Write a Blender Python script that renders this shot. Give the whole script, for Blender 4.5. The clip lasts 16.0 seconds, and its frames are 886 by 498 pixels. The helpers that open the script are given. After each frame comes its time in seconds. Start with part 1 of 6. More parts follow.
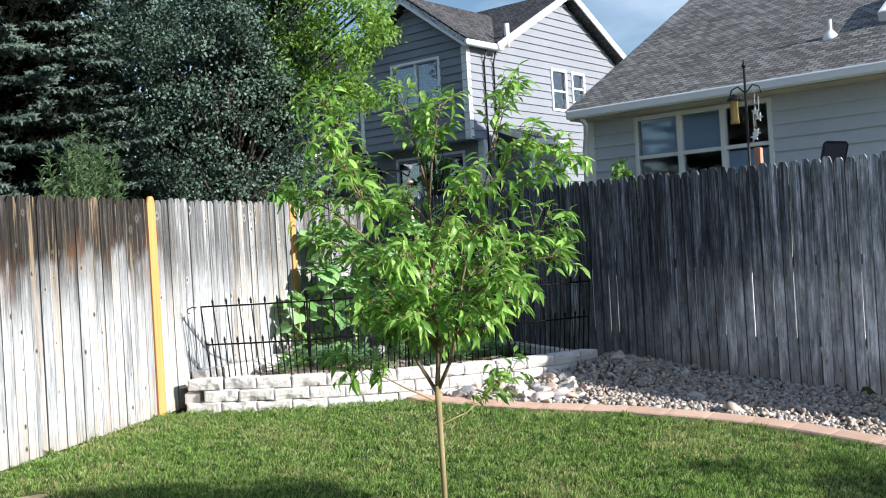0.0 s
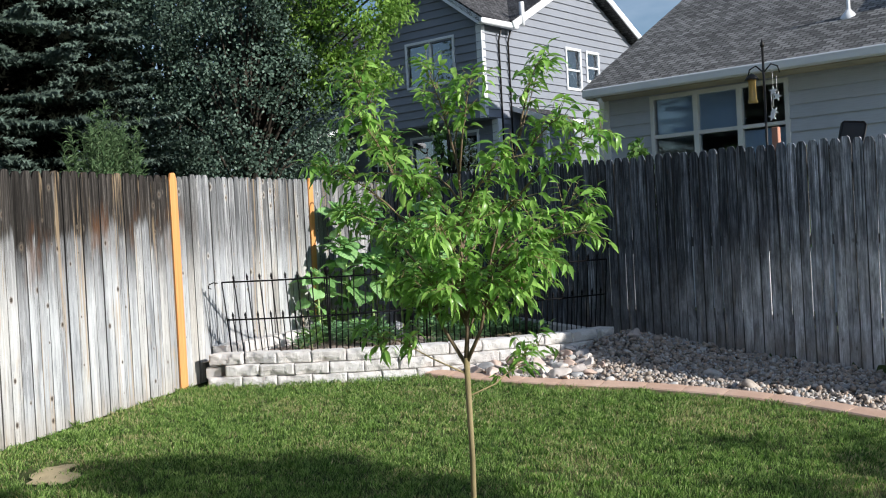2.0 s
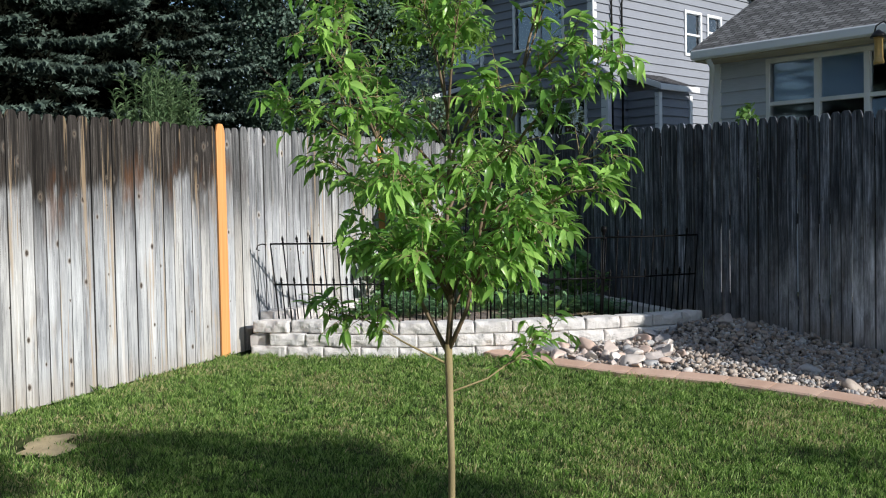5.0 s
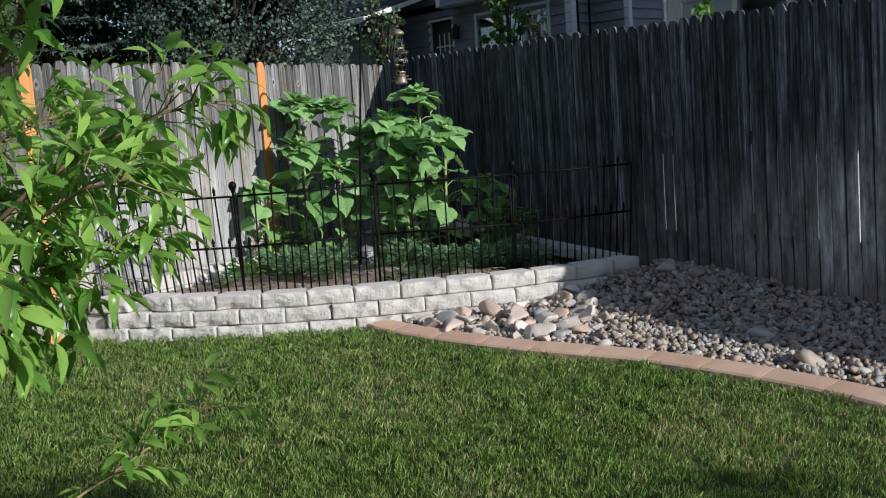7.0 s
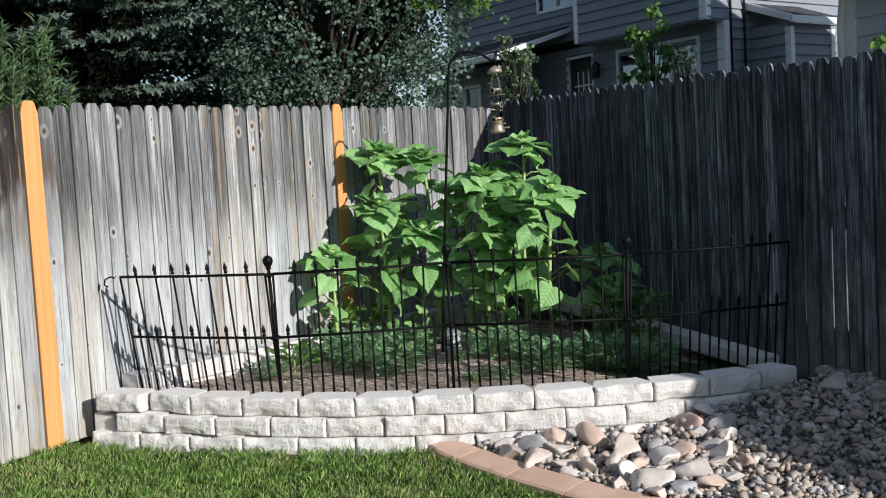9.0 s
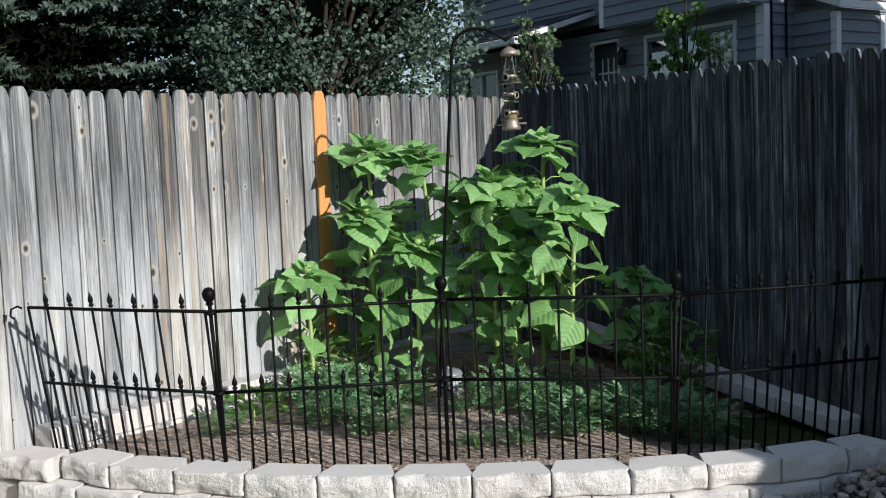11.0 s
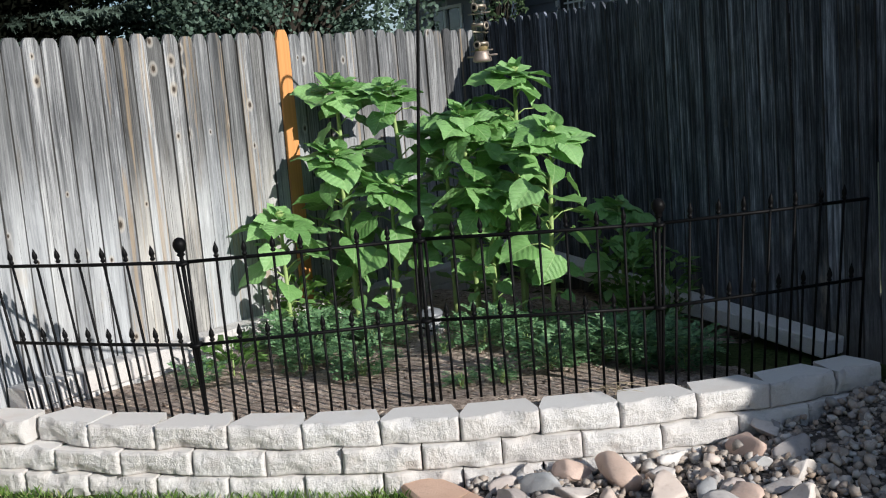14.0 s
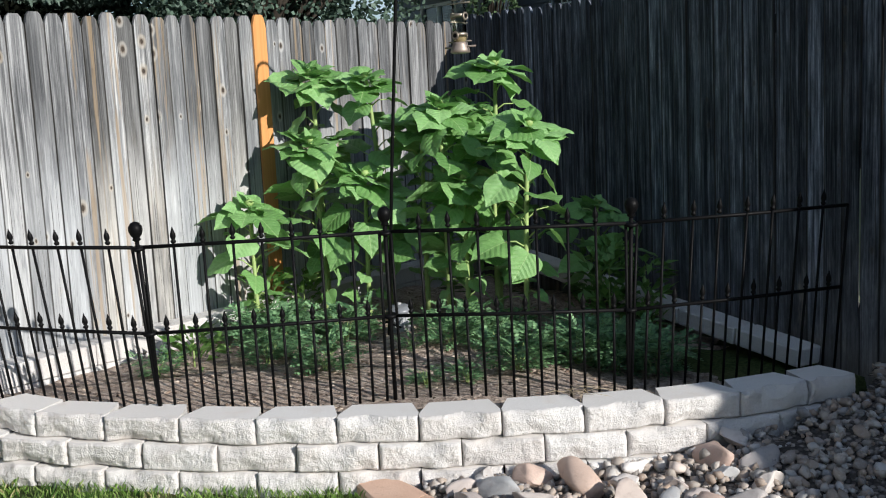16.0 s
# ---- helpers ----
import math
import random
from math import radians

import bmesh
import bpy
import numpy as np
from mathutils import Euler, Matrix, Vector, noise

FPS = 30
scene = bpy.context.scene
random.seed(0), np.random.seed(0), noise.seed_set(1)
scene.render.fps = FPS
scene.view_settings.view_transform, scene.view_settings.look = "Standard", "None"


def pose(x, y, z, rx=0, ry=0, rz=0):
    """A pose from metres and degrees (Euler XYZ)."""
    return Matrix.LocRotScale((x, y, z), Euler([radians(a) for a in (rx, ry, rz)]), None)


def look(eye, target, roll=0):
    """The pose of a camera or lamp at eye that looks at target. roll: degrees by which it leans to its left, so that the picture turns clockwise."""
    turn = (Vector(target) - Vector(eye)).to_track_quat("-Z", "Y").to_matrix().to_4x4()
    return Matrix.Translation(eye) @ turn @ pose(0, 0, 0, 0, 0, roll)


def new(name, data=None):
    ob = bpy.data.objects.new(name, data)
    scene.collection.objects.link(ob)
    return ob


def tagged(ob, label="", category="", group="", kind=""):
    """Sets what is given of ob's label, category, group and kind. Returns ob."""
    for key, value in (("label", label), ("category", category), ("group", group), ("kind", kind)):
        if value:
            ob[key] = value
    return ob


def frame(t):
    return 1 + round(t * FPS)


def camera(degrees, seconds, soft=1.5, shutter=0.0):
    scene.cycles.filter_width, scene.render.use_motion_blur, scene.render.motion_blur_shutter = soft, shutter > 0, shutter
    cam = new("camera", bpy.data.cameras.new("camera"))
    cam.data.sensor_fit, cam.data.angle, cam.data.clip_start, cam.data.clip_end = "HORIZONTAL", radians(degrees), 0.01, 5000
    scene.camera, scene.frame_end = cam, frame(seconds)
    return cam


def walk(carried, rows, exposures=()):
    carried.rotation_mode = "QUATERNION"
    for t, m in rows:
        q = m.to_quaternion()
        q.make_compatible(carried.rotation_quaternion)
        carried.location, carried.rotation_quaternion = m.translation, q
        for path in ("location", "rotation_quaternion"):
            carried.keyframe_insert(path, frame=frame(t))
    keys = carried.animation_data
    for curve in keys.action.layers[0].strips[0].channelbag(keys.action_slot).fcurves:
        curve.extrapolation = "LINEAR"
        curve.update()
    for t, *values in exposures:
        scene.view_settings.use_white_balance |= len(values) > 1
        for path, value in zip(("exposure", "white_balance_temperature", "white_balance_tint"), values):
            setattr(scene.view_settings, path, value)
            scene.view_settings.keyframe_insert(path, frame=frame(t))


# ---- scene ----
cam = camera(46.0, 16.0, soft=1.1)
PATH = [
    (0, (0.832, -1.242, 1.184), (0.074, 0.609, 1.202), -3.4),
    (0.5, (0.783, -1.316, 1.171), (0.059, 0.547, 1.213), -3.9),
    (1, (0.784, -1.345, 1.182), (0.024, 0.505, 1.169), -3.4),
    (1.5, (0.783, -1.346, 1.17), (0.009, 0.498, 1.156), -2.9),
    (2, (0.785, -1.338, 1.168), (0.008, 0.504, 1.148), -3.1),
    (2.5, (0.787, -1.346, 1.17), (-0.006, 0.491, 1.152), -2.7),
    (3, (0.851, -1.354, 1.146), (0.064, 0.484, 1.109), -2.3),
    (3.2, (0.853, -1.339, 1.135), (0.064, 0.498, 1.099), -3.0),
    (5.5, (0.859, 0.02, 1.094), (-0.234, 1.693, 1.025), -1.4),
    (6, (0.88, 0.409, 1.09), (-0.343, 1.989, 1.026), -4.1),
    (6.5, (0.876, 0.98, 1.166), (-0.278, 2.599, 0.953), -3.1),
    (7, (0.861, 1.501, 1.203), (-0.144, 3.216, 0.98), -4.2),
    (7.3, (0.803, 1.784, 1.296), (-0.309, 3.419, 0.992), -3.1),
    (7.5, (0.739, 1.958, 1.334), (-0.429, 3.564, 1.103), -2.7),
    (7.6, (0.703, 2.038, 1.336), (-0.479, 3.645, 1.183), -2.8),
    (8, (0.568, 2.329, 1.339), (-0.597, 3.949, 1.213), -4.5),
    (8.5, (0.468, 2.674, 1.32), (-0.72, 4.28, 1.238), -3.6),
    (8.7, (0.420, 2.816, 1.321), (-0.791, 4.403, 1.212), -3.4),
    (10.8, (-0.330, 4.036, 1.420), (-1.624, 5.551, 1.245), -3.2),
    (11, (-0.372, 4.079, 1.428), (-1.636, 5.62, 1.268), -2.3),
    (11.5, (-0.43, 4.118, 1.437), (-1.695, 5.659, 1.278), -4.4),
    (12, (-0.462, 4.133, 1.426), (-1.722, 5.677, 1.256), -4.5),
    (12.5, (-0.455, 4.129, 1.42), (-1.725, 5.662, 1.229), -4.6),
    (13, (-0.463, 4.134, 1.421), (-1.726, 5.671, 1.212), -4.2),
    (13.5, (-0.457, 4.143, 1.409), (-1.712, 5.682, 1.168), -5.0),
    (14, (-0.461, 4.145, 1.42), (-1.679, 5.707, 1.139), -4.7),
    (14.5, (-0.47, 4.15, 1.422), (-1.68, 5.728, 1.212), -4.9),
    (15, (-0.465, 4.151, 1.425), (-1.703, 5.71, 1.229), -5.1),
    (15.5, (-0.499, 4.222, 1.405), (-1.685, 5.821, 1.213), -3.8),
    (16, (-0.462, 4.301, 1.375), (-1.666, 5.873, 1.092), -2.8),
]
walk(cam, [(t, look(eye, target, roll)) for t, eye, target, roll in PATH], [(0.0, 0.82), (1.0, 0.50), (2.5, 0.32), (3.2, 0.22), (5.5, 0.16), (6.5, -0.14), (7.0, -0.16), (7.5, 0.0), (8.5, 0.18), (11.0, 0.06), (14.5, 0.06), (16.0, 0.14)])

# ---- light ----
SUN_WAY = Vector((1.0, -0.11, 0.39)).normalized()
world = bpy.data.worlds.new("sky")
scene.world = world
world.use_nodes = True
wt = world.node_tree
sky = wt.nodes.new("ShaderNodeTexSky")
sky.sky_type = "NISHITA"
sky.sun_disc = False
sky.ozone_density, sky.dust_density = 3.0, 0.4
sky.sun_elevation = math.asin(SUN_WAY.z)
sky.sun_rotation = math.atan2(SUN_WAY.x, SUN_WAY.y)
cloud = wt.nodes.new("ShaderNodeTexNoise")
cloud.inputs["Scale"].default_value, cloud.inputs["Detail"].default_value = 3.2, 6.0
spread_out = wt.nodes.new("ShaderNodeMapping")
spread_out.inputs["Scale"].default_value = (1.0, 1.0, 2.6)
at_sky = wt.nodes.new("ShaderNodeTexCoord")
wt.links.new(at_sky.outputs["Generated"], spread_out.inputs[0])
wt.links.new(spread_out.outputs[0], cloud.inputs["Vector"])
thick = wt.nodes.new("ShaderNodeMapRange")
thick.inputs[1].default_value, thick.inputs[2].default_value, thick.inputs[4].default_value = 0.46, 0.68, 0.55
wt.links.new(cloud.outputs[0], thick.inputs[0])
veil = wt.nodes.new("ShaderNodeMix")
veil.data_type = "RGBA"
wt.links.new(thick.outputs[0], veil.inputs[0])
wt.links.new(sky.outputs[0], veil.inputs[6])
veil.inputs[7].default_value = (7.8, 8.8, 10.6, 1)
wt.links.new(veil.outputs[2], wt.nodes["Background"].inputs[0])
wt.nodes["Background"].inputs[1].default_value = 0.085
sun = new("sun", bpy.data.lights.new("sun", "SUN"))
sun.data.energy, sun.data.angle, sun.data.color = 4.8, radians(0.6), (1.0, 0.97, 0.925)
sun.matrix_world = look(SUN_WAY * 40, (0, 0, 0))


# ---- node helpers ----
class Mat:
    """A small builder for node materials."""

    def __init__(self, name, rough=0.7, metal=0.0, spec=0.5):
        self.m = bpy.data.materials.new(name)
        self.m.use_nodes = True
        self.t = self.m.node_tree
        self.b = self.t.nodes["Principled BSDF"]
        self.b.inputs["Roughness"].default_value = rough
        self.b.inputs["Metallic"].default_value = metal
        self.b.inputs["Specular IOR Level"].default_value = spec

    def n(self, kind, **given):
        node = self.t.nodes.new("ShaderNode" + kind)
        for key, value in given.items():
            self.put(node, key, value)
        return node

    def put(self, node, key, value):
        slot = node.inputs[int(key[1:])] if key[0] == "i" and key[1:].isdigit() else node.inputs[key.replace("_", " ")]
        if isinstance(value, bpy.types.NodeSocket):
            self.t.links.new(value, slot)
        else:
            slot.default_value = value

    def math(self, op, a, b=0.0, clamp=False):
        node = self.n("Math", i0=a, i1=b)
        node.operation, node.use_clamp = op, clamp
        return node.outputs[0]

    def mix(self, fac, a, b, blend="MIX"):
        node = self.t.nodes.new("ShaderNodeMix")
        node.data_type, node.blend_type = "RGBA", blend
        for slot, value in ((0, fac), (6, a), (7, b)):
            if isinstance(value, bpy.types.NodeSocket):
                self.t.links.new(value, node.inputs[slot])
            else:
                node.inputs[slot].default_value = value if slot == 0 else (*value[:3], 1)
        return node.outputs[2]

    def ramp(self, fac, *stops):
        node = self.n("ValToRGB", i0=fac)
        e = node.color_ramp.elements
        while len(e) < len(stops):
            e.new(0.5)
        for el, (p, c) in zip(e, stops):
            el.position, el.color = p, ((*c, 1) if not isinstance(c, (int, float)) else (c, c, c, 1))
        return node.outputs[0]

    def span(self, value, lo, hi, a=0.0, b=1.0):
        node = self.n("MapRange", i0=value, i1=lo, i2=hi, i3=a, i4=b)
        node.interpolation_type = "SMOOTHSTEP"
        return node.outputs[0]

    def place(self, kind="Object", scale=(1, 1, 1), shift=None):
        """Coordinates, stretched; shift: a value that moves them from piece to piece."""
        if kind == "World":
            v = self.n("NewGeometry").outputs["Position"]
        else:
            v = self.n("TexCoord").outputs[kind]
        if shift is not None:
            add = self.n("VectorMath", i0=v)
            both = self.n("CombineXYZ", i0=shift, i1=shift, i2=shift)
            self.t.links.new(both.outputs[0], add.inputs[1])
            v = add.outputs[0]
        mp = self.n("Mapping", Vector=v, Scale=scale)
        return mp.outputs[0]

    def noise(self, v, scale, detail=3.0, rough=0.55):
        return self.n("TexNoise", Vector=v, Scale=scale, Detail=detail, Roughness=rough).outputs[0]

    def rnd(self, far=1.0):
        r = self.n("ObjectInfo").outputs["Random"]
        return self.math("MULTIPLY", r, far) if far != 1.0 else r

    def island(self):
        return self.n("NewGeometry").outputs["Random Per Island"]

    def color(self, c):
        self.put(self.b, "Base_Color", c)
        return self

    def rough(self, v):
        self.put(self.b, "Roughness", v)
        return self

    def bump(self, height, strength=0.4, far=0.01):
        node = self.n("Bump", Height=height, Strength=strength, Distance=far)
        self.t.links.new(node.outputs[0], self.b.inputs["Normal"])
        return self


def plain(name, c, rough=0.6, metal=0.0, vary=0.25, scale=12.0, bump=0.15, spec=0.5):
    """A surface of one colour with stains and fine relief."""
    k = Mat(name, rough, metal, spec)
    v = k.place("Object")
    big, fine = k.noise(v, scale * 0.2, 4), k.noise(v, scale * 6, 3)
    lo, hi = [x * (1 - vary) for x in c], [min(1, x * (1 + vary)) for x in c]
    k.color(k.ramp(k.math("ADD", k.math("MULTIPLY", big, 0.65), k.math("MULTIPLY", fine, 0.35)), (0.3, lo), (0.7, hi)))
    k.rough(k.span(fine, 0.3, 0.7, max(0.02, rough - 0.08), min(1, rough + 0.08)))
    if bump:
        k.bump(fine, bump, 0.003)
    return k.m


def leaf_paint(name, dark, light, rough=0.45, through_light=0.25, per="island", spec=0.3, clump=0.0):
    """Foliage: each leaf its own tone, light passing through. clump: scale of the noise that paints sunlit and shaded
    boughs.
    """
    k = Mat(name, rough, spec=spec)
    r = k.island() if per == "island" else k.rnd()
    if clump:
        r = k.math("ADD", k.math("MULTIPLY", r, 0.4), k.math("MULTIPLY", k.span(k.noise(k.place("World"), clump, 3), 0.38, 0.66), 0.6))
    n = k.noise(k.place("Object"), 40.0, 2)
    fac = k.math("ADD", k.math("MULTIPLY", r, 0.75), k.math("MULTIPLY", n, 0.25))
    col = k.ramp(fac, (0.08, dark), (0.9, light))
    k.color(col)
    tr = k.n("BsdfTranslucent", Color=k.mix(0.5, col, tuple(min(1, x * 1.7) for x in light)))
    ms = k.n("MixShader", i0=through_light, i1=k.b.outputs[0], i2=tr.outputs[0])
    k.t.links.new(ms.outputs[0], k.t.nodes["Material Output"].inputs[0])
    return k.m


# ---- mesh helpers ----
def link(name, data, material=None, parent=None, label="", m=None):
    ob = new(name, data)
    if material and data and not data.materials:
        data.materials.append(material)
    if parent:
        ob.parent = parent
    if m is not None:
        ob.matrix_basis = m
    if label:
        ob["label"] = label
    return ob


def to_mesh(bm, name, smooth=False):
    me = bpy.data.meshes.new(name)
    bm.normal_update()
    bm.to_mesh(me)
    bm.free()
    if smooth:
        me.shade_smooth()
    return me


def part(name, bm, material, parent, label="", m=None, smooth=False):
    return link(name, to_mesh(bm, name, smooth), material, parent, label, m)


def anchor(name, m=None, **tags):
    ob = new(name)
    ob.empty_display_size = 0.1
    if m is not None:
        ob.matrix_basis = m
    return tagged(ob, **tags)


def np_mesh(name, verts, faces, smooth=False):
    """A mesh out of arrays; all faces have the same number of corners."""
    verts, faces = np.asarray(verts, np.float32).reshape(-1, 3), np.asarray(faces, np.int32)
    me = bpy.data.meshes.new(name)
    k = faces.shape[1]
    me.vertices.add(len(verts))
    me.vertices.foreach_set("co", verts.ravel())
    me.loops.add(faces.size)
    me.loops.foreach_set("vertex_index", faces.ravel())
    me.polygons.add(len(faces))
    me.polygons.foreach_set("loop_start", np.arange(0, faces.size, k, dtype=np.int32))
    me.update(calc_edges=True)
    if smooth:
        me.shade_smooth()
    return me


def spread(tv, tf, turns, places):
    """Copies of a small form (tv, tf) with the matrices turns (n, 3, 3) at places (n, 3), as one set of arrays."""
    tv, tf = np.asarray(tv, float), np.asarray(tf)
    v = np.einsum("nij,kj->nki", turns, tv) + np.asarray(places)[:, None]
    f = tf[None] + (np.arange(len(places)) * len(tv))[:, None, None]
    return v.reshape(-1, 3), f.reshape(-1, tf.shape[1])


def frames_of(ahead, up=None, roll=None):
    """Turns whose y axis runs along ahead (n, 3), z near up."""
    y = ahead / (np.linalg.norm(ahead, axis=1, keepdims=True) + 1e-9)
    up = np.tile((0.0, 0.0, 1.0), (len(y), 1)) if up is None else up
    x = np.cross(y, up)
    x /= np.linalg.norm(x, axis=1, keepdims=True) + 1e-9
    z = np.cross(x, y)
    if roll is not None:
        c, s = np.cos(roll)[:, None], np.sin(roll)[:, None]
        x, z = c * x + s * z, c * z - s * x
    return np.stack([x, y, z], -1)


def box(bm, x0, x1, y0, y1, z0, z1, bevel=0.0, m=None):
    got = bmesh.ops.create_cube(bm, size=1.0, matrix=Matrix.Translation(((x0 + x1) / 2, (y0 + y1) / 2, (z0 + z1) / 2)) @ Matrix.Diagonal((x1 - x0, y1 - y0, z1 - z0, 1)))
    vs = got["verts"]
    if bevel:
        es = list({e for v in vs for e in v.link_edges})
        out = bmesh.ops.bevel(bm, geom=es, offset=bevel, segments=1, affect="EDGES")
        vs = list({v for fc in out["faces"] for v in fc.verts} | {v for v in vs if v.is_valid})
    if m is not None:
        bmesh.ops.transform(bm, matrix=m, verts=[v for v in vs if v.is_valid])
    return vs


def a_box(*a, **k):
    bm = bmesh.new()
    box(bm, *a, **k)
    return bm


def tube(bm, pts, radii, sides=8, cap=True):
    """A tapered tube through points."""
    pts = [Vector(p) for p in pts]
    rings = []
    side = Vector((1, 0, 0))
    for i, p in enumerate(pts):
        d = (pts[min(i + 1, len(pts) - 1)] - pts[max(i - 1, 0)]).normalized()
        side = (side - d * side.dot(d))
        if side.length < 1e-3:
            side = d.orthogonal()
        side.normalize()
        other = d.cross(side)
        r = radii[i] if isinstance(radii, (list, tuple)) else radii
        rings.append([bm.verts.new(p + r * (math.cos(a) * side + math.sin(a) * other)) for a in [2 * math.pi * k / sides for k in range(sides)]])
    for a, b in zip(rings, rings[1:]):
        for k in range(sides):
            f = bm.faces.new((a[k], a[(k + 1) % sides], b[(k + 1) % sides], b[k]))
            f.smooth = True
    if cap:
        bm.faces.new(rings[0][::-1])
        bm.faces.new(rings[-1])


def a_tube(pts, radii, sides=8):
    bm = bmesh.new()
    tube(bm, pts, radii, sides)
    return bm


def turned(bm, profile, sides=16, x=0.0, y=0.0):
    """A form turned round the z axis from (radius, height) pairs."""
    rings = []
    for r, z in profile:
        rings.append([bm.verts.new((x + r * math.cos(2 * math.pi * k / sides), y + r * math.sin(2 * math.pi * k / sides), z)) for k in range(sides)])
    for a, b in zip(rings, rings[1:]):
        for k in range(sides):
            f = bm.faces.new((a[k], a[(k + 1) % sides], b[(k + 1) % sides], b[k]))
            f.smooth = True
    bm.faces.new(rings[0][::-1])
    bm.faces.new(rings[-1])


def a_turned(profile, sides=16):
    bm = bmesh.new()
    turned(bm, profile, sides)
    return bm


rng = np.random.default_rng(7)


# ---- materials ----
def make_wood():
    """Grey weathered boards: each its own tone, fine grain, knots, a dark weathered band at the top, rusty runs. The
    north fence's shade is painted in.
    """
    k = Mat("weathered_wood", 0.85, spec=0.2)
    r = k.rnd()
    r2 = k.math("FRACT", k.math("MULTIPLY", r, 7.13))
    v = k.place("Object", shift=k.rnd(37.0))
    grain = k.noise(k.n("Mapping", Vector=v, Scale=(130, 130, 5.0)).outputs[0], 1.0, 5, 0.7)
    vein = k.noise(k.n("Mapping", Vector=v, Scale=(38, 38, 1.8)).outputs[0], 1.0, 3, 0.6)
    crack = k.noise(k.n("Mapping", Vector=v, Scale=(170, 170, 2.6)).outputs[0], 1.0, 2, 0.4)
    blot = k.noise(k.n("Mapping", Vector=v, Scale=(10, 10, 4.4)).outputs[0], 1.0, 4, 0.6)
    fine = k.noise(v, 210.0, 2)
    ring = k.math("FRACT", k.math("MULTIPLY", k.noise(k.n("Mapping", Vector=v, Scale=(13, 13, 1.1)).outputs[0], 1.0, 2, 0.45), 13.0))
    line = k.math("MULTIPLY", k.span(ring, 0.24, 0.02), k.span(grain, 0.40, 0.56, 0.25, 1.0))
    pos = k.n("SeparateXYZ", i0=k.place("World"))
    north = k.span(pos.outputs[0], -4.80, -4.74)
    # tone of the board, then grain and veins over it
    tone = k.ramp(r, (0.0, (0.39, 0.40, 0.415)), (0.2, (0.56, 0.57, 0.585)), (0.36, (0.45, 0.465, 0.485)), (0.55, (0.60, 0.605, 0.61)), (0.72, (0.52, 0.49, 0.445)), (0.80, (0.57, 0.585, 0.60)), (1.0, (0.33, 0.335, 0.345)))
    # north boards greyer, and painted darker towards the corner as shade would leave them
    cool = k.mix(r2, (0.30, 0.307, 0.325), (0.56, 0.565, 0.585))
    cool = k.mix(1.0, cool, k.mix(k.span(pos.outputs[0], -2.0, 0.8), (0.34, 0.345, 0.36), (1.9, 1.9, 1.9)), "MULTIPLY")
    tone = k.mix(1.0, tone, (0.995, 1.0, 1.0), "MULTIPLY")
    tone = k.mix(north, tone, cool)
    wear = k.math("ADD", k.math("MULTIPLY", grain, 0.55), k.math("MULTIPLY", vein, 0.45))
    base = k.mix(1.0, tone, k.ramp(wear, (0.38, 0.66), (0.46, 0.90), (0.53, 1.02), (0.61, 1.16)), "MULTIPLY")
    base = k.mix(1.0, base, (0.82, 0.82, 0.82), "MULTIPLY")
    base = k.mix(k.span(blot, 0.56, 0.70, 0, 0.5), base, k.mix(r2, (0.42, 0.34, 0.24), (0.33, 0.33, 0.335)))
    top = k.math("SUBTRACT", pos.outputs[2], k.math("MULTIPLY", k.math("SUBTRACT", pos.outputs[1], 6.3), 0.027))
    wide = k.noise(k.place("World", (0.8, 0.8, 0.12)), 1.0, 2)
    # ragged lower edge of the weathered band
    edge = k.math("ADD", top, k.math("MULTIPLY", k.math("SUBTRACT", blot, 0.5), 0.34))
    edge = k.math("ADD", edge, k.math("MULTIPLY", k.math("SUBTRACT", r2, 0.5), 0.20))
    edge = k.math("ADD", edge, k.math("MULTIPLY", k.math("SUBTRACT", vein, 0.5), 0.35))
    edge = k.math("ADD", edge, k.math("MULTIPLY", k.math("SUBTRACT", wide, 0.5), 0.45))
    deep = k.ramp(k.math("FRACT", k.math("MULTIPLY", r, 17.9)), (0.0, 0.55), (0.35, 0.85), (0.7, 1.1), (1.0, 1.75))
    south = k.math("MULTIPLY", k.span(pos.outputs[1], 6.5, 5.9), k.math("SUBTRACT", 1.0, north))
    grey = k.math("MULTIPLY", k.span(edge, 0.78, 1.38), k.span(r2, 0.0, 1.0, 0.74, 0.98))
    base = k.mix(k.math("MULTIPLY", grey, k.math("SUBTRACT", 1.0, north)), base, k.mix(1.0, deep, k.ramp(wear, (0.39, (0.040, 0.041, 0.043)), (0.50, (0.132, 0.134, 0.138)), (0.61, (0.31, 0.312, 0.315))), "MULTIPLY"))
    brown = k.ramp(wear, (0.40, (0.006, 0.005, 0.004)), (0.50, (0.022, 0.018, 0.015)), (0.57, (0.055, 0.047, 0.041)), (0.64, (0.16, 0.148, 0.135)))
    base = k.mix(k.math("MULTIPLY", k.span(edge, 1.32, 1.45), k.math("MULTIPLY", south, 0.97)), base, brown)
    rust = k.math("MULTIPLY", k.span(k.noise(k.place("World", (1.5, 1.5, 0.5)), 1.3, 3), 0.47, 0.60), k.span(blot, 0.42, 0.56))
    band = k.math("MULTIPLY", k.span(edge, 1.05, 1.30), k.span(edge, 1.62, 1.42))
    base = k.mix(k.math("MULTIPLY", k.math("MULTIPLY", rust, band), k.math("MULTIPLY", south, 0.6)), base, k.mix(grain, (0.055, 0.023, 0.010), (0.18, 0.085, 0.040)))
    # grey smudges, and yellow-brown runs on some boards
    lit = k.math("SUBTRACT", 1.0, north)
    smudge = k.noise(k.n("Mapping", Vector=v, Scale=(12, 12, 2.2)).outputs[0], 1.0, 5, 0.72)
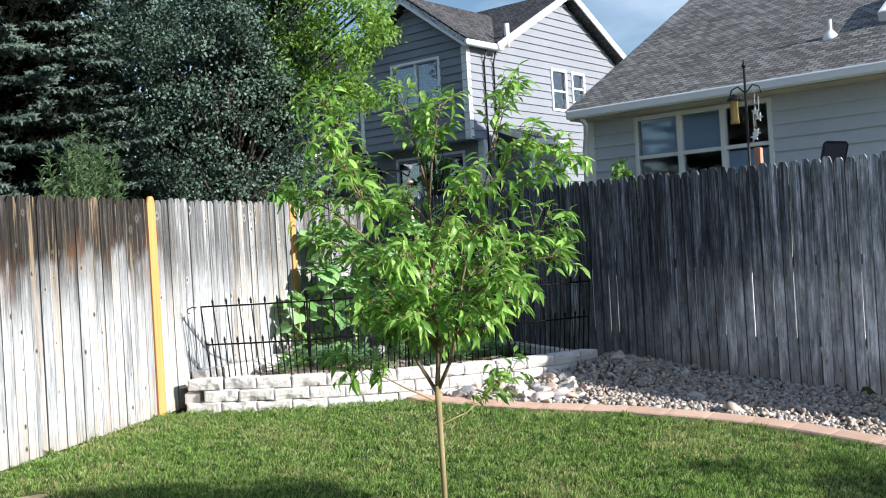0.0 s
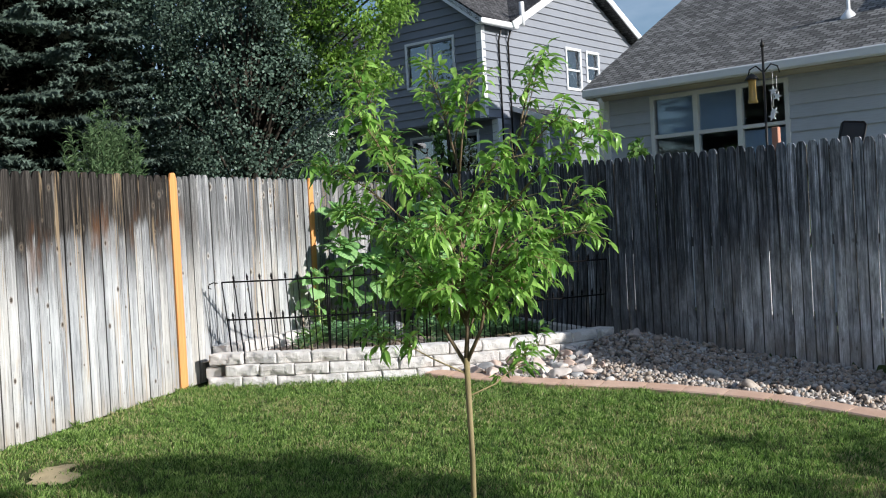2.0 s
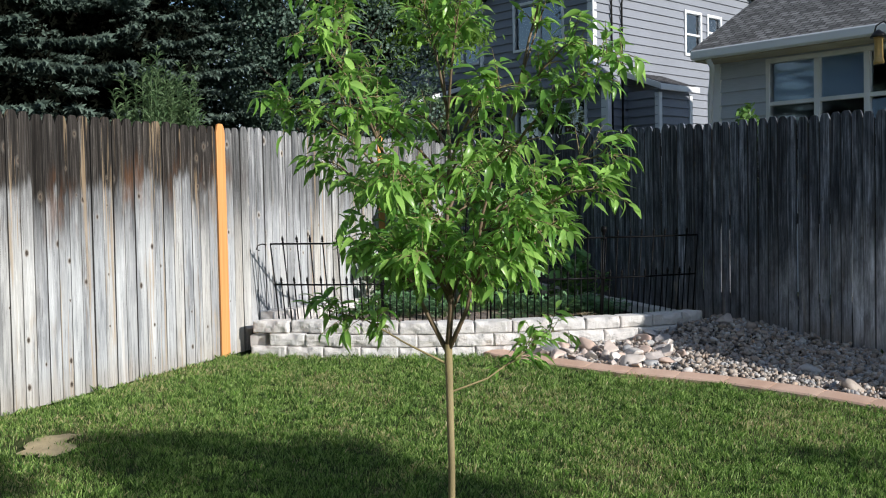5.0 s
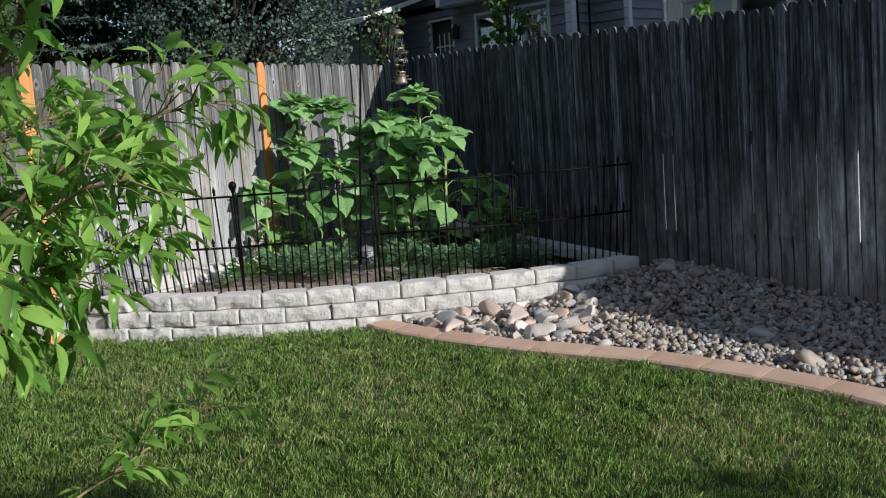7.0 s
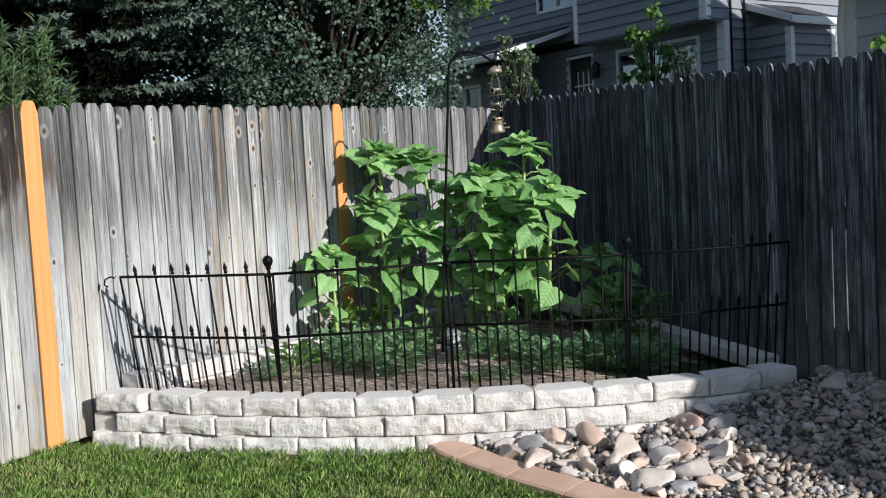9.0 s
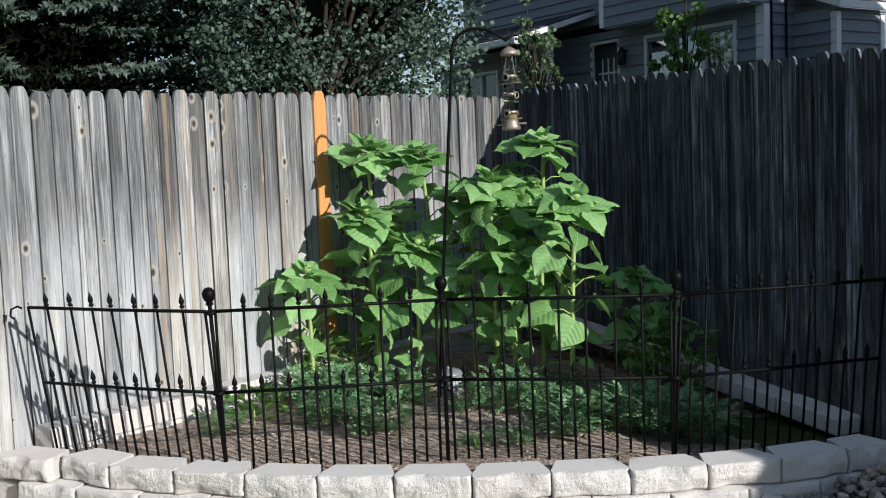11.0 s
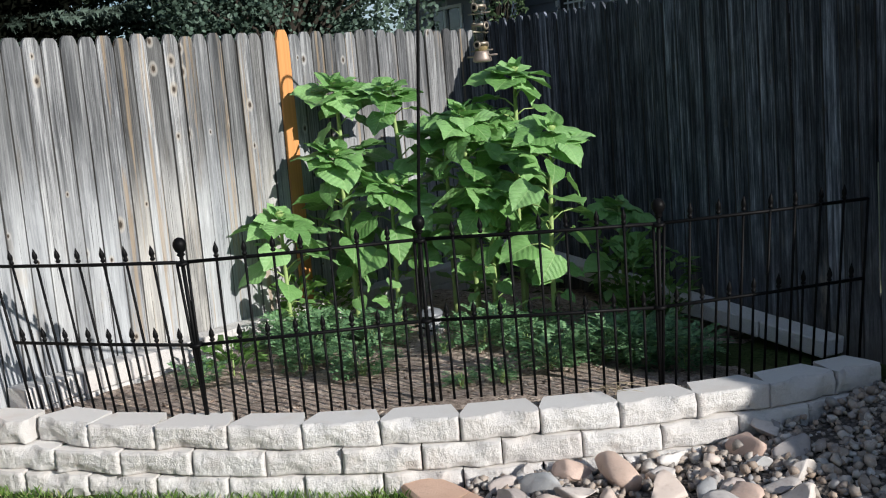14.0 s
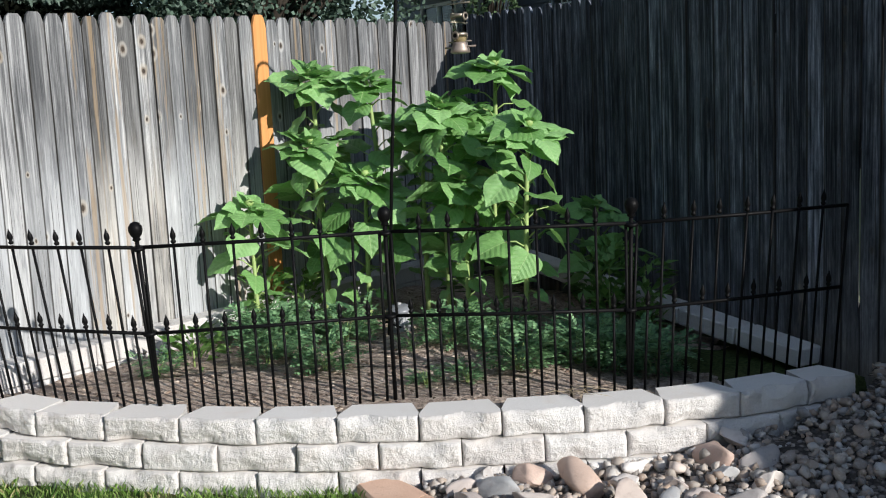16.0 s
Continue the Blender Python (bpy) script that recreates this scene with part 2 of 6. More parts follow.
    base = k.mix(k.math("MULTIPLY", k.span(smudge, 0.50, 0.62, 0, 0.70), lit), base, k.mix(1.0, base, (0.50, 0.51, 0.53), "MULTIPLY"))
    base = k.mix(k.math("MULTIPLY", k.span(smudge, 0.47, 0.36, 0, 0.50), lit), base, k.mix(1.0, base, (1.45, 1.45, 1.43), "MULTIPLY"))
    runs = k.noise(k.n("Mapping", Vector=v, Scale=(30, 30, 1.5)).outputs[0], 1.0, 4, 0.65)
    runs = k.math("MULTIPLY", k.span(runs, 0.52, 0.61, 0, 0.60), k.span(k.math("FRACT", k.math("MULTIPLY", r, 29.3)), 0.58, 0.70))
    base = k.mix(k.math("MULTIPLY", runs, lit), base, (0.37, 0.27, 0.165))
    # the north fence's shade, painted over its weathering: nearly black above, grey towards its foot and its far end
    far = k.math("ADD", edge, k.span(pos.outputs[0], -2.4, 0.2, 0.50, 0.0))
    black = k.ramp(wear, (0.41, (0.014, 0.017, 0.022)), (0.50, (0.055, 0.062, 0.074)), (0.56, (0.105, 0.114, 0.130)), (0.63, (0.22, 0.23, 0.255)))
    north_shade = k.math("MULTIPLY", k.span(far, 0.45, 1.25, 0.15, 0.97), k.span(pos.outputs[0], 0.0, 1.5, 1.0, 0.72))
    base = k.mix(k.math("MULTIPLY", north_shade, north), base, k.mix(1.0, deep, k.mix(1.0, black, k.mix(k.span(pos.outputs[0], -0.6, 1.2), (1.25, 1.30, 1.38), (4.8, 4.7, 4.6)), "MULTIPLY"), "MULTIPLY"))
    patch = k.noise(k.n("Mapping", Vector=v, Scale=(16, 16, 7.0)).outputs[0], 1.0, 5, 0.7)
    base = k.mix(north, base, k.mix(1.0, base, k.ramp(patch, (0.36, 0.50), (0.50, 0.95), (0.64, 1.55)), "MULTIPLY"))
    low = k.math("MULTIPLY", k.span(top, 0.20, -0.05), 0.35)
    base = k.mix(low, base, (0.30, 0.235, 0.16))
    # knots with a brown ring, open cracks, dark board edges
    flat = k.n("SeparateXYZ", i0=v)
    vo = k.n("TexVoronoi", Vector=k.n("CombineXYZ", i0=k.math("MULTIPLY", flat.outputs[0], 9.0), i1=k.math("MULTIPLY", flat.outputs[2], 11.0)).outputs[0], Scale=1.0)
    vo.voronoi_dimensions = "2D"
    some = k.math("GREATER_THAN", k.n("SeparateColor", i0=vo.outputs[1]).outputs[0], 0.84)
    near = k.math("DIVIDE", k.math("ADD", vo.outputs[0], k.math("MULTIPLY", k.math("SUBTRACT", grain, 0.5), 0.10)), k.span(k.n("SeparateColor", i0=vo.outputs[1]).outputs[1], 0.0, 1.0, 0.35, 1.0))
    ringed = k.math("MULTIPLY", k.span(near, 0.30, 0.20), some)
    base = k.mix(k.math("MULTIPLY", ringed, k.math("SUBTRACT", 0.42, k.math("ADD", k.math("MULTIPLY", south, 0.34), k.math("MULTIPLY", north, 0.42)))), base, k.mix(r2, (0.60, 0.59, 0.57), (0.50, 0.42, 0.31)))
    base = k.mix(k.math("MULTIPLY", k.math("MULTIPLY", k.span(near, 0.17, 0.11), some), k.span(north, 0.0, 1.0, 0.70, 0.15)), base, (0.17, 0.13, 0.10))
    base = k.mix(k.math("MULTIPLY", k.math("MULTIPLY", k.span(near, 0.11, 0.07), some), k.span(north, 0.0, 1.0, 0.92, 0.4)), base, (0.045, 0.034, 0.026))
    base = k.mix(k.span(crack, 0.35, 0.30, 0, 0.7), base, (0.05, 0.047, 0.044))
    base = k.mix(k.math("MULTIPLY", line, 0.26), base, k.mix(1.0, base, (0.28, 0.27, 0.265), "MULTIPLY"))
    lip = k.math("ABSOLUTE", k.n("SeparateXYZ", i0=k.place("Object")).outputs[0])
    base = k.mix(k.span(k.math("ADD", lip, k.math("MULTIPLY", k.math("SUBTRACT", blot, 0.5), 0.008)), 0.0428, 0.0462, 0, 0.82), base, (0.05, 0.046, 0.042))
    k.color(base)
    h = k.math("ADD", k.math("MULTIPLY", grain, 0.55), k.math("MULTIPLY", vein, 0.3))
    k.bump(k.math("ADD", k.math("ADD", h, k.math("MULTIPLY", fine, 0.15)), k.span(crack, 0.34, 0.29, 0.0, -0.4)), 0.55, 0.005)
    return k.m


def make_orange():
    k = Mat("new_cedar", 0.65, spec=0.3)
    v = k.place("Object", shift=k.rnd(9.0))
    s = k.noise(k.n("Mapping", Vector=v, Scale=(60, 60, 1.5)).outputs[0], 1.0, 4)
    c = k.ramp(s, (0.3, (0.60, 0.255, 0.085)), (0.7, (0.76, 0.36, 0.135)))
    vo = k.n("TexVoronoi", Vector=k.n("Mapping", Vector=v, Scale=(10, 5, 2.4)).outputs[0], Scale=1.0)
    k.color(k.mix(k.span(vo.outputs[0], 0.16, 0.08, 0, 0.6), c, (0.30, 0.10, 0.03)))
    k.bump(s, 0.3, 0.003)
    return k.m


def make_block():
    """Pale concrete: pitted, granular, with warm stains."""
    k = Mat("split_face_concrete", 0.92, spec=0.2)
    v = k.place("Object", shift=k.rnd(23.0))
    big, mid, fine = k.noise(v, 7.0, 4), k.noise(v, 42.0, 6, 0.75), k.noise(v, 300.0, 3, 0.7)
    pit = k.n("TexVoronoi", Vector=v, Scale=150.0).outputs[0]
    c = k.ramp(fine, (0.32, (0.54, 0.52, 0.50)), (0.5, (0.71, 0.69, 0.67)), (0.66, (0.79, 0.775, 0.755)))
    c = k.mix(k.math("MULTIPLY", k.rnd(), 0.40), c, (0.55, 0.50, 0.47))
    c = k.mix(k.span(big, 0.52, 0.72, 0, 0.28), c, (0.58, 0.49, 0.43))
    c = k.mix(k.span(mid, 0.60, 0.74, 0, 0.45), c, (0.36, 0.32, 0.285))
    c = k.mix(k.span(pit, 0.22, 0.10, 0, 0.35), c, (0.30, 0.27, 0.24))
    k.color(c)
    h = k.math("ADD", k.math("MULTIPLY", mid, 0.8), k.math("MULTIPLY", fine, 0.25))
    k.bump(k.math("ADD", h, k.math("MULTIPLY", pit, 0.25)), 0.75, 0.012)
    return k.m


def make_cast():
    """The smooth cast top of a wall block, cleaner and paler than its split front."""
    k = Mat("cast_concrete", 0.88, spec=0.25)
    v = k.place("Object", shift=k.rnd(31.0))
    big, mid, fine = k.noise(v, 6.0, 4), k.noise(v, 38.0, 5, 0.7), k.noise(v, 260.0, 3, 0.7)
    c = k.ramp(fine, (0.34, (0.72, 0.695, 0.665)), (0.5, (0.80, 0.775, 0.745)), (0.64, (0.85, 0.83, 0.80)))
    c = k.mix(k.math("MULTIPLY", k.rnd(), 0.22), c, (0.70, 0.62, 0.55))
    c = k.mix(k.span(big, 0.55, 0.74, 0, 0.25), c, (0.66, 0.55, 0.46))
    c = k.mix(k.span(mid, 0.64, 0.74, 0, 0.4), c, (0.42, 0.37, 0.32))
    k.color(c)
    k.bump(k.math("ADD", k.math("MULTIPLY", mid, 0.4), k.math("MULTIPLY", fine, 0.3)), 0.25, 0.004)
    return k.m


def make_curb():
    k = Mat("pink_concrete_edging", 0.85, spec=0.25)
    v = k.place("World")
    big, fine = k.noise(v, 4.0, 4), k.noise(v, 130.0, 3)
    c = k.ramp(big, (0.3, (0.62, 0.40, 0.29)), (0.7, (0.74, 0.52, 0.40)))
    k.color(k.mix(k.span(fine, 0.55, 0.75, 0, 0.35), c, (0.32, 0.20, 0.15)))
    k.bump(fine, 0.35, 0.004)
    return k.m


def make_stone(name, stain, *tones):
    """River stones: each its own colour out of the tones, with bands, stains and specks."""
    k = Mat(name, 0.6, spec=0.35)
    pick = k.math("FRACT", k.math("ADD", k.rnd(7.31), k.island()))
    v = k.place("World")
    n = len(tones) - 1
    c = k.ramp(pick, *[(i / n, t) for i, t in enumerate(tones)])
    mid, fine = k.noise(v, 24.0, 4, 0.65), k.noise(v, 130.0, 3)
    c = k.mix(k.span(mid, 0.34, 0.52, stain, 0), c, k.mix(pick, (0.30, 0.20, 0.14), (0.19, 0.18, 0.175)))
    c = k.mix(k.span(fine, 0.56, 0.75, 0, 0.35), c, (0.62, 0.58, 0.54))
    k.color(c)
    k.bump(k.math("ADD", mid, fine), 0.3, 0.004)
    return k.m


def make_ground():
    k = Mat("lawn_soil", 0.95, spec=0.1)
    v = k.place("World")
    big, fine = k.noise(v, 1.2, 4), k.noise(v, 60.0, 4)
    c = k.ramp(fine, (0.3, (0.020, 0.035, 0.010)), (0.7, (0.075, 0.10, 0.035)))
    c = k.mix(k.span(big, 0.45, 0.65, 0, 0.4), c, (0.20, 0.18, 0.09))
    at = k.n("SeparateXYZ", i0=v)
    past = k.math("ADD", k.math("MULTIPLY", k.math("ADD", at.outputs[0], 4.85), 0.387), k.math("MULTIPLY", k.math("SUBTRACT", at.outputs[1], 10.36), 0.922))
    c = k.mix(k.span(past, 0.05, 0.25), c, k.ramp(fine, (0.3, (0.17, 0.19, 0.11)), (0.7, (0.30, 0.31, 0.20))))
    k.color(c)
    k.bump(fine, 0.6, 0.01)
    return k.m


def make_grass():
    k = Mat("grass_blades", 0.55, spec=0.35)
    v = k.place("World")
    patch, spot = k.noise(v, 1.15, 3), k.noise(v, 5.0, 3)
    green = k.ramp(k.island(), (0.0, (0.030, 0.095, 0.016)), (0.45, (0.185, 0.345, 0.060)), (1.0, (0.48, 0.62, 0.21)))
    green = k.mix(k.span(k.noise(v, 11.0, 3, 0.65), 0.40, 0.62, 0.0, 0.55), green, k.mix(1.0, green, (0.46, 0.52, 0.50), "MULTIPLY"))
    dry = k.mix(k.island(), (0.42, 0.38, 0.17), (0.62, 0.55, 0.32))
    some = k.math("FRACT", k.math("MULTIPLY", k.island(), 13.7))
    lim = k.math("ADD", k.math("MULTIPLY", k.span(patch, 0.45, 0.66), 0.26), k.math("MULTIPLY", k.span(spot, 0.50, 0.68), 0.22))
    col = k.mix(k.math("LESS_THAN", some, lim), green, dry)
    k.color(col)
    tr = k.n("BsdfTranslucent", Color=col)
    ms = k.n("MixShader", i0=0.34, i1=k.b.outputs[0], i2=tr.outputs[0])
    k.t.links.new(ms.outputs[0], k.t.nodes["Material Output"].inputs[0])
    return k.m


def make_mulch():
    k = Mat("bark_mulch_soil", 0.95, spec=0.15)
    v = k.place("World")
    a, b = k.noise(v, 26.0, 5, 0.7), k.noise(v, 110.0, 3)
    k.color(k.ramp(k.math("ADD", k.math("MULTIPLY", a, 0.6), k.math("MULTIPLY", b, 0.4)), (0.37, (0.15, 0.115, 0.095)), (0.52, (0.46, 0.365, 0.30)), (0.64, (0.72, 0.62, 0.53))))
    k.bump(k.math("ADD", a, b), 0.8, 0.02)
    return k.m


def make_siding(name, c):
    k = Mat(name, 0.6, spec=0.3)
    v = k.place("Object", (2.0, 2.0, 26.0))
    n, big = k.noise(v, 3.0, 4), k.noise(k.place("Object"), 0.8, 3)
    f = k.math("ADD", k.math("MULTIPLY", n, 0.5), k.math("MULTIPLY", big, 0.5))
    k.color(k.ramp(f, (0.3, [x * 0.86 for x in c]), (0.7, [min(1, x * 1.12) for x in c])))
    k.bump(n, 0.15, 0.003)
    return k.m


def make_shingle(name, c):
    k = Mat(name, 0.95, spec=0.1)
    v = k.place("Object")
    r, n, fine = k.rnd(), k.noise(v, 1.1, 3), k.noise(v, 60.0, 3)
    br = k.n("TexBrick", Vector=k.place("UV"), Scale=1.0)
    br.inputs["Color1"].default_value, br.inputs["Color2"].default_value, br.inputs["Mortar"].default_value = (0.55, 0.55, 0.55, 1), (1.42, 1.41, 1.40, 1), (0.25, 0.25, 0.25, 1)
    br.inputs["Brick Width"].default_value, br.inputs["Row Height"].default_value, br.inputs["Mortar Size"].default_value, br.inputs["Bias"].default_value = 0.13, 0.085, 0.008, 0.0
    base = k.ramp(k.math("ADD", k.math("MULTIPLY", n, 0.5), k.math("MULTIPLY", fine, 0.5)), (0.32, [x * 0.7 for x in c]), (0.68, [x * 1.35 for x in c]))
    k.color(k.mix(1.0, base, br.outputs[0], "MULTIPLY"))
    k.bump(k.math("ADD", fine, br.outputs[1]), 0.5, 0.01)
    return k.m


def make_glass(name="window_glass", tint=(0.86, 0.91, 0.95), gloss=1.7):
    """A thin pane: clear, with the sheen that glass has at its angle."""
    k = Mat(name, 0.03)
    clear = k.n("BsdfTransparent", Color=(*tint, 1))
    shine = k.n("BsdfGlossy", Color=(0.95, 0.97, 1.0, 1), Roughness=0.04)
    fr = k.n("Fresnel", IOR=gloss).outputs[0]
    ms = k.n("MixShader", i0=fr, i1=clear.outputs[0], i2=shine.outputs[0])
    k.t.links.new(ms.outputs[0], k.t.nodes["Material Output"].inputs[0])
    return k.m


WOOD, ORANGE, BLOCK, CURB, CAST = make_wood(), make_orange(), make_block(), make_curb(), make_cast()
STONE = make_stone("river_stone", 0.5, (0.18, 0.17, 0.16), (0.48, 0.42, 0.36), (0.31, 0.24, 0.19), (0.58, 0.55, 0.51), (0.40, 0.34, 0.29), (0.52, 0.39, 0.29), (0.29, 0.29, 0.30), (0.66, 0.63, 0.60))
PALE_STONE = make_stone("pale_river_stone", 0.22, (0.60, 0.43, 0.34), (0.66, 0.60, 0.55), (0.36, 0.37, 0.38), (0.66, 0.53, 0.45), (0.68, 0.65, 0.62), (0.60, 0.44, 0.36), (0.44, 0.44, 0.44), (0.56, 0.38, 0.30))


def make_fines():
    k = Mat("stone_fines", 0.9, spec=0.2)
    vo = k.n("TexVoronoi", Vector=k.place("World"), Scale=46.0)
    c = k.ramp(k.n("SeparateColor", i0=vo.outputs[1]).outputs[0], (0.0, (0.10, 0.09, 0.085)), (0.5, (0.26, 0.22, 0.19)), (1.0, (0.42, 0.37, 0.32)))
    k.color(k.mix(k.span(vo.outputs[0], 0.35, 0.6, 0, 0.8), c, (0.05, 0.045, 0.04)))
    k.bump(vo.outputs[0], 0.9, 0.02)
    return k.m


FINES = make_fines()
SOIL, GRASS, MULCH = make_ground(), make_grass(), make_mulch()
SLATE = make_siding("slate_siding", (0.235, 0.250, 0.285))
PALE = make_siding("pale_siding", (0.53, 0.565, 0.635))
TRIM = plain("white_trim", (0.79, 0.80, 0.81), 0.5, vary=0.06)
ROOF_GREY, ROOF_DARK = make_shingle("grey_shingle", (0.215, 0.212, 0.208)), make_shingle("dark_shingle", (0.085, 0.085, 0.09))
GLASS, SKYGLASS = make_glass(), make_glass("upper_window_glass", (0.84, 0.90, 0.95), 2.9)
IRON = plain("black_iron", (0.0045, 0.0045, 0.005), 0.5, 0.0, 0.3, 30, 0.2, 0.10)
DARKMETAL = plain("dark_metal", (0.03, 0.028, 0.026), 0.45, 0.6, 0.3, 30, 0.1)
ROOM = plain("room_wall", (0.35, 0.34, 0.32), 0.9)
BLIND = plain("blind", (0.60, 0.70, 0.78), 0.8, vary=0.08)
CURTAIN = plain("white_curtain", (0.86, 0.87, 0.87), 0.85, vary=0.06)

# ---- ground ----


def ground_z(x, y):
    x, y = np.clip(x, -5.2, 3.0), np.clip(y, -3.0, 9.0)
    return -0.012 + 0.055 * (y - 6.2) - 0.028 * (x + 4.4)


def axis(lo, hi, near_lo, near_hi, step, far_n):
    a = np.linspace(0, 1, far_n, endpoint=False) ** 0.5
    left = lo + (near_lo - lo) * a
    right = (hi - (hi - near_hi) * a)[::-1]
    return np.concatenate([left, np.arange(near_lo, near_hi, step), right])


def make_ground_sheet():
    xs, ys = axis(-900, 900, -6.0, 5.0, 0.1, 14), axis(-900, 900, -5.0, 11.0, 0.1, 14)
    gx, gy = np.meshgrid(xs, ys, indexing="ij")
    near = (np.abs(gx) < 6) & (np.abs(gy) < 11)
    z = ground_z(gx, gy) - 0.02 + np.where(near, rng.normal(0, 0.006, gx.shape), 0)
    dug = near.copy()
    dug[near] = stone_here(np.column_stack([gx[near], gy[near]]))
    z = z - 0.25 * dug
    n, m = gx.shape
    i = np.arange(n * m).reshape(n, m)
    f = np.stack([i[:-1, :-1], i[1:, :-1], i[1:, 1:], i[:-1, 1:]], -1).reshape(-1, 4)
    return tagged(link("ground", np_mesh("ground", np.stack([gx, gy, z], -1), f, True), SOIL), "sloping lawn soil with sparse thatch under mown grass", "ground", kind="structure")


# ---- fences ----
LEFT_X, CORNER = -4.85, Vector((-4.85, 10.36, 0))
RIGHT_WAY = Vector((1.0, -0.42, 0)).normalized()
PITCH = 0.098


def picket_mesh(w, h, seed, shrunk=0.0):
    """A dog-eared board 16 mm thick, its base at the origin, facing -y. shrunk: how far one edge has drawn back along its lower half."""
    r = random.Random(seed)
    a, t = w / 2, 0.008
    e = [0.024 + r.uniform(-0.004, 0.006) for _ in range(2)]
    bow = r.uniform(-0.0015, 0.0015)
    out = [(-a, 0), (a, 0), (a, h * 0.16), (a - shrunk, h * 0.22), (a - shrunk, h * 0.50), (a + bow - shrunk * 0.2, h * 0.66), (a, h - e[0] * 1.3), (a * 0.72, h - 0.008), (a * 0.45, h), (-a * 0.45, h), (-a * 0.72, h - 0.008), (-a, h - e[1] * 1.3), (-a + bow, h * 0.5)]
    bm = bmesh.new()
    fr = [bm.verts.new((x, -t, z)) for x, z in out]
    bk = [bm.verts.new((x, t, z)) for x, z in out]
    bm.faces.new(fr)
    bm.faces.new(bk[::-1])
    for i in range(len(out)):
        j = (i + 1) % len(out)
        bm.faces.new((fr[j], fr[i], bk[i], bk[j]))
    return to_mesh(bm, "picket")


def board_row(fence, start, way, length, top_of, base_of, orange_at, seed, normal_turn):
    r = random.Random(seed)
    kinds = []
    for i in range(10):
        me = picket_mesh(0.0955, 1.0, seed * 31 + i)
        me.materials.append(WOOD)
        kinds.append(me)
    gaps = [picket_mesh(0.0955, 1.0, seed * 31 + 20 + i, 0.010 + 0.003 * i) for i in range(3)]
    for me in gaps:
        me.materials.append(WOOD)
    fresh = picket_mesh(0.098, 1.0, seed * 77)
    fresh.materials.append(ORANGE)
    n = int(length / PITCH)
    for i in range(n):
        d = (i + 0.5) * PITCH
        p = start + way * (d + r.uniform(-0.0012, 0.0012))
        z0, z1 = base_of(p), top_of(p) + r.uniform(-0.012, 0.012)
        new_one = any(abs(d - o) < PITCH / 2 for o in orange_at)
        if new_one:
            z1 += 0.02
        m = Matrix.Translation((p.x, p.y, z0)) @ Matrix.Rotation(normal_turn + r.uniform(-0.02, 0.02), 4, "Z") @ pose(0, r.uniform(-0.004, 0.004) - (0.014 if new_one else 0), 0, r.uniform(-0.2, 0.2), r.uniform(-0.12, 0.12), 0) @ Matrix.Diagonal((1, 1, z1 - z0, 1))
        if normal_turn < 0 and p.x > -2.6 and r.random() < 0.30:
            m = m @ pose(0, 0, 0, 0, r.choice((-0.10, 0.10)), 0) @ Matrix.Diagonal((r.uniform(0.93, 0.98), 1, 1, 1))
        parted = normal_turn < 0 and p.x > -2.0 and r.random() < 0.36
        link("picket", fresh if new_one else gaps[r.randrange(3)] if parted else kinds[r.randrange(10)], None, fence, "new orange cedar picket" if new_one else "", m)
    # rails and posts on the far side
    side = Vector((-math.sin(normal_turn), math.cos(normal_turn), 0))
    mid = start + way * (length / 2)
    for h in (0.3, 1.0, 1.62):
        bm = bmesh.new()
        box(bm, -length / 2, length / 2, 0.012, 0.05, -0.044, 0.044, 0.004)
        slope = math.atan2(top_of(start + way * length) - top_of(start), length)
        flip = 1 if way.dot(Vector((math.cos(normal_turn), math.sin(normal_turn), 0))) > 0 else -1
        part("rail", bm, WOOD, fence, "", Matrix.Translation((mid.x, mid.y, h)) @ Matrix.Rotation(normal_turn, 4, "Z") @ Matrix.Rotation(-slope * flip, 4, "Y"))
    d = 0.1
    while d < length:
        p = start + way * d + side * 0.096
        part("post", a_box(-0.045, 0.045, -0.045, 0.045, -0.4, 1.7, 0.006), WOOD, fence, "", Matrix.Translation((p.x, p.y, 0)) @ Matrix.Rotation(normal_turn, 4, "Z"))
        d += 2.36


def build_fences():
    fence = anchor("fence_west", label="weathered grey dog-eared picket fence with a few new orange boards", category="fence", kind="structure")
    top = lambda p: 1.845 + 0.014 * (p.y - 6.3)
    base = lambda p: float(ground_z(p.x, p.y)) - 0.005
    start = Vector((LEFT_X, -2.6, 0))
    board_row(fence, start, Vector((0, 1, 0)), CORNER.y - start.y + 0.06, top, base, [6.04 + 2.6 + 2.365 * k for k in (-3, -2, -1, 0, 1)], 3, math.pi / 2)
    fence = anchor("fence_north", label="weathered dog-eared picket fence with its shade painted in dark grey", category="fence", kind="structure")
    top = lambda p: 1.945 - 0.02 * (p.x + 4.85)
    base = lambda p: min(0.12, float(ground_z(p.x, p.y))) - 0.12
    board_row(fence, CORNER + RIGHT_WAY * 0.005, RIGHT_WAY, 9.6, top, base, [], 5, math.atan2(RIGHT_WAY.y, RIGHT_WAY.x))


build_fences()

# ---- retaining wall ----
TOP, COURSE, BLOCK_W = 0.25, 0.10, 0.303


def wall_heading(s):
    return radians(16.0 + 2.75 * s + 2.9 * max(0.0, s - 9.0))


def wall_line(n=13):
    """The front top edge of the caps: points and headings, one per block joint."""
    p, out = Vector((-4.68, 6.215, 0)), []
    for s in range(n + 1):
        out.append((p.copy(), wall_heading(s)))
        h = wall_heading(s + 0.5)
        p += Vector((math.cos(h), math.sin(h), 0)) * BLOCK_W
    return out


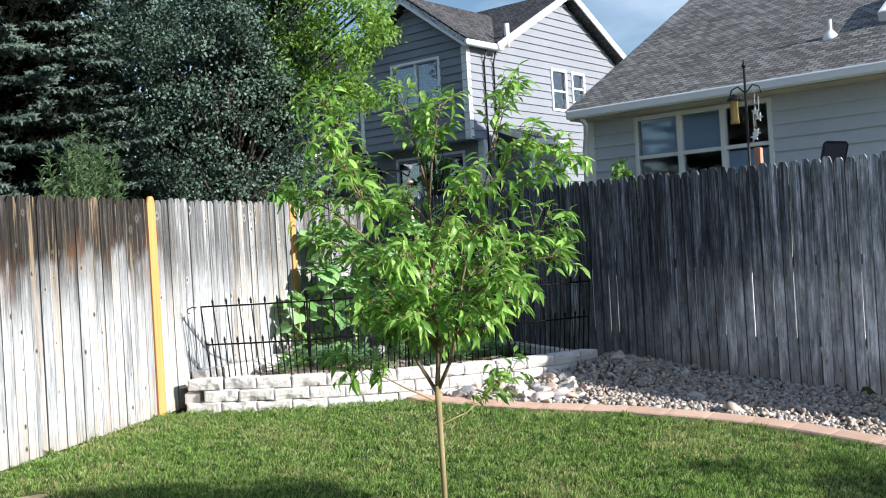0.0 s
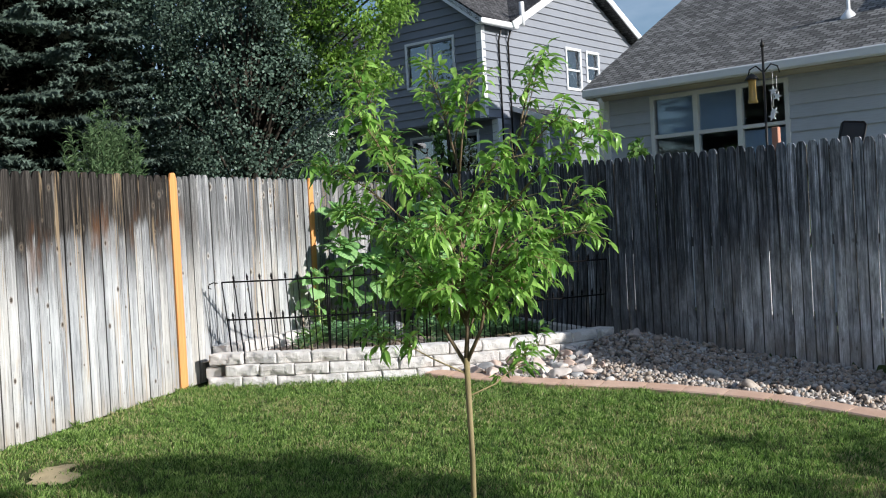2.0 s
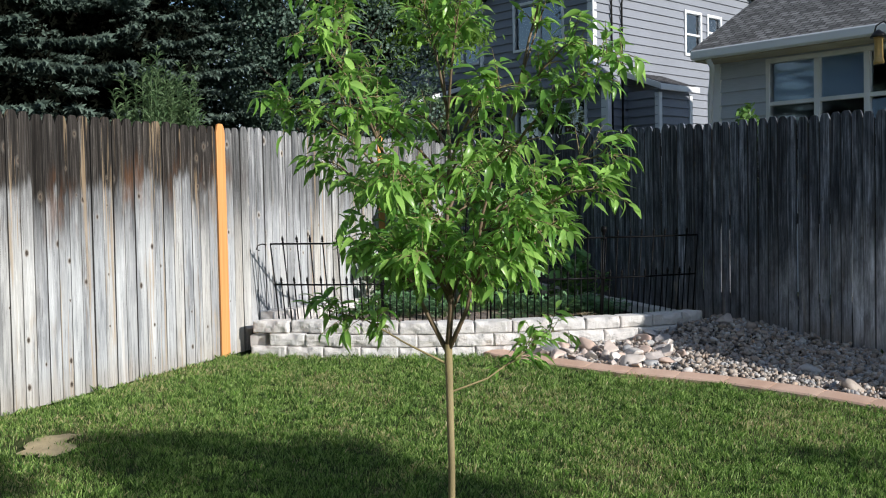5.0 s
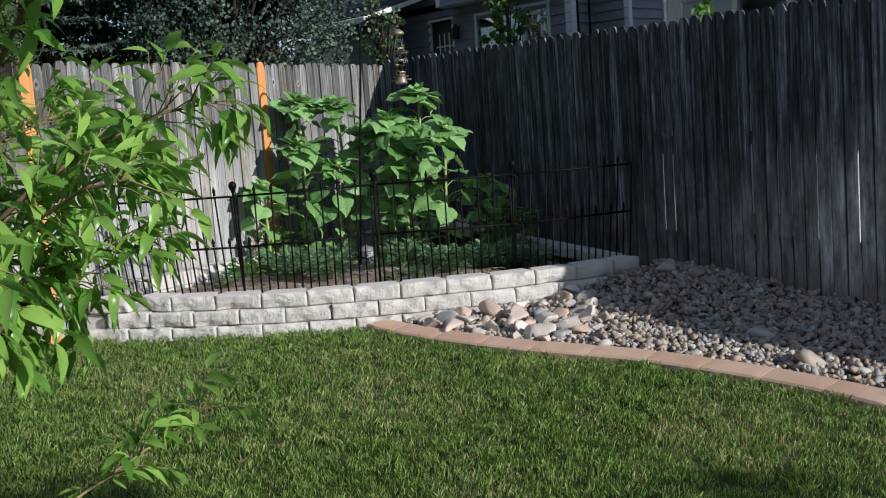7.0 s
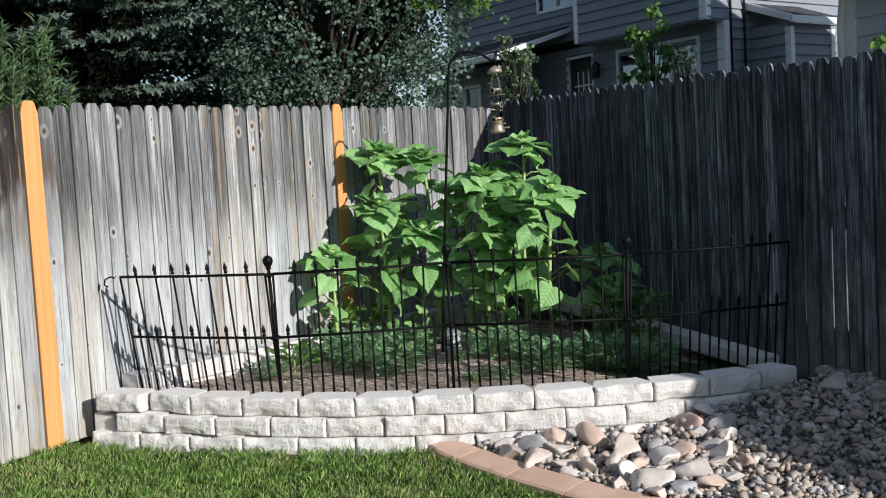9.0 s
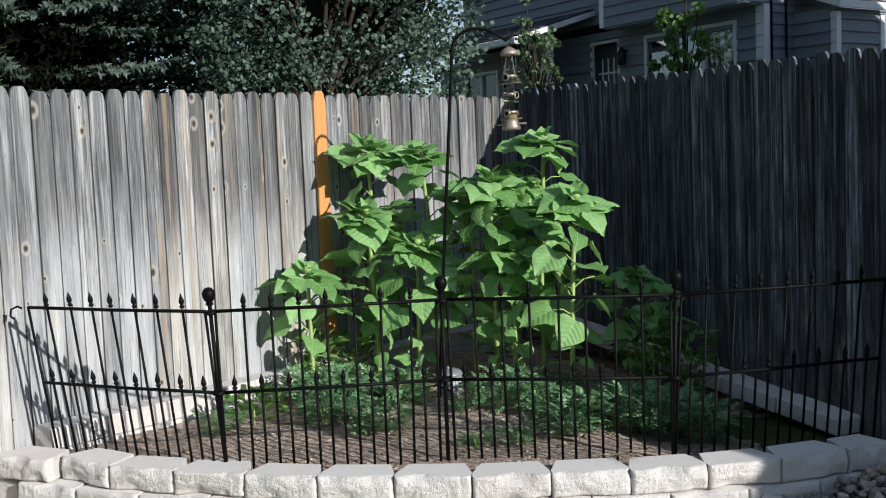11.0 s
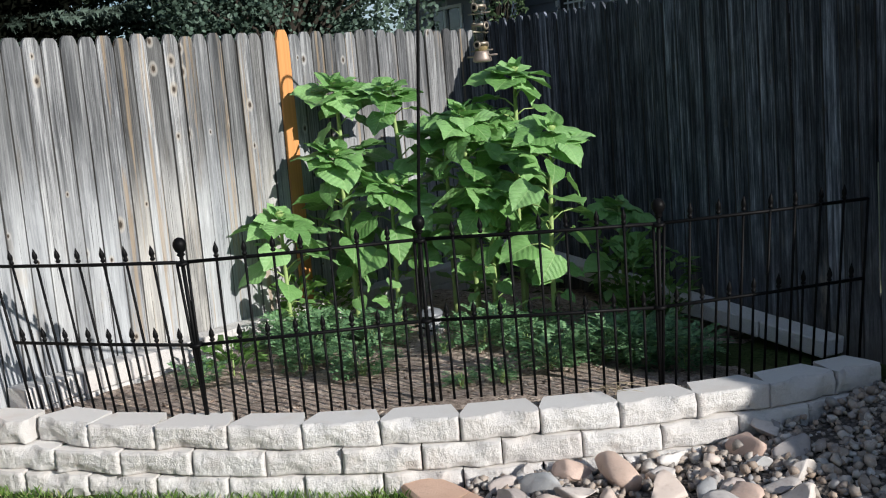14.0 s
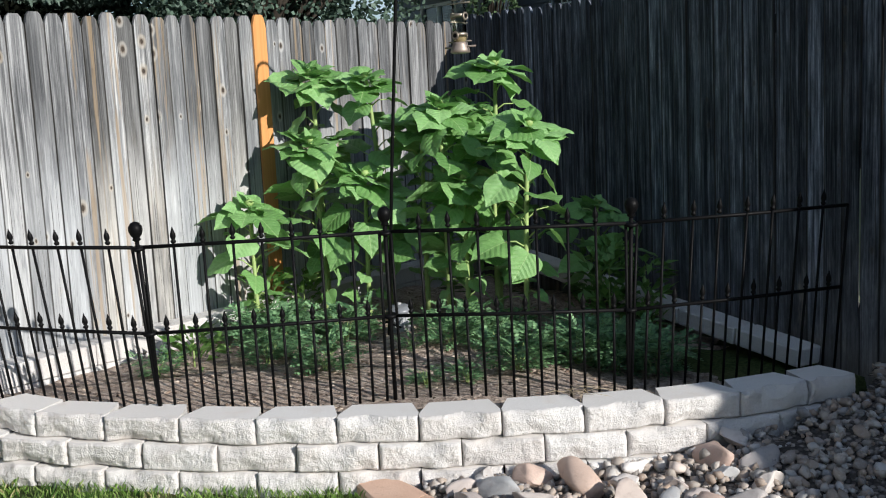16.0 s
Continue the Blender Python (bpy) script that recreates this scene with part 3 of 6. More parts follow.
def block_mesh(w, depth, h, seed):
    """A wall block: wider at its rough split front (at y = 0), its back at y = depth."""
    r = random.Random(seed)
    bm = bmesh.new()
    nx, nz = 49, 17
    o = Vector((r.uniform(0, 40), r.uniform(0, 40), 0))
    chips = [(r.uniform(0, 1), r.choice((0.0, 1.0)), r.uniform(0.10, 0.26)) for _ in range(4)]
    grid = []
    for i in range(nx):
        col = []
        for j in range(nz):
            u, v = i / (nx - 1), j / (nz - 1)
            q = Vector((u * w, v * h, 0))
            wear = 1 + 0.6 * noise.noise(q * 30 + o)
            near = min(u * w, (1 - u) * w, 1.3 * (1 - v) * h, 1.6 * v * h) / (0.012 * wear)
            y = 0.011 * max(0.0, 1 - near) ** 1.5
            y += 0.005 * noise.noise(q * 9 + o) + 0.0045 * noise.noise(q * 24 + o) + 0.0065 * abs(noise.noise(q * 50 + o)) + 0.0030 * noise.noise(q * 110 + o)
            for cu, cv, cr in chips:
                y += 0.020 * max(0.0, 1 - math.hypot((u - cu) * w / h * 0.6, v - cv) / cr / 2.0)
            x, z = (u - 0.5) * w, v * h
            if j == nz - 1:
                y = max(y, 0.006) + 0.003 * noise.noise(q * 40 + o)
            col.append(bm.verts.new((x, min(y, 0.05), z)))
        grid.append(col)
    for i in range(nx - 1):
        for j in range(nz - 1):
            bm.faces.new((grid[i][j], grid[i + 1][j], grid[i + 1][j + 1], grid[i][j + 1])).smooth = True
    bw = w * 0.76
    bl, br_ = [bm.verts.new((-bw / 2, depth, z)) for z in (0, h)], [bm.verts.new((bw / 2, depth, z)) for z in (0, h)]
    ml, mr = [bm.verts.new((-w / 2, 0.055, z)) for z in (0, h)], [bm.verts.new((w / 2, 0.055, z)) for z in (0, h)]
    lid = bm.faces.new([g[-1] for g in grid] + [mr[1], br_[1], bl[1], ml[1]])
    lid.material_index = 1
    bm.faces.new([g[0] for g in grid][::-1] + [ml[0], bl[0], br_[0], mr[0]])
    bm.faces.new([ml[0]] + grid[0] + [ml[1]])
    bm.faces.new([mr[1]] + grid[-1][::-1] + [mr[0]])
    bm.faces.new((bl[0], ml[0], ml[1], bl[1]))
    bm.faces.new((mr[0], br_[0], br_[1], mr[1]))
    bm.faces.new((br_[0], bl[0], bl[1], br_[1]))
    bmesh.ops.recalc_face_normals(bm, faces=bm.faces)
    return to_mesh(bm, "block")


def build_wall():
    wall = anchor("retaining_wall", label="low curved garden wall of pale split-face concrete blocks", category="wall", kind="structure")
    kinds = [block_mesh(BLOCK_W - 0.006, 0.18, COURSE - 0.004, 50 + i) for i in range(6)]
    for me in kinds:
        me.materials.append(BLOCK)
        me.materials.append(CAST)
    line = wall_line(13)
    r = random.Random(4)

    def at(s):
        s = max(0.0, s)
        i = min(int(s), 12)
        (a, _), (b, _) = line[i], line[i + 1]
        return a.lerp(b, s - i), wall_heading(s)

    for course in range(3):
        shift = 0.5 if course == 1 else 0.0
        for i in range(13):
            s = i + 0.5 + shift
            if s > (13.0, 12.6, 11.0)[course]:
                continue
            p, h = at(s)
            out = Vector((math.sin(h), -math.cos(h), 0)) * (0.016 * course + r.uniform(-0.006, 0.006))
            turn, back = h + radians(r.uniform(-2, 2)), Vector((0, 0, 0))
            if course == 0 and i == 1:
                turn, back = h - radians(14), Vector((-math.sin(h), math.cos(h), 0)) * 0.035
            if course == 0 and i == 0:
                turn = h - radians(4)
            p = p + out + back
            z = TOP - COURSE * (course + 1) + 0.022 * max(0.0, 1 - s / 4.5)
            fit_w = 0.72 if course == 0 and i == 12 else 1.0
            p = p - Vector((math.cos(h), math.sin(h), 0)) * (0.04 if fit_w < 1 else 0.0)
            link("block", kinds[r.randrange(6)], None, wall, "", Matrix.Translation((p.x, p.y, z)) @ Matrix.Rotation(turn, 4, "Z") @ pose(0, 0, 0, r.uniform(-0.5, 0.5), r.uniform(-0.6, 0.6), 0) @ Matrix.Diagonal((fit_w, 1, 1, 1)))
    p, h = at(0.12)
    part("half_block", a_box(-0.06, 0.08, 0.02, 0.17, 0.052, 0.148, 0.006), BLOCK, wall, "brownish half block", Matrix.Translation((p.x - 0.02, p.y + 0.02, 0)) @ Matrix.Rotation(h, 4, "Z"))
    # rows of blocks along the fences, inside the bed
    slab = to_mesh(a_box(-0.1485, 0.1485, 0.0, 0.14, 0.0, 0.10, 0.005), "block")
    slab.materials.append(BLOCK)
    row = anchor("border_row_west", label="row of pale concrete blocks along the foot of the grey fence", category="garden edging", kind="structure")
    for i in range(12):
        for z in (0.112, 0.215):
            link("block", slab, None, row, "", Matrix.Translation((-4.69 + r.uniform(-0.006, 0.006), 6.66 + 0.3 * i, z)) @ Matrix.Rotation(math.pi / 2 + r.uniform(-0.03, 0.03), 4, "Z"))
    row = anchor("border_row_north", label="row of flat concrete cap blocks along the foot of the shaded fence", category="garden edging", kind="structure")
    h = math.atan2(RIGHT_WAY.y, RIGHT_WAY.x)
    nrm = Vector((math.sin(h), -math.cos(h), 0))
    cap = to_mesh(a_box(-0.196, 0.196, 0.0, 0.150, 0.0, 0.085, 0.006), "block")
    cap.materials.append(BLOCK)
    for i in range(7):
        p = CORNER + RIGHT_WAY * (2.96 - 0.40 * i) + nrm * 0.20
        z = 0.100 + 0.095 * 0.40 * i
        link("block", cap, None, row, "", Matrix.Translation((p.x, p.y, z)) @ Matrix.Rotation(h + r.uniform(-0.02, 0.02), 4, "Z") @ Matrix.Rotation(0.098, 4, "Y"))


build_wall()


def soil_z(x, y):
    return 0.19 - 0.085 * min(1.5, max(0.0, x + 3.3)) * min(1.0, max(0.0, (y - 7.9) / 0.8)) - 0.06 * min(1.0, max(0.0, (0.95 - (10.36 - 0.42 * (x + 4.85) - y)) / 0.4)) + 0.025 * noise.noise((x * 3, y * 3, 0)) + 0.012 * noise.noise((x * 14, y * 14, 3))


def build_bed():
    """The planting bed: one uneven sheet of soil and bark inside the wall."""
    bm = bmesh.new()
    xs, ys = np.arange(-4.84, -1.2, 0.06), np.arange(6.2, 10.4, 0.06)
    line = wall_line(13)
    grid = {}

    def inside(x, y):
        if (x - CORNER.x) * 0.387 + (y - CORNER.y) * 0.922 > 0.0:
            return False
        for (a, _), (b, _) in zip(line, line[1:]):
            d = b - a
            if (b.x - a.x) * (y - a.y) - (b.y - a.y) * (x - a.x) < 0.12 * d.length:
                return False
        return True

    for i, x in enumerate(xs):
        for j, y in enumerate(ys):
            if inside(x, y):
                z = soil_z(x, y) + 0.005
                grid[i, j] = bm.verts.new((x, y, z))
    for (i, j), v in grid.items():
        four = [grid.get(k) for k in ((i, j), (i + 1, j), (i + 1, j + 1), (i, j + 1))]
        if all(four):
            bm.faces.new(four).smooth = True
    tagged(link("garden_bed", to_mesh(bm, "garden_bed"), MULCH), "dark garden soil strewn with bark mulch", "soil", kind="structure")


build_bed()

# ---- neighbouring houses ----
HOUSE = Matrix.Translation((-6.55, 18.65, 0)) @ Matrix.Rotation(math.atan2(-0.2924, 0.9563), 4, "Z")


def siding_wall(house, name, length, z0, z1, m, material, openings=(), lap=0.17, top_of=None, label=""):
    """A wall of overlapping boards, from x = 0 to length, facing -y. openings: (x0, x1, z0, z1). top_of: for gables, (x0, x1) at a height."""
    wall = anchor(name, m)
    wall.parent = house
    if label:
        wall["label"] = label
    z = z0
    while z < z1 - 1e-6:
        zt = min(z + lap, z1)
        zm = (z + zt) / 2
        lo, hi = top_of(z) if top_of else (0.0, length)
        up_lo, up_hi = top_of(zt) if top_of else (lo, hi)
        if up_hi < up_lo:
            up_lo = up_hi = (up_lo + up_hi) / 2
        cuts = [(lo, hi)]
        for a, b, c, d in openings:
            if c < zm < d:
                cuts = [q for p0, p1 in cuts for q in ((p0, min(p1, a)), (max(p0, b), p1)) if q[1] - q[0] > 0.01]
        for p0, p1 in cuts:
            bm = bmesh.new()
            vs = box(bm, p0, p1, 0.0, 0.10, z, zt)
            for v in vs:
                if v.co.y < 0.05 and v.co.z < zm:
                    v.co.y -= 0.032
                if v.co.z > zm and p0 == lo and v.co.x < (p0 + p1) / 2:
                    v.co.x = max(v.co.x, up_lo)
                elif v.co.z > zm and p1 == hi and v.co.x > (p0 + p1) / 2:
                    v.co.x = min(v.co.x, up_hi)
            part("board", bm, material, wall)
        z = zt
    return wall


def house_window(house, x0, x1, z0, z1, m, panes=2, blind=0.0, bars=0.0, cloth=None):
    """A framed window in a wall: frame, sill, panes, a blind behind."""
    w = anchor("window", m)
    w.parent = house
    f = 0.055
    for a in ((x0 - f, x1 + f, z1, z1 + f), (x0 - f, x1 + f, z0 - f, z0), (x0 - f, x0, z0, z1), (x1, x1 + f, z0, z1)):
        part("frame", a_box(a[0], a[1], -0.045, 0.06, a[2], a[3], 0.004), TRIM, w)
    step = (x1 - x0) / panes
    for i in range(panes):
        if i:
            part("mullion", a_box(x0 + i * step - 0.025, x0 + i * step + 0.025, -0.03, 0.05, z0, z1, 0.003), TRIM, w)
        pane = part("pane", a_box(x0 + i * step, x0 + (i + 1) * step, 0.020, 0.026, z0, z1), SKYGLASS if z0 > 2.2 else GLASS, w)
        pane.visible_shadow = False
    if bars:
        part("mullion", a_box(x0, x1, -0.02, 0.04, z0 + (z1 - z0) * bars - 0.02, z0 + (z1 - z0) * bars + 0.02, 0.003), TRIM, w)
    if blind:
        for i in range(panes):
            if blind < 0 and i == 0:
                continue
            part("blind", a_box(x0 + i * step + 0.01, x0 + (i + 1) * step - 0.01, 0.034, 0.040, z0 + (z1 - z0) * (1 - abs(blind)), z1), cloth or BLIND, w)
    return w


def roof_slab(house, name, corners, material, thick=0.12):
    """A roof plane with thickness and shingle courses along its slope. corners: eave left, eave right, ridge right, ridge left."""
    a, b, c, d = [Vector(v) for v in corners]
    n = (b - a).cross(d - a).normalized()
    if n.z < 0:
        n = -n
    up = (d - a)
    along = (b - a).normalized()
    up = (up - along * up.dot(along)).normalized()
    bm = bmesh.new()
    uv = bm.loops.layers.uv.new("UVMap")
    top, low = [bm.verts.new(v + n * thick) for v in (a, b, c, d)], [bm.verts.new(v) for v in (a, b, c, d)]
    bm.faces.new(top)
    bm.faces.new(low[::-1])
    for i in range(4):
        j = (i + 1) % 4
        bm.faces.new((top[j], top[i], low[i], low[j]))
    bmesh.ops.recalc_face_normals(bm, faces=bm.faces)
    for f in bm.faces:
        for l in f.loops:
            q = l.vert.co - a
            l[uv].uv = (q.dot(along), q.dot(up))
    return part(name, bm, material, house)


def bar(house, name, a, b, w, h, material, label=""):
    """A straight board or gutter between two points."""
    a, b = Vector(a), Vector(b)
    q = (b - a).to_track_quat("X", "Z").to_matrix().to_4x4()
    return part(name, a_box(0, (b - a).length, -w / 2, w / 2, -h / 2, h / 2, min(w, h) * 0.15), material, house, label, Matrix.Translation(a) @ q)


def build_slate_house():
    h = anchor("house", HOUSE, label="two-storey slate blue lap-sided house with white trim and dark shingle roof", category="house")
    F = lambda x, y: pose(x, y, 0)
    side = lambda x, y: Matrix.Translation((x, y, 0)) @ Matrix.Rotation(math.pi / 2, 4, "Z")
    # overhanging upper room, then the wall set back beside it
    gable = lambda z: (max(0.0, 1.465 - (6.56 - z) / 0.70), min(2.93, 1.465 + (6.56 - z) / 0.70)) if z > 5.55 else (0.0, 2.93)
    siding_wall(h, "wall", 2.93, 3.6, 6.6, F(-2.93, 0), SLATE, [(0.93, 2.18, 4.45, 5.33)], top_of=gable)
    siding_wall(h, "wall", 4.6, 3.75, 5.6, F(-7.53, 0.4), SLATE, [(3.1, 4.04, 4.42, 5.4)])
    siding_wall(h, "wall", 7.53, -0.1, 3.6, F(-7.53, 0.4), SLATE, [(5.19, 7.0, 2.35, 3.36), (3.85, 4.48, 1.3, 3.4)])
    # sunlit gable side
    ridge = lambda z: (max(0.0, 3.7 - (6.96 - z) / 0.53), min(7.4, 3.7 + (6.96 - z) / 0.53)) if z > 5.5 else (0.0, 7.4)
    siding_wall(h, "wall", 7.4, 3.6, 7.0, side(0, 0.0), SLATE, [(3.12, 3.66, 4.43, 5.29), (3.98, 4.45, 4.66, 5.29)], top_of=ridge)
    siding_wall(h, "wall", 7.0, -0.1, 3.6, side(0, 0.4), SLATE)
    siding_wall(h, "wall", 7.0, -0.1, 5.6, Matrix.Translation((-7.53, 7.4, 0)) @ Matrix.Rotation(-math.pi / 2, 4, "Z"), SLATE, lap=0.6)
    siding_wall(h, "wall", 7.53, -0.1, 5.6, Matrix.Translation((0, 7.4, 0)) @ Matrix.Rotation(math.pi, 4, "Z"), SLATE, lap=0.6)
    part("floor", a_box(-7.4, -0.1, 0.5, 7.3, 3.45, 3.6), ROOM, h)
    part("soffit", a_box(-2.93, 0.0, 0.0, 0.5, 3.57, 3.60), SLATE, h)
    house_window(h, 0.93, 2.18, 4.45, 5.33, F(-2.93, 0), 2, -1.0)
    house_window(h, 3.1, 4.04, 4.42, 5.4, F(-7.53, 0.4), 2, 0.9)
    house_window(h, 5.19, 7.0, 2.35, 3.36, F(-7.53, 0.4), 3, 1.0, 0.0, CURTAIN)
    house_window(h, 3.12, 3.66, 4.43, 5.29, side(0, 0), 1, 0.5, 0.48)
    house_window(h, 3.98, 4.45, 4.66, 5.29, side(0, 0), 1, 0.5, 0.48)
    # door with a small grille window, and a lantern
    d = anchor("door", F(-3.68, 0.4))
    d.parent = h
    part("panel", a_box(0.02, 0.61, 0.03, 0.07, 1.3, 3.37, 0.004), plain("black_door", (0.015, 0.016, 0.018), 0.35), d)
    for x in (0.22, 0.36, 0.5):
        part("grille", a_box(x - 0.012, x + 0.012, 0.015, 0.03, 2.7, 3.15), TRIM, d)
    part("grille", a_box(0.12, 0.56, 0.015, 0.03, 2.88, 2.91), TRIM, d)
    for a in ((-0.05, 0.0, 1.3, 3.4), (0.63, 0.68, 1.3, 3.4), (-0.05, 0.68, 3.4, 3.45)):
        part("frame", a_box(a[0], a[1], -0.02, 0.03, a[2], a[3]), TRIM, d)
    lan = part("lantern", a_turned([(0.05, 2.98), (0.075, 3.0), (0.075, 3.18), (0.02, 3.28)], 8), DARKMETAL, h, "black wall lantern", pose(-2.84, 0.28, 0))
    part("bracket", a_box(-0.02, 0.02, 0.0, 0.12, 3.2, 3.24), DARKMETAL, lan)
    # corner boards, gutters, pipes
    for x, y, z0, z1, w in ((0.0, 0.0, 3.58, 5.5, 0.12), (0.02, 0.40, -0.1, 3.58, 0.14), (-2.95, 0.0, 3.6, 5.6, 0.08)):
        part("corner_board", a_box(x - w, x + 0.025, y - 0.03, y + 0.09, z0, z1, 0.004), TRIM, h)
    for a, b in (((-1.465, -0.28, 6.68), (0.20, -0.28, 5.48)), ((-1.465, -0.28, 6.68), (-3.13, -0.28, 5.48)), ((0.30, 3.7, 7.08), (0.30, 0.72, 5.50)), ((0.30, 3.7, 7.08), (0.30, 7.55, 5.04))):
        bar(h, "fascia", a, b, 0.04, 0.15, TRIM)
    bar(h, "gutter", (0.20, -0.30, 5.50), (0.22, 0.95, 5.50), 0.13, 0.12, TRIM)
    for y in (0.52, 0.85):
        part("downpipe", a_tube([(0.05, y, -0.1), (0.05, y, 5.2), (0.14, y - 0.02, 5.42)], 0.019, 8), DARKMETAL, h)
    part("flue", a_tube([(0.30, 1.05, 5.52), (0.30, 1.05, 6.02)], 0.055, 10), TRIM, h, "white flue pipe")
    # roofs
    roof_slab(h, "roof", [(-1.5, 0.74, 5.48), (0.3, 0.74, 5.48), (0.3, 3.7, 7.05), (-1.5, 3.7, 7.05)], ROOF_DARK)
    roof_slab(h, "roof", [(-7.8, 0.10, 5.14), (-1.5, 0.10, 5.14), (-1.5, 3.7, 7.05), (-7.8, 3.7, 7.05)], ROOF_DARK)
    roof_slab(h, "roof", [(0.3, 7.65, 4.96), (-7.8, 7.65, 4.96), (-7.8, 3.7, 7.05), (0.3, 3.7, 7.05)], ROOF_DARK)
    roof_slab(h, "roof", [(0.20, -0.3, 5.46), (0.20, 0.70, 5.46), (-1.465, 2.95, 6.66), (-1.465, -0.3, 6.66)], ROOF_DARK)
    roof_slab(h, "roof", [(-3.13, 0.70, 5.46), (-3.13, -0.3, 5.46), (-1.465, -0.3, 6.66), (-1.465, 2.95, 6.66)], ROOF_DARK)
    # boxed bay on the sunlit side
    siding_wall(h, "wall", 0.73, -0.1, 3.46, F(0.02, 1.05), SLATE)
    siding_wall(h, "wall", 1.05, -0.1, 3.46, side(0.75, 1.05), SLATE)
    for x, y in ((0.77, 1.05), (0.77, 2.10)):
        part("corner_board", a_box(x - 0.09, x + 0.02, y - 0.03, y + 0.07, -0.1, 3.4, 0.004), TRIM, h)
    roof_slab(h, "roof", [(0.88, 0.92, 3.50), (0.88, 2.24, 3.50), (0.02, 2.24, 3.82), (0.02, 0.92, 3.82)], ROOF_DARK, 0.05)
    bar(h, "fascia", (0.90, 0.90, 3.50), (0.03, 0.90, 3.82), 0.04, 0.11, TRIM)
    bar(h, "fascia", (0.90, 0.90, 3.49), (0.90, 2.24, 3.49), 0.04, 0.11, TRIM)
    # porch at the far end of the front
    roof_slab(h, "roof", [(-3.6, -1.3, 3.45), (-7.6, -1.3, 3.45), (-7.6, 0.4, 3.95), (-3.6, 0.4, 3.95)], ROOF_DARK, 0.08)
    bar(h, "gutter", (-3.55, -1.36, 3.43), (-7.65, -1.36, 3.43), 0.12, 0.12, TRIM)
    bar(h, "fascia", (-3.58, -1.3, 3.46), (-3.58, 0.4, 3.96), 0.04, 0.09, TRIM)
    part("post", a_box(-4.3, -4.12, -0.3, -0.12, -0.1, 3.6, 0.01), TRIM, h)
    siding_wall(h, "wall", 3.2, -0.1, 3.4, F(-7.5, -0.25), SLATE, [(0.9, 1.9, 2.0, 3.1)])
    house_window(h, 0.9, 1.9, 2.0, 3.1, F(-7.5, -0.25), 2, 0.6)


def build_pale_house():
    m = HOUSE @ pose(5.1, -3.9, 0)
    h = anchor("house", m, label="single-storey pale grey lap-sided house with grey shingle roof", category="house")
    F = pose(0, 0, 0)
    siding_wall(h, "wall", 9.5, -0.1, 3.05, F, PALE, [(0.80, 2.65, 1.45, 2.92)])
    siding_wall(h, "wall", 9.8, -0.1, 3.05, Matrix.Translation((0, 9.8, 0)) @ Matrix.Rotation(-math.pi / 2, 4, "Z"), PALE)
    siding_wall(h, "wall", 9.8, -0.1, 3.05, Matrix.Translation((9.5, 0, 0)) @ Matrix.Rotation(math.pi / 2, 4, "Z"), PALE, lap=0.6)
    siding_wall(h, "wall", 9.5, -0.1, 3.05, Matrix.Translation((9.5, 9.8, 0)) @ Matrix.Rotation(math.pi, 4, "Z"), PALE, lap=0.6)
    part("corner_board", a_box(-0.03, 0.09, -0.035, 0.06, -0.1, 3.0, 0.004), TRIM, h)
    w = anchor("window", F)
    w.parent = h
    x = [0.80, 1.42, 2.04, 2.65]
    for a in ((0.745, 2.705, 2.92, 2.975), (0.745, 2.705, 1.40, 1.45), (0.745, 0.80, 1.45, 2.92), (2.65, 2.705, 1.45, 2.92)):
        part("frame", a_box(a[0], a[1], -0.045, 0.06, a[2], a[3], 0.004), TRIM, w)
    for i in (1, 2):
        part("mullion", a_box(x[i] - 0.035, x[i] + 0.035, -0.04, 0.05, 1.45, 2.92, 0.003), TRIM, w)
    part("mullion", a_box(0.80, 2.65, -0.035, 0.05, 2.385, 2.435, 0.003), TRIM, w)
    for i in range(3):
        for z0, z1 in ((1.45, 2.385), (2.435, 2.92)):
            part("pane", a_box(x[i] + 0.02, x[i + 1] - 0.02, 0.020, 0.026, z0, z1), GLASS, w).visible_shadow = False
    for i in (0, 1):
        part("blind", a_box(x[i] + 0.02, x[i + 1] - 0.02, 0.034, 0.040, 2.40, 2.92), BLIND, w)
    part("blind", a_box(x[2] + 0.02, x[3] - 0.02, 0.034, 0.040, 1.5, 2.36), BLIND, w)
    # gable roof, its ridge along the front
    e, o, z, t = 0.45, 0.06, 3.03, 0.53
    mid = 4.9
    ridge = z + t * (mid + e)
    roof_slab(h, "roof", [(-o, -e, z), (9.5 + o, -e, z), (9.5 + o, mid, ridge), (-o, mid, ridge)], ROOF_GREY)
    roof_slab(h, "roof", [(9.5 + o, 2 * mid + e, z), (-o, 2 * mid + e, z), (-o, mid, ridge), (9.5 + o, mid, ridge)], ROOF_GREY)
    for x, turn, at_x in ((0.0, -math.pi / 2, 0.0), (9.5, math.pi / 2, 9.5)):
        m2 = Matrix.Translation((at_x, 2 * mid if turn < 0 else 0, 0)) @ Matrix.Rotation(turn, 4, "Z")
        siding_wall(h, "gable", 2 * mid, 3.05, ridge - 0.1, m2, PALE, lap=0.34, top_of=lambda q: ((q + 0.20 - z) / t - e, 2 * mid - (q + 0.20 - z) / t + e))
    for a, b in (((-o, -e, z + 0.05), (-o, mid, ridge + 0.05)), ((-o, 2 * mid + e, z + 0.05), (-o, mid, ridge + 0.05))):
        bar(h, "fascia", a, b, 0.03, 0.13, TRIM)
    part("soffit", a_box(-o + 0.02, 9.5 + o - 0.02, -e + 0.02, 2 * mid + e - 0.02, 3.0, 3.02), plain("tan_soffit", (0.52, 0.46, 0.36), 0.8), h)
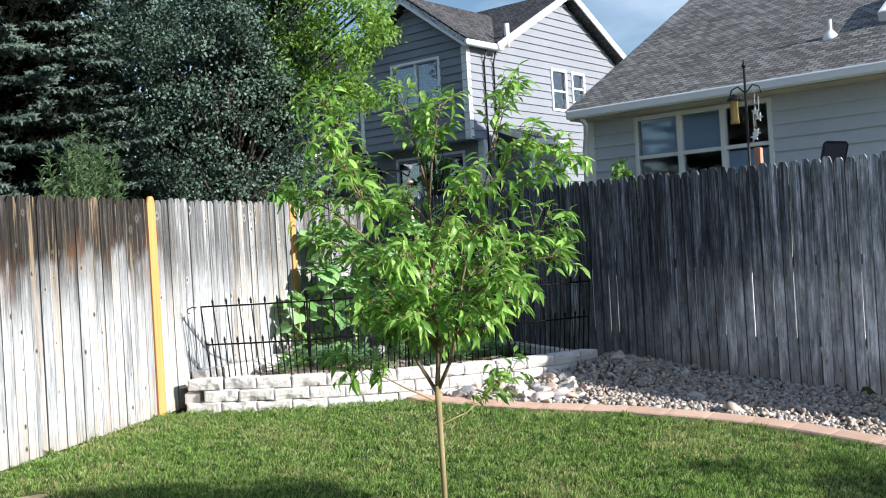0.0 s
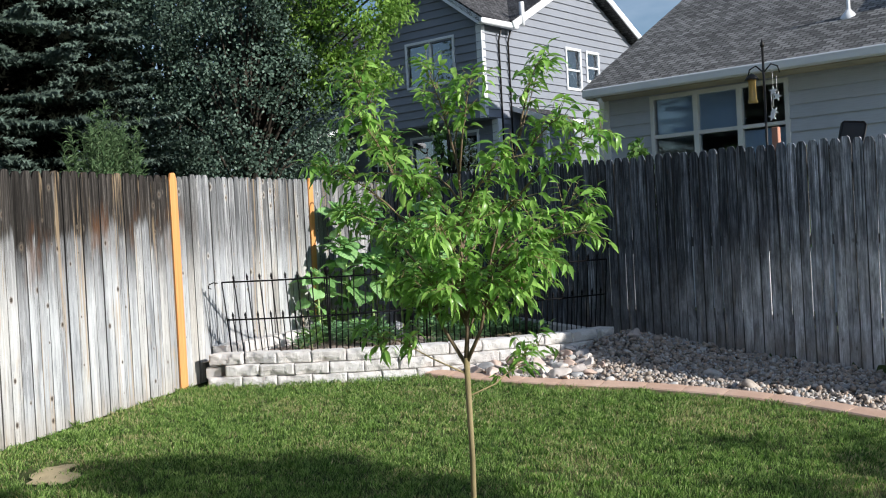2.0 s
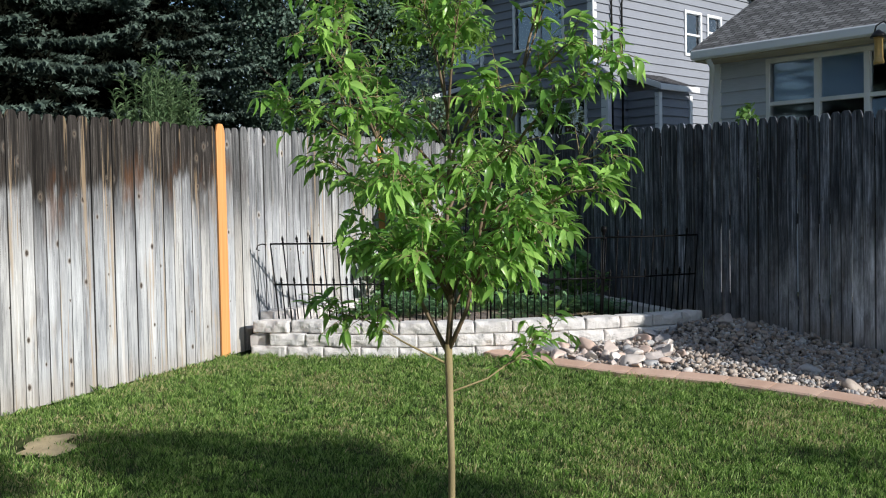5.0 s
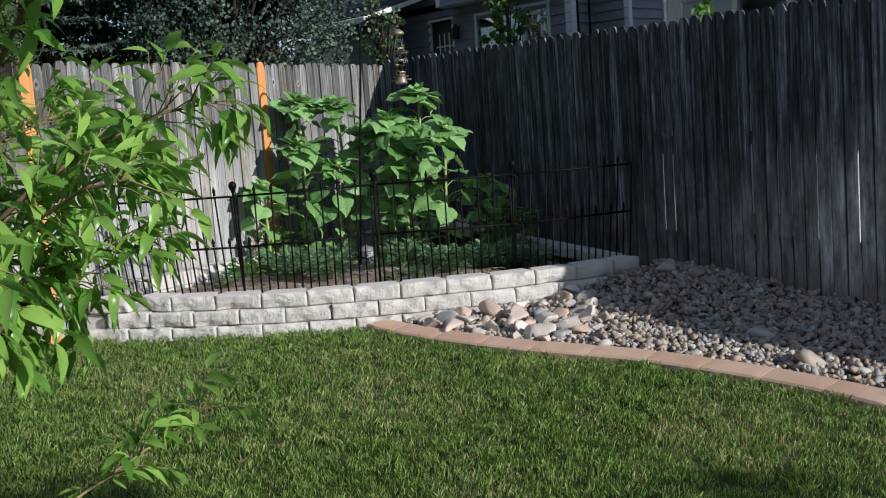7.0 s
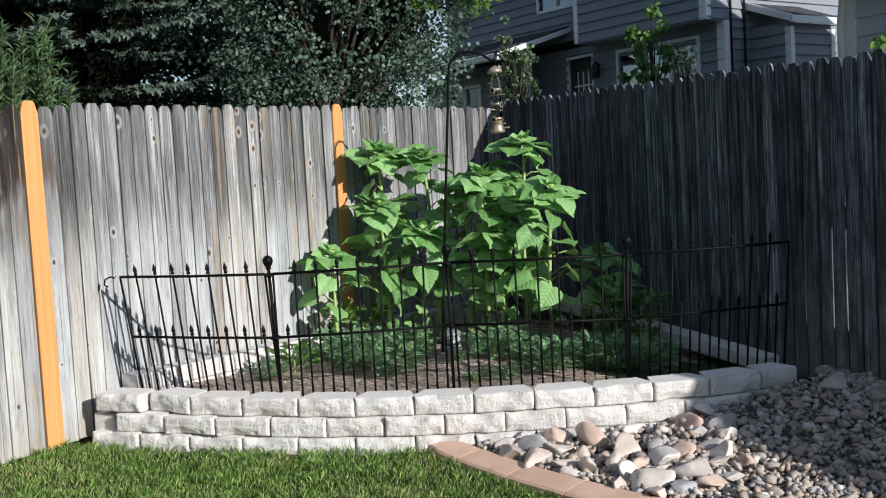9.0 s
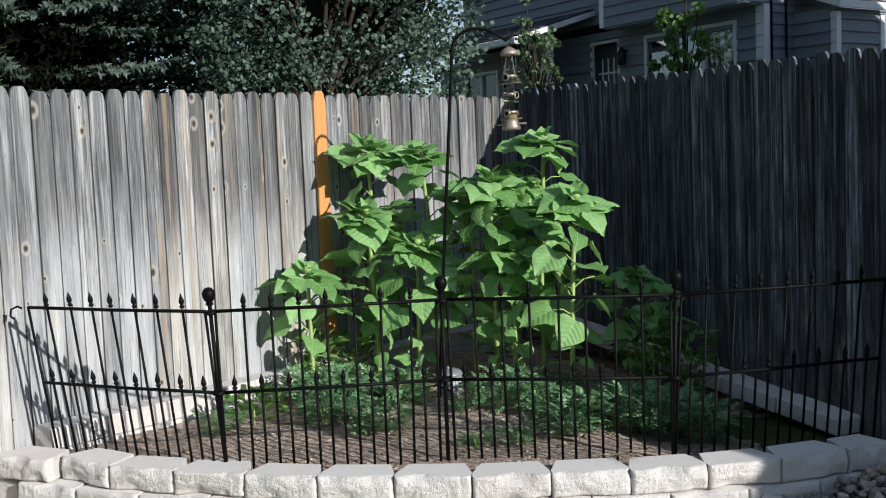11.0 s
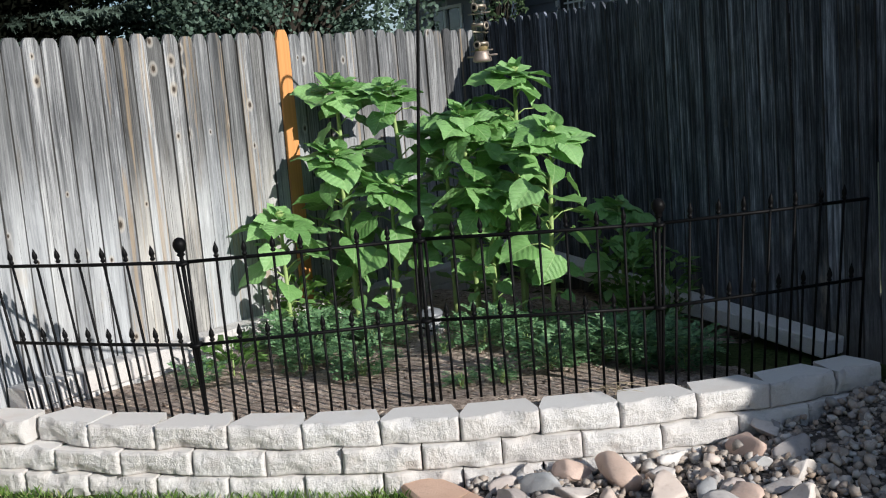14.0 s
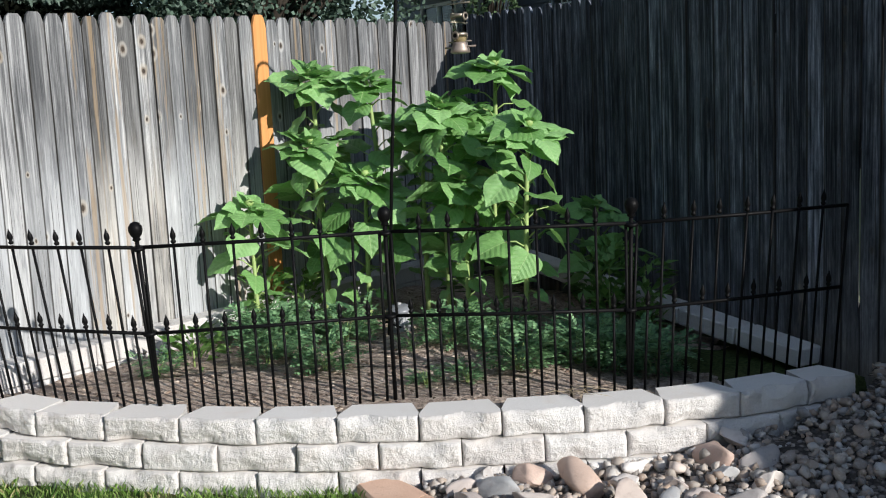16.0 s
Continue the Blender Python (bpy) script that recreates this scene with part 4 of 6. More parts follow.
    bar(h, "gutter", (-o + 0.04, -e - 0.06, z + 0.04), (9.5 + o, -e - 0.06, z + 0.04), 0.12, 0.12, TRIM)
    part("downpipe", a_tube([(0.20, -e - 0.04, 3.0), (0.20, -0.40, 2.92), (0.02, -0.12, 2.78), (-0.04, -0.07, 2.6), (-0.04, -0.07, -0.1)], 0.034, 8), TRIM, h)
    v = part("vent_pipe", a_tube([(3.28, 0.64, 3.48), (3.28, 0.64, 3.95)], 0.024, 10), TRIM, h)
    part("flashing", a_turned([(0.15, 3.64), (0.10, 3.73), (0.035, 3.81)], 10), TRIM, v, "", pose(3.28, 0.64, 0))
    # roof window: a raised white curb with a pane
    slope = Matrix.Translation((4.25, 1.28, z + t * (1.28 + e) + 0.12)) @ Matrix.Rotation(math.atan(t), 4, "X")
    sky_light = anchor("roof_window", slope)
    sky_light.parent = h
    for a in ((-0.42, 0.42, -0.50, -0.44), (-0.42, 0.42, 0.44, 0.50), (-0.42, -0.36, -0.44, 0.44), (0.36, 0.42, -0.44, 0.44)):
        part("frame", a_box(*a, 0.0, 0.14, 0.006), TRIM, sky_light)
    part("pane", a_box(-0.36, 0.36, -0.44, 0.44, 0.115, 0.125), SKYGLASS, sky_light)
    # white sheet just under the pane, standing in for the sky reflected in it
    part("blind", a_box(-0.36, 0.36, -0.44, 0.44, 0.102, 0.110), CURTAIN, sky_light)


build_slate_house()
build_pale_house()


def build_unseen_house():
    """An unseen house added behind the camera: its plain wall closes the yard and blocks sky light."""
    h = anchor("house", pose(-1.5, -6.5, -0.6), label="unseen plain grey-sided house added to block sky light from the yard", category="house")
    part("wall", a_box(-8.5, 8.5, -7.0, 0.0, -0.3, 5.8), PALE, h)
    roof_slab(h, "roof", [(8.9, 0.5, 5.7), (-8.9, 0.5, 5.7), (-8.9, -3.5, 7.8), (8.9, -3.5, 7.8)], ROOF_GREY)
    roof_slab(h, "roof", [(-8.9, -7.5, 5.7), (8.9, -7.5, 5.7), (8.9, -3.5, 7.8), (-8.9, -3.5, 7.8)], ROOF_GREY)


build_unseen_house()

# ---- stone bed and edging ----
EDGE = [Vector(p) for p in ((-3.02, 7.05, 0), (-2.42, 6.88, 0), (-1.87, 6.79, 0), (-1.45, 6.77, 0), (-1.05, 6.75, 0), (-0.62, 6.67, 0), (-0.28, 6.58, 0), (0.14, 6.42, 0), (0.53, 6.20, 0), (0.90, 5.95, 0), (1.40, 5.52, 0), (2.0, 4.9, 0), (2.6, 4.1, 0), (3.2, 3.1, 0))]


def smooth_line(pts, step):
    """Points at even steps along a rounded line through pts."""
    fine = []
    for i in range(len(pts) - 1):
        p0, p1, p2, p3 = pts[max(i - 1, 0)], pts[i], pts[i + 1], pts[min(i + 2, len(pts) - 1)]
        for k in range(40):
            t = k / 40
            fine.append(0.5 * (2 * p1 + (p2 - p0) * t + (2 * p0 - 5 * p1 + 4 * p2 - p3) * t * t + (3 * p1 - p0 - 3 * p2 + p3) * t ** 3))
    fine.append(pts[-1])
    out, gone = [fine[0]], 0.0
    for a, b in zip(fine, fine[1:]):
        gone += (b - a).length
        if gone >= step:
            out.append(b)
            gone = 0.0
    return out


EDGE_FINE = smooth_line(EDGE, 0.07)
EDGE_ARR = np.array([(p.x, p.y) for p in EDGE_FINE])
WALL_ARR = np.array([(p.x, p.y) for p, _ in wall_line(13)])


def beyond(arr, pts):
    """How far points lie to the left of a polyline (n, 2), in metres, by its nearest piece."""
    a, b = arr[:-1], arr[1:]
    d = b - a
    q = pts[:, None] - a[None]
    t = np.clip((q * d).sum(-1) / (d * d).sum(-1), 0, 1)
    off = q - t[..., None] * d
    dist = np.hypot(off[..., 0], off[..., 1])
    i = dist.argmin(1)
    r = np.arange(len(pts))
    side = d[i, 0] * q[r, i, 1] - d[i, 1] * q[r, i, 0]
    return np.sign(side) * dist[r, i]


def stone_z(x, y):
    return ground_z(x, y) + 0.01 - 0.05 * np.clip(x + 1.2, 0, 2.0) + 0.05 * np.clip(-1.3 - x, 0, 1) * np.clip(y - 7.4, 0, 1) + 0.11 * np.exp(-((x + 1.55) ** 2 + (y - 8.35) ** 2) / 0.30)


def stone_here(pts):
    """Whether points lie in the stone bed: past the edging, before the wall and the fence."""
    inside = beyond(EDGE_ARR, pts) > 0.085
    inside &= beyond(np.vstack([WALL_ARR, (-1.74, 9.02)]), pts) < -0.03
    inside &= (pts[:, 0] - CORNER.x) * 0.387 + (pts[:, 1] - CORNER.y) * 0.922 < -0.03
    return inside & (pts[:, 0] > -2.95) & (pts[:, 0] < 3.8)


make_ground_sheet()


def build_edging():
    edging = anchor("edging", label="pinkish poured concrete lawn edging with joints", category="edging", kind="structure")
    fine = smooth_line(EDGE, 0.043)
    per, i = 7, 0
    while i + 2 < len(fine):
        run = fine[i : i + per + 1]
        if len(run) < 3:
            break
        bm = bmesh.new()
        rows = []
        for k, p in enumerate(run):
            a, b = run[max(k - 1, 0)], run[min(k + 1, len(run) - 1)]
            d = (b - a).normalized()
            n = Vector((-d.y, d.x, 0))
            q = p + d * (0.003 if k == 0 else (-0.003 if k == len(run) - 1 else 0))
            wide = min(1.0, 0.45 + 0.12 * (i + k))
            z = float(ground_z(p.x, p.y))
            prof = [(-0.085 * wide, -0.06), (-0.082 * wide, 0.004), (-0.070 * wide, 0.014), (0.0, 0.024), (0.068 * wide, 0.032), (0.078 * wide, 0.027), (0.082 * wide, -0.06)]
            low = 0.002 if k in (0, len(run) - 1) else 0.0
            rows.append([bm.verts.new((q.x + n.x * o, q.y + n.y * o, z + h - (low if h > 0 else 0))) for o, h in prof])
        for a, b in zip(rows, rows[1:]):
            for j in range(6):
                bm.faces.new((a[j], b[j], b[j + 1], a[j + 1]))
        bm.faces.new(rows[0])
        bm.faces.new(rows[-1][::-1])
        bmesh.ops.recalc_face_normals(bm, faces=bm.faces)
        part("segment", bm, CURB, edging)
        i += per


build_edging()


def stone_form(seed, level=2, flat=0.72):
    r = random.Random(seed)
    bm = bmesh.new()
    bmesh.ops.create_icosphere(bm, subdivisions=level, radius=1.0)
    o = Vector((r.uniform(0, 50), r.uniform(0, 50), r.uniform(0, 50)))
    cut = [Vector((r.uniform(-1, 1), r.uniform(-1, 1), r.uniform(-1, 1))).normalized() for _ in range(7)]
    for v in bm.verts:
        p = v.co.copy()
        for c in cut:
            far = p.dot(c)
            if far > flat:
                p -= c * (far - flat) * 0.9
        p *= 1 + 0.20 * noise.noise(v.co * 1.3 + o) + 0.05 * noise.noise(v.co * 4.0 + o)
        v.co = Vector((p.x * 1.0, p.y * 0.78, p.z * 0.60))
    return bm


def build_stones():
    bed = link("stone_bed", None)
    xs, ys = np.arange(-3.0, 3.8, 0.07), np.arange(3.0, 9.4, 0.07)
    gx, gy = np.meshgrid(xs, ys, indexing="ij")
    pts = np.stack([gx.ravel(), gy.ravel()], -1)
    ok = stone_here(np.clip(pts, -50, 50)) | (stone_here(pts + (0.05, 0.05)))
    z = stone_z(pts[:, 0], pts[:, 1]) + rng.normal(0, 0.006, len(pts))
    idx = -np.ones(len(pts), int)
    n, m = gx.shape
    i = np.arange(n * m).reshape(n, m)
    f = np.stack([i[:-1, :-1], i[1:, :-1], i[1:, 1:], i[:-1, 1:]], -1).reshape(-1, 4)
    f = f[ok[f].all(1)]
    used = np.unique(f)
    idx[used] = np.arange(len(used))
    me = np_mesh("stone_fines", np.column_stack([pts, z])[used], idx[f], True)
    bpy.data.objects.remove(bed)
    bed = tagged(link("stone_bed", me, FINES), "bed of mixed pinkish, cream and grey river stones", "stones", kind="structure")
    kinds = []
    for s in range(12):
        me = to_mesh(stone_form(200 + s, 2, 0.58), "stone", True)
        me.materials.append(STONE)
        kinds.append(me)
    pale = []
    for s in range(12):
        me = to_mesh(stone_form(400 + s, 3, 0.42), "stone", False)
        for p in me.polygons:
            p.use_smooth = True
        me.materials.append(PALE_STONE)
        pale.append(me)
    # sizeable stones, largest near the wall and the tip of the edging
    cand = np.column_stack([rng.uniform(-2.95, 0.5, 9000), rng.uniform(6.2, 9.0, 9000)])
    cand = cand[stone_here(cand)]
    placed = []
    for lone in (True, False):
        for x, y in cand:
            a, b = (x + 2.08) * 0.75 + (y - 7.33) * 0.66, -(x + 2.08) * 0.66 + (y - 7.33) * 0.75
            heap = math.exp(-((a / 0.52) ** 2 + (b / 0.62) ** 4))
            if lone and heap < 0.35 or not lone and rng.random() > 0.5:
                continue
            r = rng.uniform(0.056, 0.110) if lone else rng.uniform(0.024, 0.046)
            if all((x - q[0]) ** 2 + (y - q[1]) ** 2 > ((0.74 if lone else 0.86) * (r + q[2])) ** 2 for q in placed):
                placed.append((x, y, r, heap if lone or heap > 0.5 else 0.0))
            if len(placed) >= (90 if lone else 290):
                break
    placed += [(-1.40, 8.36, 0.12, 1), (-1.20, 8.40, 0.085, 0), (-1.08, 8.30, 0.05, 0), (-0.55, 7.35, 0.085, 0), (-0.2, 6.95, 0.09, 0)]
    for x, y, r, heap in placed:
        zz = float(stone_z(x, y))
        link("stone", (pale if heap > 0.3 else kinds)[int(rng.integers(12))], None, bed, "", Matrix.Translation((x, y, zz + r * 0.30)) @ Euler((rng.uniform(-0.35, 0.35), rng.uniform(-0.35, 0.35), rng.uniform(0, 6.28))).to_matrix().to_4x4() @ Matrix.Diagonal((r * 1.15, r * rng.uniform(0.95, 1.25), r * rng.uniform(0.9, 1.25), 1)))
    # the small ones between them, as one heap
    form = stone_form(333, 1, 0.55)
    form.verts.index_update()
    tv, tf = np.array([v.co for v in form.verts]), np.array([[v.index for v in fc.verts] for fc in form.faces])
    form.free()
    c = np.column_stack([rng.uniform(-2.95, 3.6, 90000), rng.uniform(3.0, 9.0, 90000)])
    c = c[stone_here(c)][:17000]
    keep_near = np.array([min(1.0, math.exp(-1.2 * max(0, x - 1.4))) for x, _ in c]) > rng.random(len(c))
    c = c[keep_near]
    r = rng.uniform(0.011, 0.027, len(c)) * np.where(rng.random(len(c)) < 0.2, 1.45, 1.0)
    ang = rng.uniform(-3.14, 3.14, (len(c), 3)) * (0.3, 0.3, 1)
    turns = np.array([Euler(a).to_matrix() for a in ang]) * (r[:, None, None] * rng.uniform(0.8, 1.3, (len(c), 1, 3)))
    z = stone_z(c[:, 0], c[:, 1]) + r * rng.uniform(0.0, 0.9, len(c))
    v, f = spread(tv, tf, turns, np.column_stack([c, z]))
    tagged(link("pebbles", np_mesh("pebbles", v, f, True), STONE), "small mixed river pebbles in tan, grey and pink", "pebbles", kind="stuff")


build_stones()

# ---- lawn ----


def build_grass():
    def blades(n, x0, x1, y0, y1, tall, wide, name):
        p = np.column_stack([rng.uniform(x0, x1, n), rng.uniform(y0, y1, n)])
        lawn = (beyond(EDGE_ARR, p) < -0.075) | (p[:, 0] < -2.98)
        lawn &= beyond(WALL_ARR, p) < -0.035
        lawn &= p[:, 0] > LEFT_X + 0.03
        lawn &= p[:, 1] < np.where(p[:, 0] < -3.0, 7.15, 8.0)
        wob = np.array([noise.noise((x * 6, y * 6, 9)) + 0.5 * noise.noise((x * 17, y * 17, 2)) for x, y in p])
        bare = ((p[:, 0] + 4.05) / 0.22 + (p[:, 1] - 3.66) * 0.9) ** 2 + ((p[:, 1] - 3.66) / 0.27) ** 2 + 1.3 * wob
        lawn &= (bare > rng.uniform(0.15, 1.7, n))
        p = p[lawn]
        thin = np.array([noise.noise((x * 16, y * 16, 5)) + 0.6 * noise.noise((x * 5, y * 5, 7)) for x, y in p])
        p = p[rng.random(len(p)) < np.clip(0.80 + 0.9 * thin, 0.18, 1.0)]
        n = len(p)
        clump = np.array([noise.noise((x * 9, y * 9, 0)) for x, y in p])
        h = rng.uniform(0.45, 1.2, n) * tall * (1 + 0.8 * clump)
        edge = np.minimum(np.abs(beyond(WALL_ARR, p)), p[:, 0] - LEFT_X)
        h *= 1 + 0.55 * np.exp(-(edge / 0.06) ** 2)
        a, lean = rng.uniform(0, 6.28, n), rng.uniform(0.1, 0.75, n)
        z = ground_z(p[:, 0], p[:, 1]) - 0.015
        side = np.column_stack([-np.sin(a), np.cos(a), np.zeros(n)]) * (rng.uniform(0.6, 1.2, n) * wide)[:, None]
        base = np.column_stack([p, z])
        tip = base + np.column_stack([np.cos(a) * lean * h, np.sin(a) * lean * h, h])
        mid = base + np.column_stack([np.cos(a) * lean * h * 0.3, np.sin(a) * lean * h * 0.3, h * 0.6])
        v = np.stack([base - side, base + side, mid + side * 0.7, tip], 1).reshape(-1, 3)
        q = np.arange(n)[:, None] * 4
        f = np.concatenate([q + (0, 1, 2), q + (0, 2, 3)])
        return tagged(link(name, np_mesh(name, v, f), GRASS), "mown green lawn grass with dry straw-coloured patches", "grass", kind="stuff")

    blades(500000, -4.85, 1.9, 2.6, 7.7, 0.030, 0.0013, "grass")
    blades(60000, -4.85, 4.0, -2.8, 2.6, 0.05, 0.0028, "grass")
    tan = plain("bare_earth", (0.42, 0.34, 0.20), 0.95, vary=0.45, scale=30, bump=0.5)
    bm = bmesh.new()
    c = bm.verts.new((-4.05, 3.66, float(ground_z(-4.05, 3.66)) - 0.004))
    ring = []
    for k in range(56):
        a = 2 * math.pi * k / 56
        q = 0.85 + 0.55 * noise.noise((math.cos(a) * 1.6, math.sin(a) * 1.6, 4)) + 0.20 * noise.noise((math.cos(a) * 4.0, math.sin(a) * 4.0, 8))
        x, y = -4.05 + 0.19 * q * math.cos(a) - 0.10 * math.sin(a), 3.66 + 0.27 * q * math.sin(a)
        ring.append(bm.verts.new((x, y, float(ground_z(x, y)) - 0.008)))
    for k in range(56):
        bm.faces.new((c, ring[k], ring[(k + 1) % 56]))
    tagged(link("bare_patch", to_mesh(bm, "bare_patch"), tan), "worn patch of bare dry earth in the lawn", "soil", kind="structure")


build_grass()

# ---- wrought iron garden fence ----
POSTS = [Vector(p) for p in ((-4.63, 6.41, 0), (-3.71, 6.67, 0), (-3.05, 7.32, 0), (-2.25, 7.80, 0), (-1.67, 8.57, 0))]


LEAN = 0.12


def build_iron_fence():
    fence = anchor("garden_fence", label="low black wrought iron garden fence with spear-tipped bars", category="garden fence")
    bar_r, z0, mid, top = 0.0055, 0.17, 0.545, 0.885
    spear = to_mesh(a_turned([(0.006, -0.004), (0.0105, 0.002), (0.0105, 0.007), (0.006, 0.010), (0.0115, 0.022), (0.010, 0.034), (0.004, 0.050), (0.001, 0.060)], 8), "spear")
    spear.materials.append(IRON)
    tall = to_mesh(a_tube([(0, 0, z0), (0, 0, top + 0.004)], bar_r, 8), "bar")
    short = to_mesh(a_tube([(0, 0, z0), (0, 0, mid + 0.012)], bar_r, 8), "bar")
    for me in (tall, short):
        me.materials.append(IRON)
    r = random.Random(11)
    for a, b in zip(POSTS, POSTS[1:]):
        d = b - a
        w = d.normalized()
        s, e = a + w * 0.022, b - w * 0.022
        tilt = 0.05 if a is POSTS[0] else 0.0
        hinge = Matrix.Translation((a.x, a.y, top)) @ Matrix.Rotation(LEAN, 4, w) @ Matrix.Translation((-a.x, -a.y, -top))
        across = Vector((0, 0, 1)).cross(w)
        for z in (mid, top):
            q = Vector((0, 0, z))
            s2 = s - w * tilt * (z - mid)
            part("rail", a_tube([s2 + q, (s2 + e) / 2 + q - Vector((0, 0, 0.003)), e + q], 0.0075, 8), IRON, fence, "", hinge)
        for p, lean in ((s, tilt), (e, 0.0)):
            lo, hi = p - w * lean * (0.15 - mid), p - w * lean * (top - mid)
            part("upright", a_tube([(lo.x, lo.y, 0.15), (hi.x, hi.y, top)], 0.006, 8), IRON, fence, "", hinge)
        for k in range(1, 16):
            p = s + (e - s) * (k / 16)
            big = k % 2 == 0
            lean = tilt * (1 - k / 16)
            m = hinge @ Matrix.Translation(p + w * lean * mid) @ Matrix.Rotation(-lean, 4, across) @ pose(0, 0, 0, r.uniform(-0.5, 0.5), r.uniform(-0.5, 0.5), 0)
            ob = link("bar", tall if big else short, None, fence, "", m)
            link("spear_tip", spear, None, ob, "", pose(0, 0, (top if big else mid) + 0.012))
    for n, p in enumerate(POSTS[1:4]):
        along = (POSTS[n + 2] - POSTS[n]).normalized()
        hinge = Matrix.Translation((p.x, p.y, 0.95)) @ Matrix.Rotation(LEAN, 4, along) @ Matrix.Translation((-p.x, -p.y, -0.95))
        post = part("post", a_tube([(p.x, p.y, 0.12), (p.x, p.y, 0.915)], 0.0085, 10), IRON, fence, "", hinge)
        part("ball", a_turned([(0.010, 0.908), (0.017, 0.914), (0.012, 0.922), (0.020, 0.931), (0.0255, 0.945), (0.0265, 0.955), (0.0245, 0.966), (0.016, 0.978), (0.004, 0.983)], 14), IRON, post, "round ball cap", pose(p.x, p.y, 0))
        for z in (0.88, 0.545):
            part("collar", a_turned([(0.013, z - 0.007), (0.027, z - 0.006), (0.027, z + 0.006), (0.013, z + 0.007)], 12), IRON, post, "", pose(p.x, p.y, 0))
    p = POSTS[0] - (POSTS[1] - POSTS[0]).normalized() * 0.034
    part("hook", a_tube([(p.x, p.y, 0.88), (p.x - 0.05, p.y + 0.01, 0.885), (p.x - 0.09, p.y + 0.0, 0.87), (p.x - 0.10, p.y, 0.84), (p.x - 0.07, p.y, 0.83)], 0.005, 6), IRON, fence)


build_iron_fence()


def build_feeder():
    x, y = -3.867, 8.25
    side = Vector((0.70, 0.55, 0)).normalized()
    pts = [(x, y, 0.10), (-3.785, y, 1.0), (-3.685, y, 1.98)]
    for k in range(13):
        a = math.pi * (1 - k / 12 * 0.80)
        c = Vector((-3.683, y, 2.0)) + side * 0.12
        q = c + side * (0.12 * math.cos(a)) * (1 if k < 7 else 1.25) + Vector((0, 0, 0.105 * math.sin(a)))
        pts.append(tuple(q))
    end = Vector(pts[-1])
    pts += [tuple(end + side * 0.03 + Vector((0, 0, -0.02))), tuple(end + side * 0.055 + Vector((0, 0, -0.005))), tuple(end + side * 0.06 + Vector((0, 0, 0.03)))]
    hook = anchor("shepherd_hook", label="tall black iron shepherd hook in the planting bed", category="hook")
    part("pole", a_tube(pts, 0.0085, 8), IRON, hook)
    part("foot", a_tube([(x - 0.09, y, 0.25), (x, y, 0.27), (x + 0.09, y, 0.25)], 0.006, 6), IRON, hook)
    hang = end + side * 0.045
    top = 2.02
    copper = plain("aged_copper", (0.33, 0.27, 0.23), 0.5, 0.5, 0.3, 40, 0.1)
    brass = plain("brass_ring", (0.34, 0.29, 0.23), 0.45, 0.7, 0.2, 40, 0.1)
    clear = make_glass("clear_plastic", (0.72, 0.78, 0.74), 1.5)
    f = anchor("bird_feeder", pose(hang.x, hang.y, top - 0.43) @ Matrix.Scale(1.20, 4), label="clear tube bird feeder with copper cap and base", category="bird feeder")
    tubeb = bmesh.new()
    turned(tubeb, [(0.028, 0.035), (0.0285, 0.32)], 20)
    part("tube", tubeb, clear, f).visible_shadow = False
    seed_m = plain("bird_seed", (0.30, 0.22, 0.12), 0.9, vary=0.5, scale=90, bump=0.6)
    part("seed", a_turned([(0.026, 0.037), (0.0262, 0.065)], 16), seed_m, f)
    part("cap", a_turned([(0.036, 0.312), (0.040, 0.318), (0.036, 0.330), (0.020, 0.342), (0.006, 0.350)], 18), copper, f, "copper domed cap")
    part("base", a_turned([(0.030, 0.0), (0.040, 0.004), (0.038, 0.016), (0.030, 0.036), (0.029, 0.045)], 18), copper, f, "copper base")
    part("tray_perch", a_tube([(-0.075, 0, 0.026), (0.075, 0, 0.026)], 0.004, 6), copper, f)
    for z, a in ((0.075, 0.0), (0.15, 90.0), (0.225, 0.0)):
        part("ring", a_turned([(0.029, z - 0.006), (0.031, z - 0.005), (0.031, z + 0.005), (0.029, z + 0.006)], 18), brass, f)
        m = pose(0, 0, z, 0, 0, a)
        for s in (-1, 1):
            port = bmesh.new()
            turned(port, [(0.017, 0.0), (0.017, 0.006), (0.010, 0.007), (0.009, 0.002)], 12)
            p = part("port", port, brass, f, "", m @ pose(0, -0.027 * s, -0.005, 90 * s, 0, 0))
            part("hole", a_turned([(0.0085, 0.0055), (0.0085, 0.0075)], 10), IRON, p)
        part("perch", a_tube([(-0.055, 0, -0.028), (0.055, 0, -0.028)], 0.0032, 6), brass, f, "", m)
    part("hanger", a_tube([(0, 0, 0.348), (0.012, 0, 0.375), (0.004, 0, 0.41), (0, 0, 0.425)], 0.0018, 6), DARKMETAL, f)


build_feeder()

# ---- plants ----
STALK = plain("green_stalk", (0.33, 0.45, 0.16), 0.55, vary=0.25, scale=30)
TWIGBARK = plain("brown_twig_bark", (0.17, 0.12, 0.07), 0.7, vary=0.35, scale=40, bump=0.3)
BARK = plain("young_bark", (0.25, 0.20, 0.095), 0.75, vary=0.35, scale=40, bump=0.4)
DARKBARK = plain("dark_bark", (0.045, 0.038, 0.031), 0.9, vary=0.4, scale=25, bump=0.5, spec=0.1)
TREELEAF = leaf_paint("tree_leaf", (0.055, 0.175, 0.024), (0.35, 0.58, 0.135), 0.30, 0.30, "island")
TREELEAF_OB = leaf_paint("tree_leaf_near", (0.055, 0.175, 0.024), (0.35, 0.58, 0.135), 0.30, 0.30, "object")
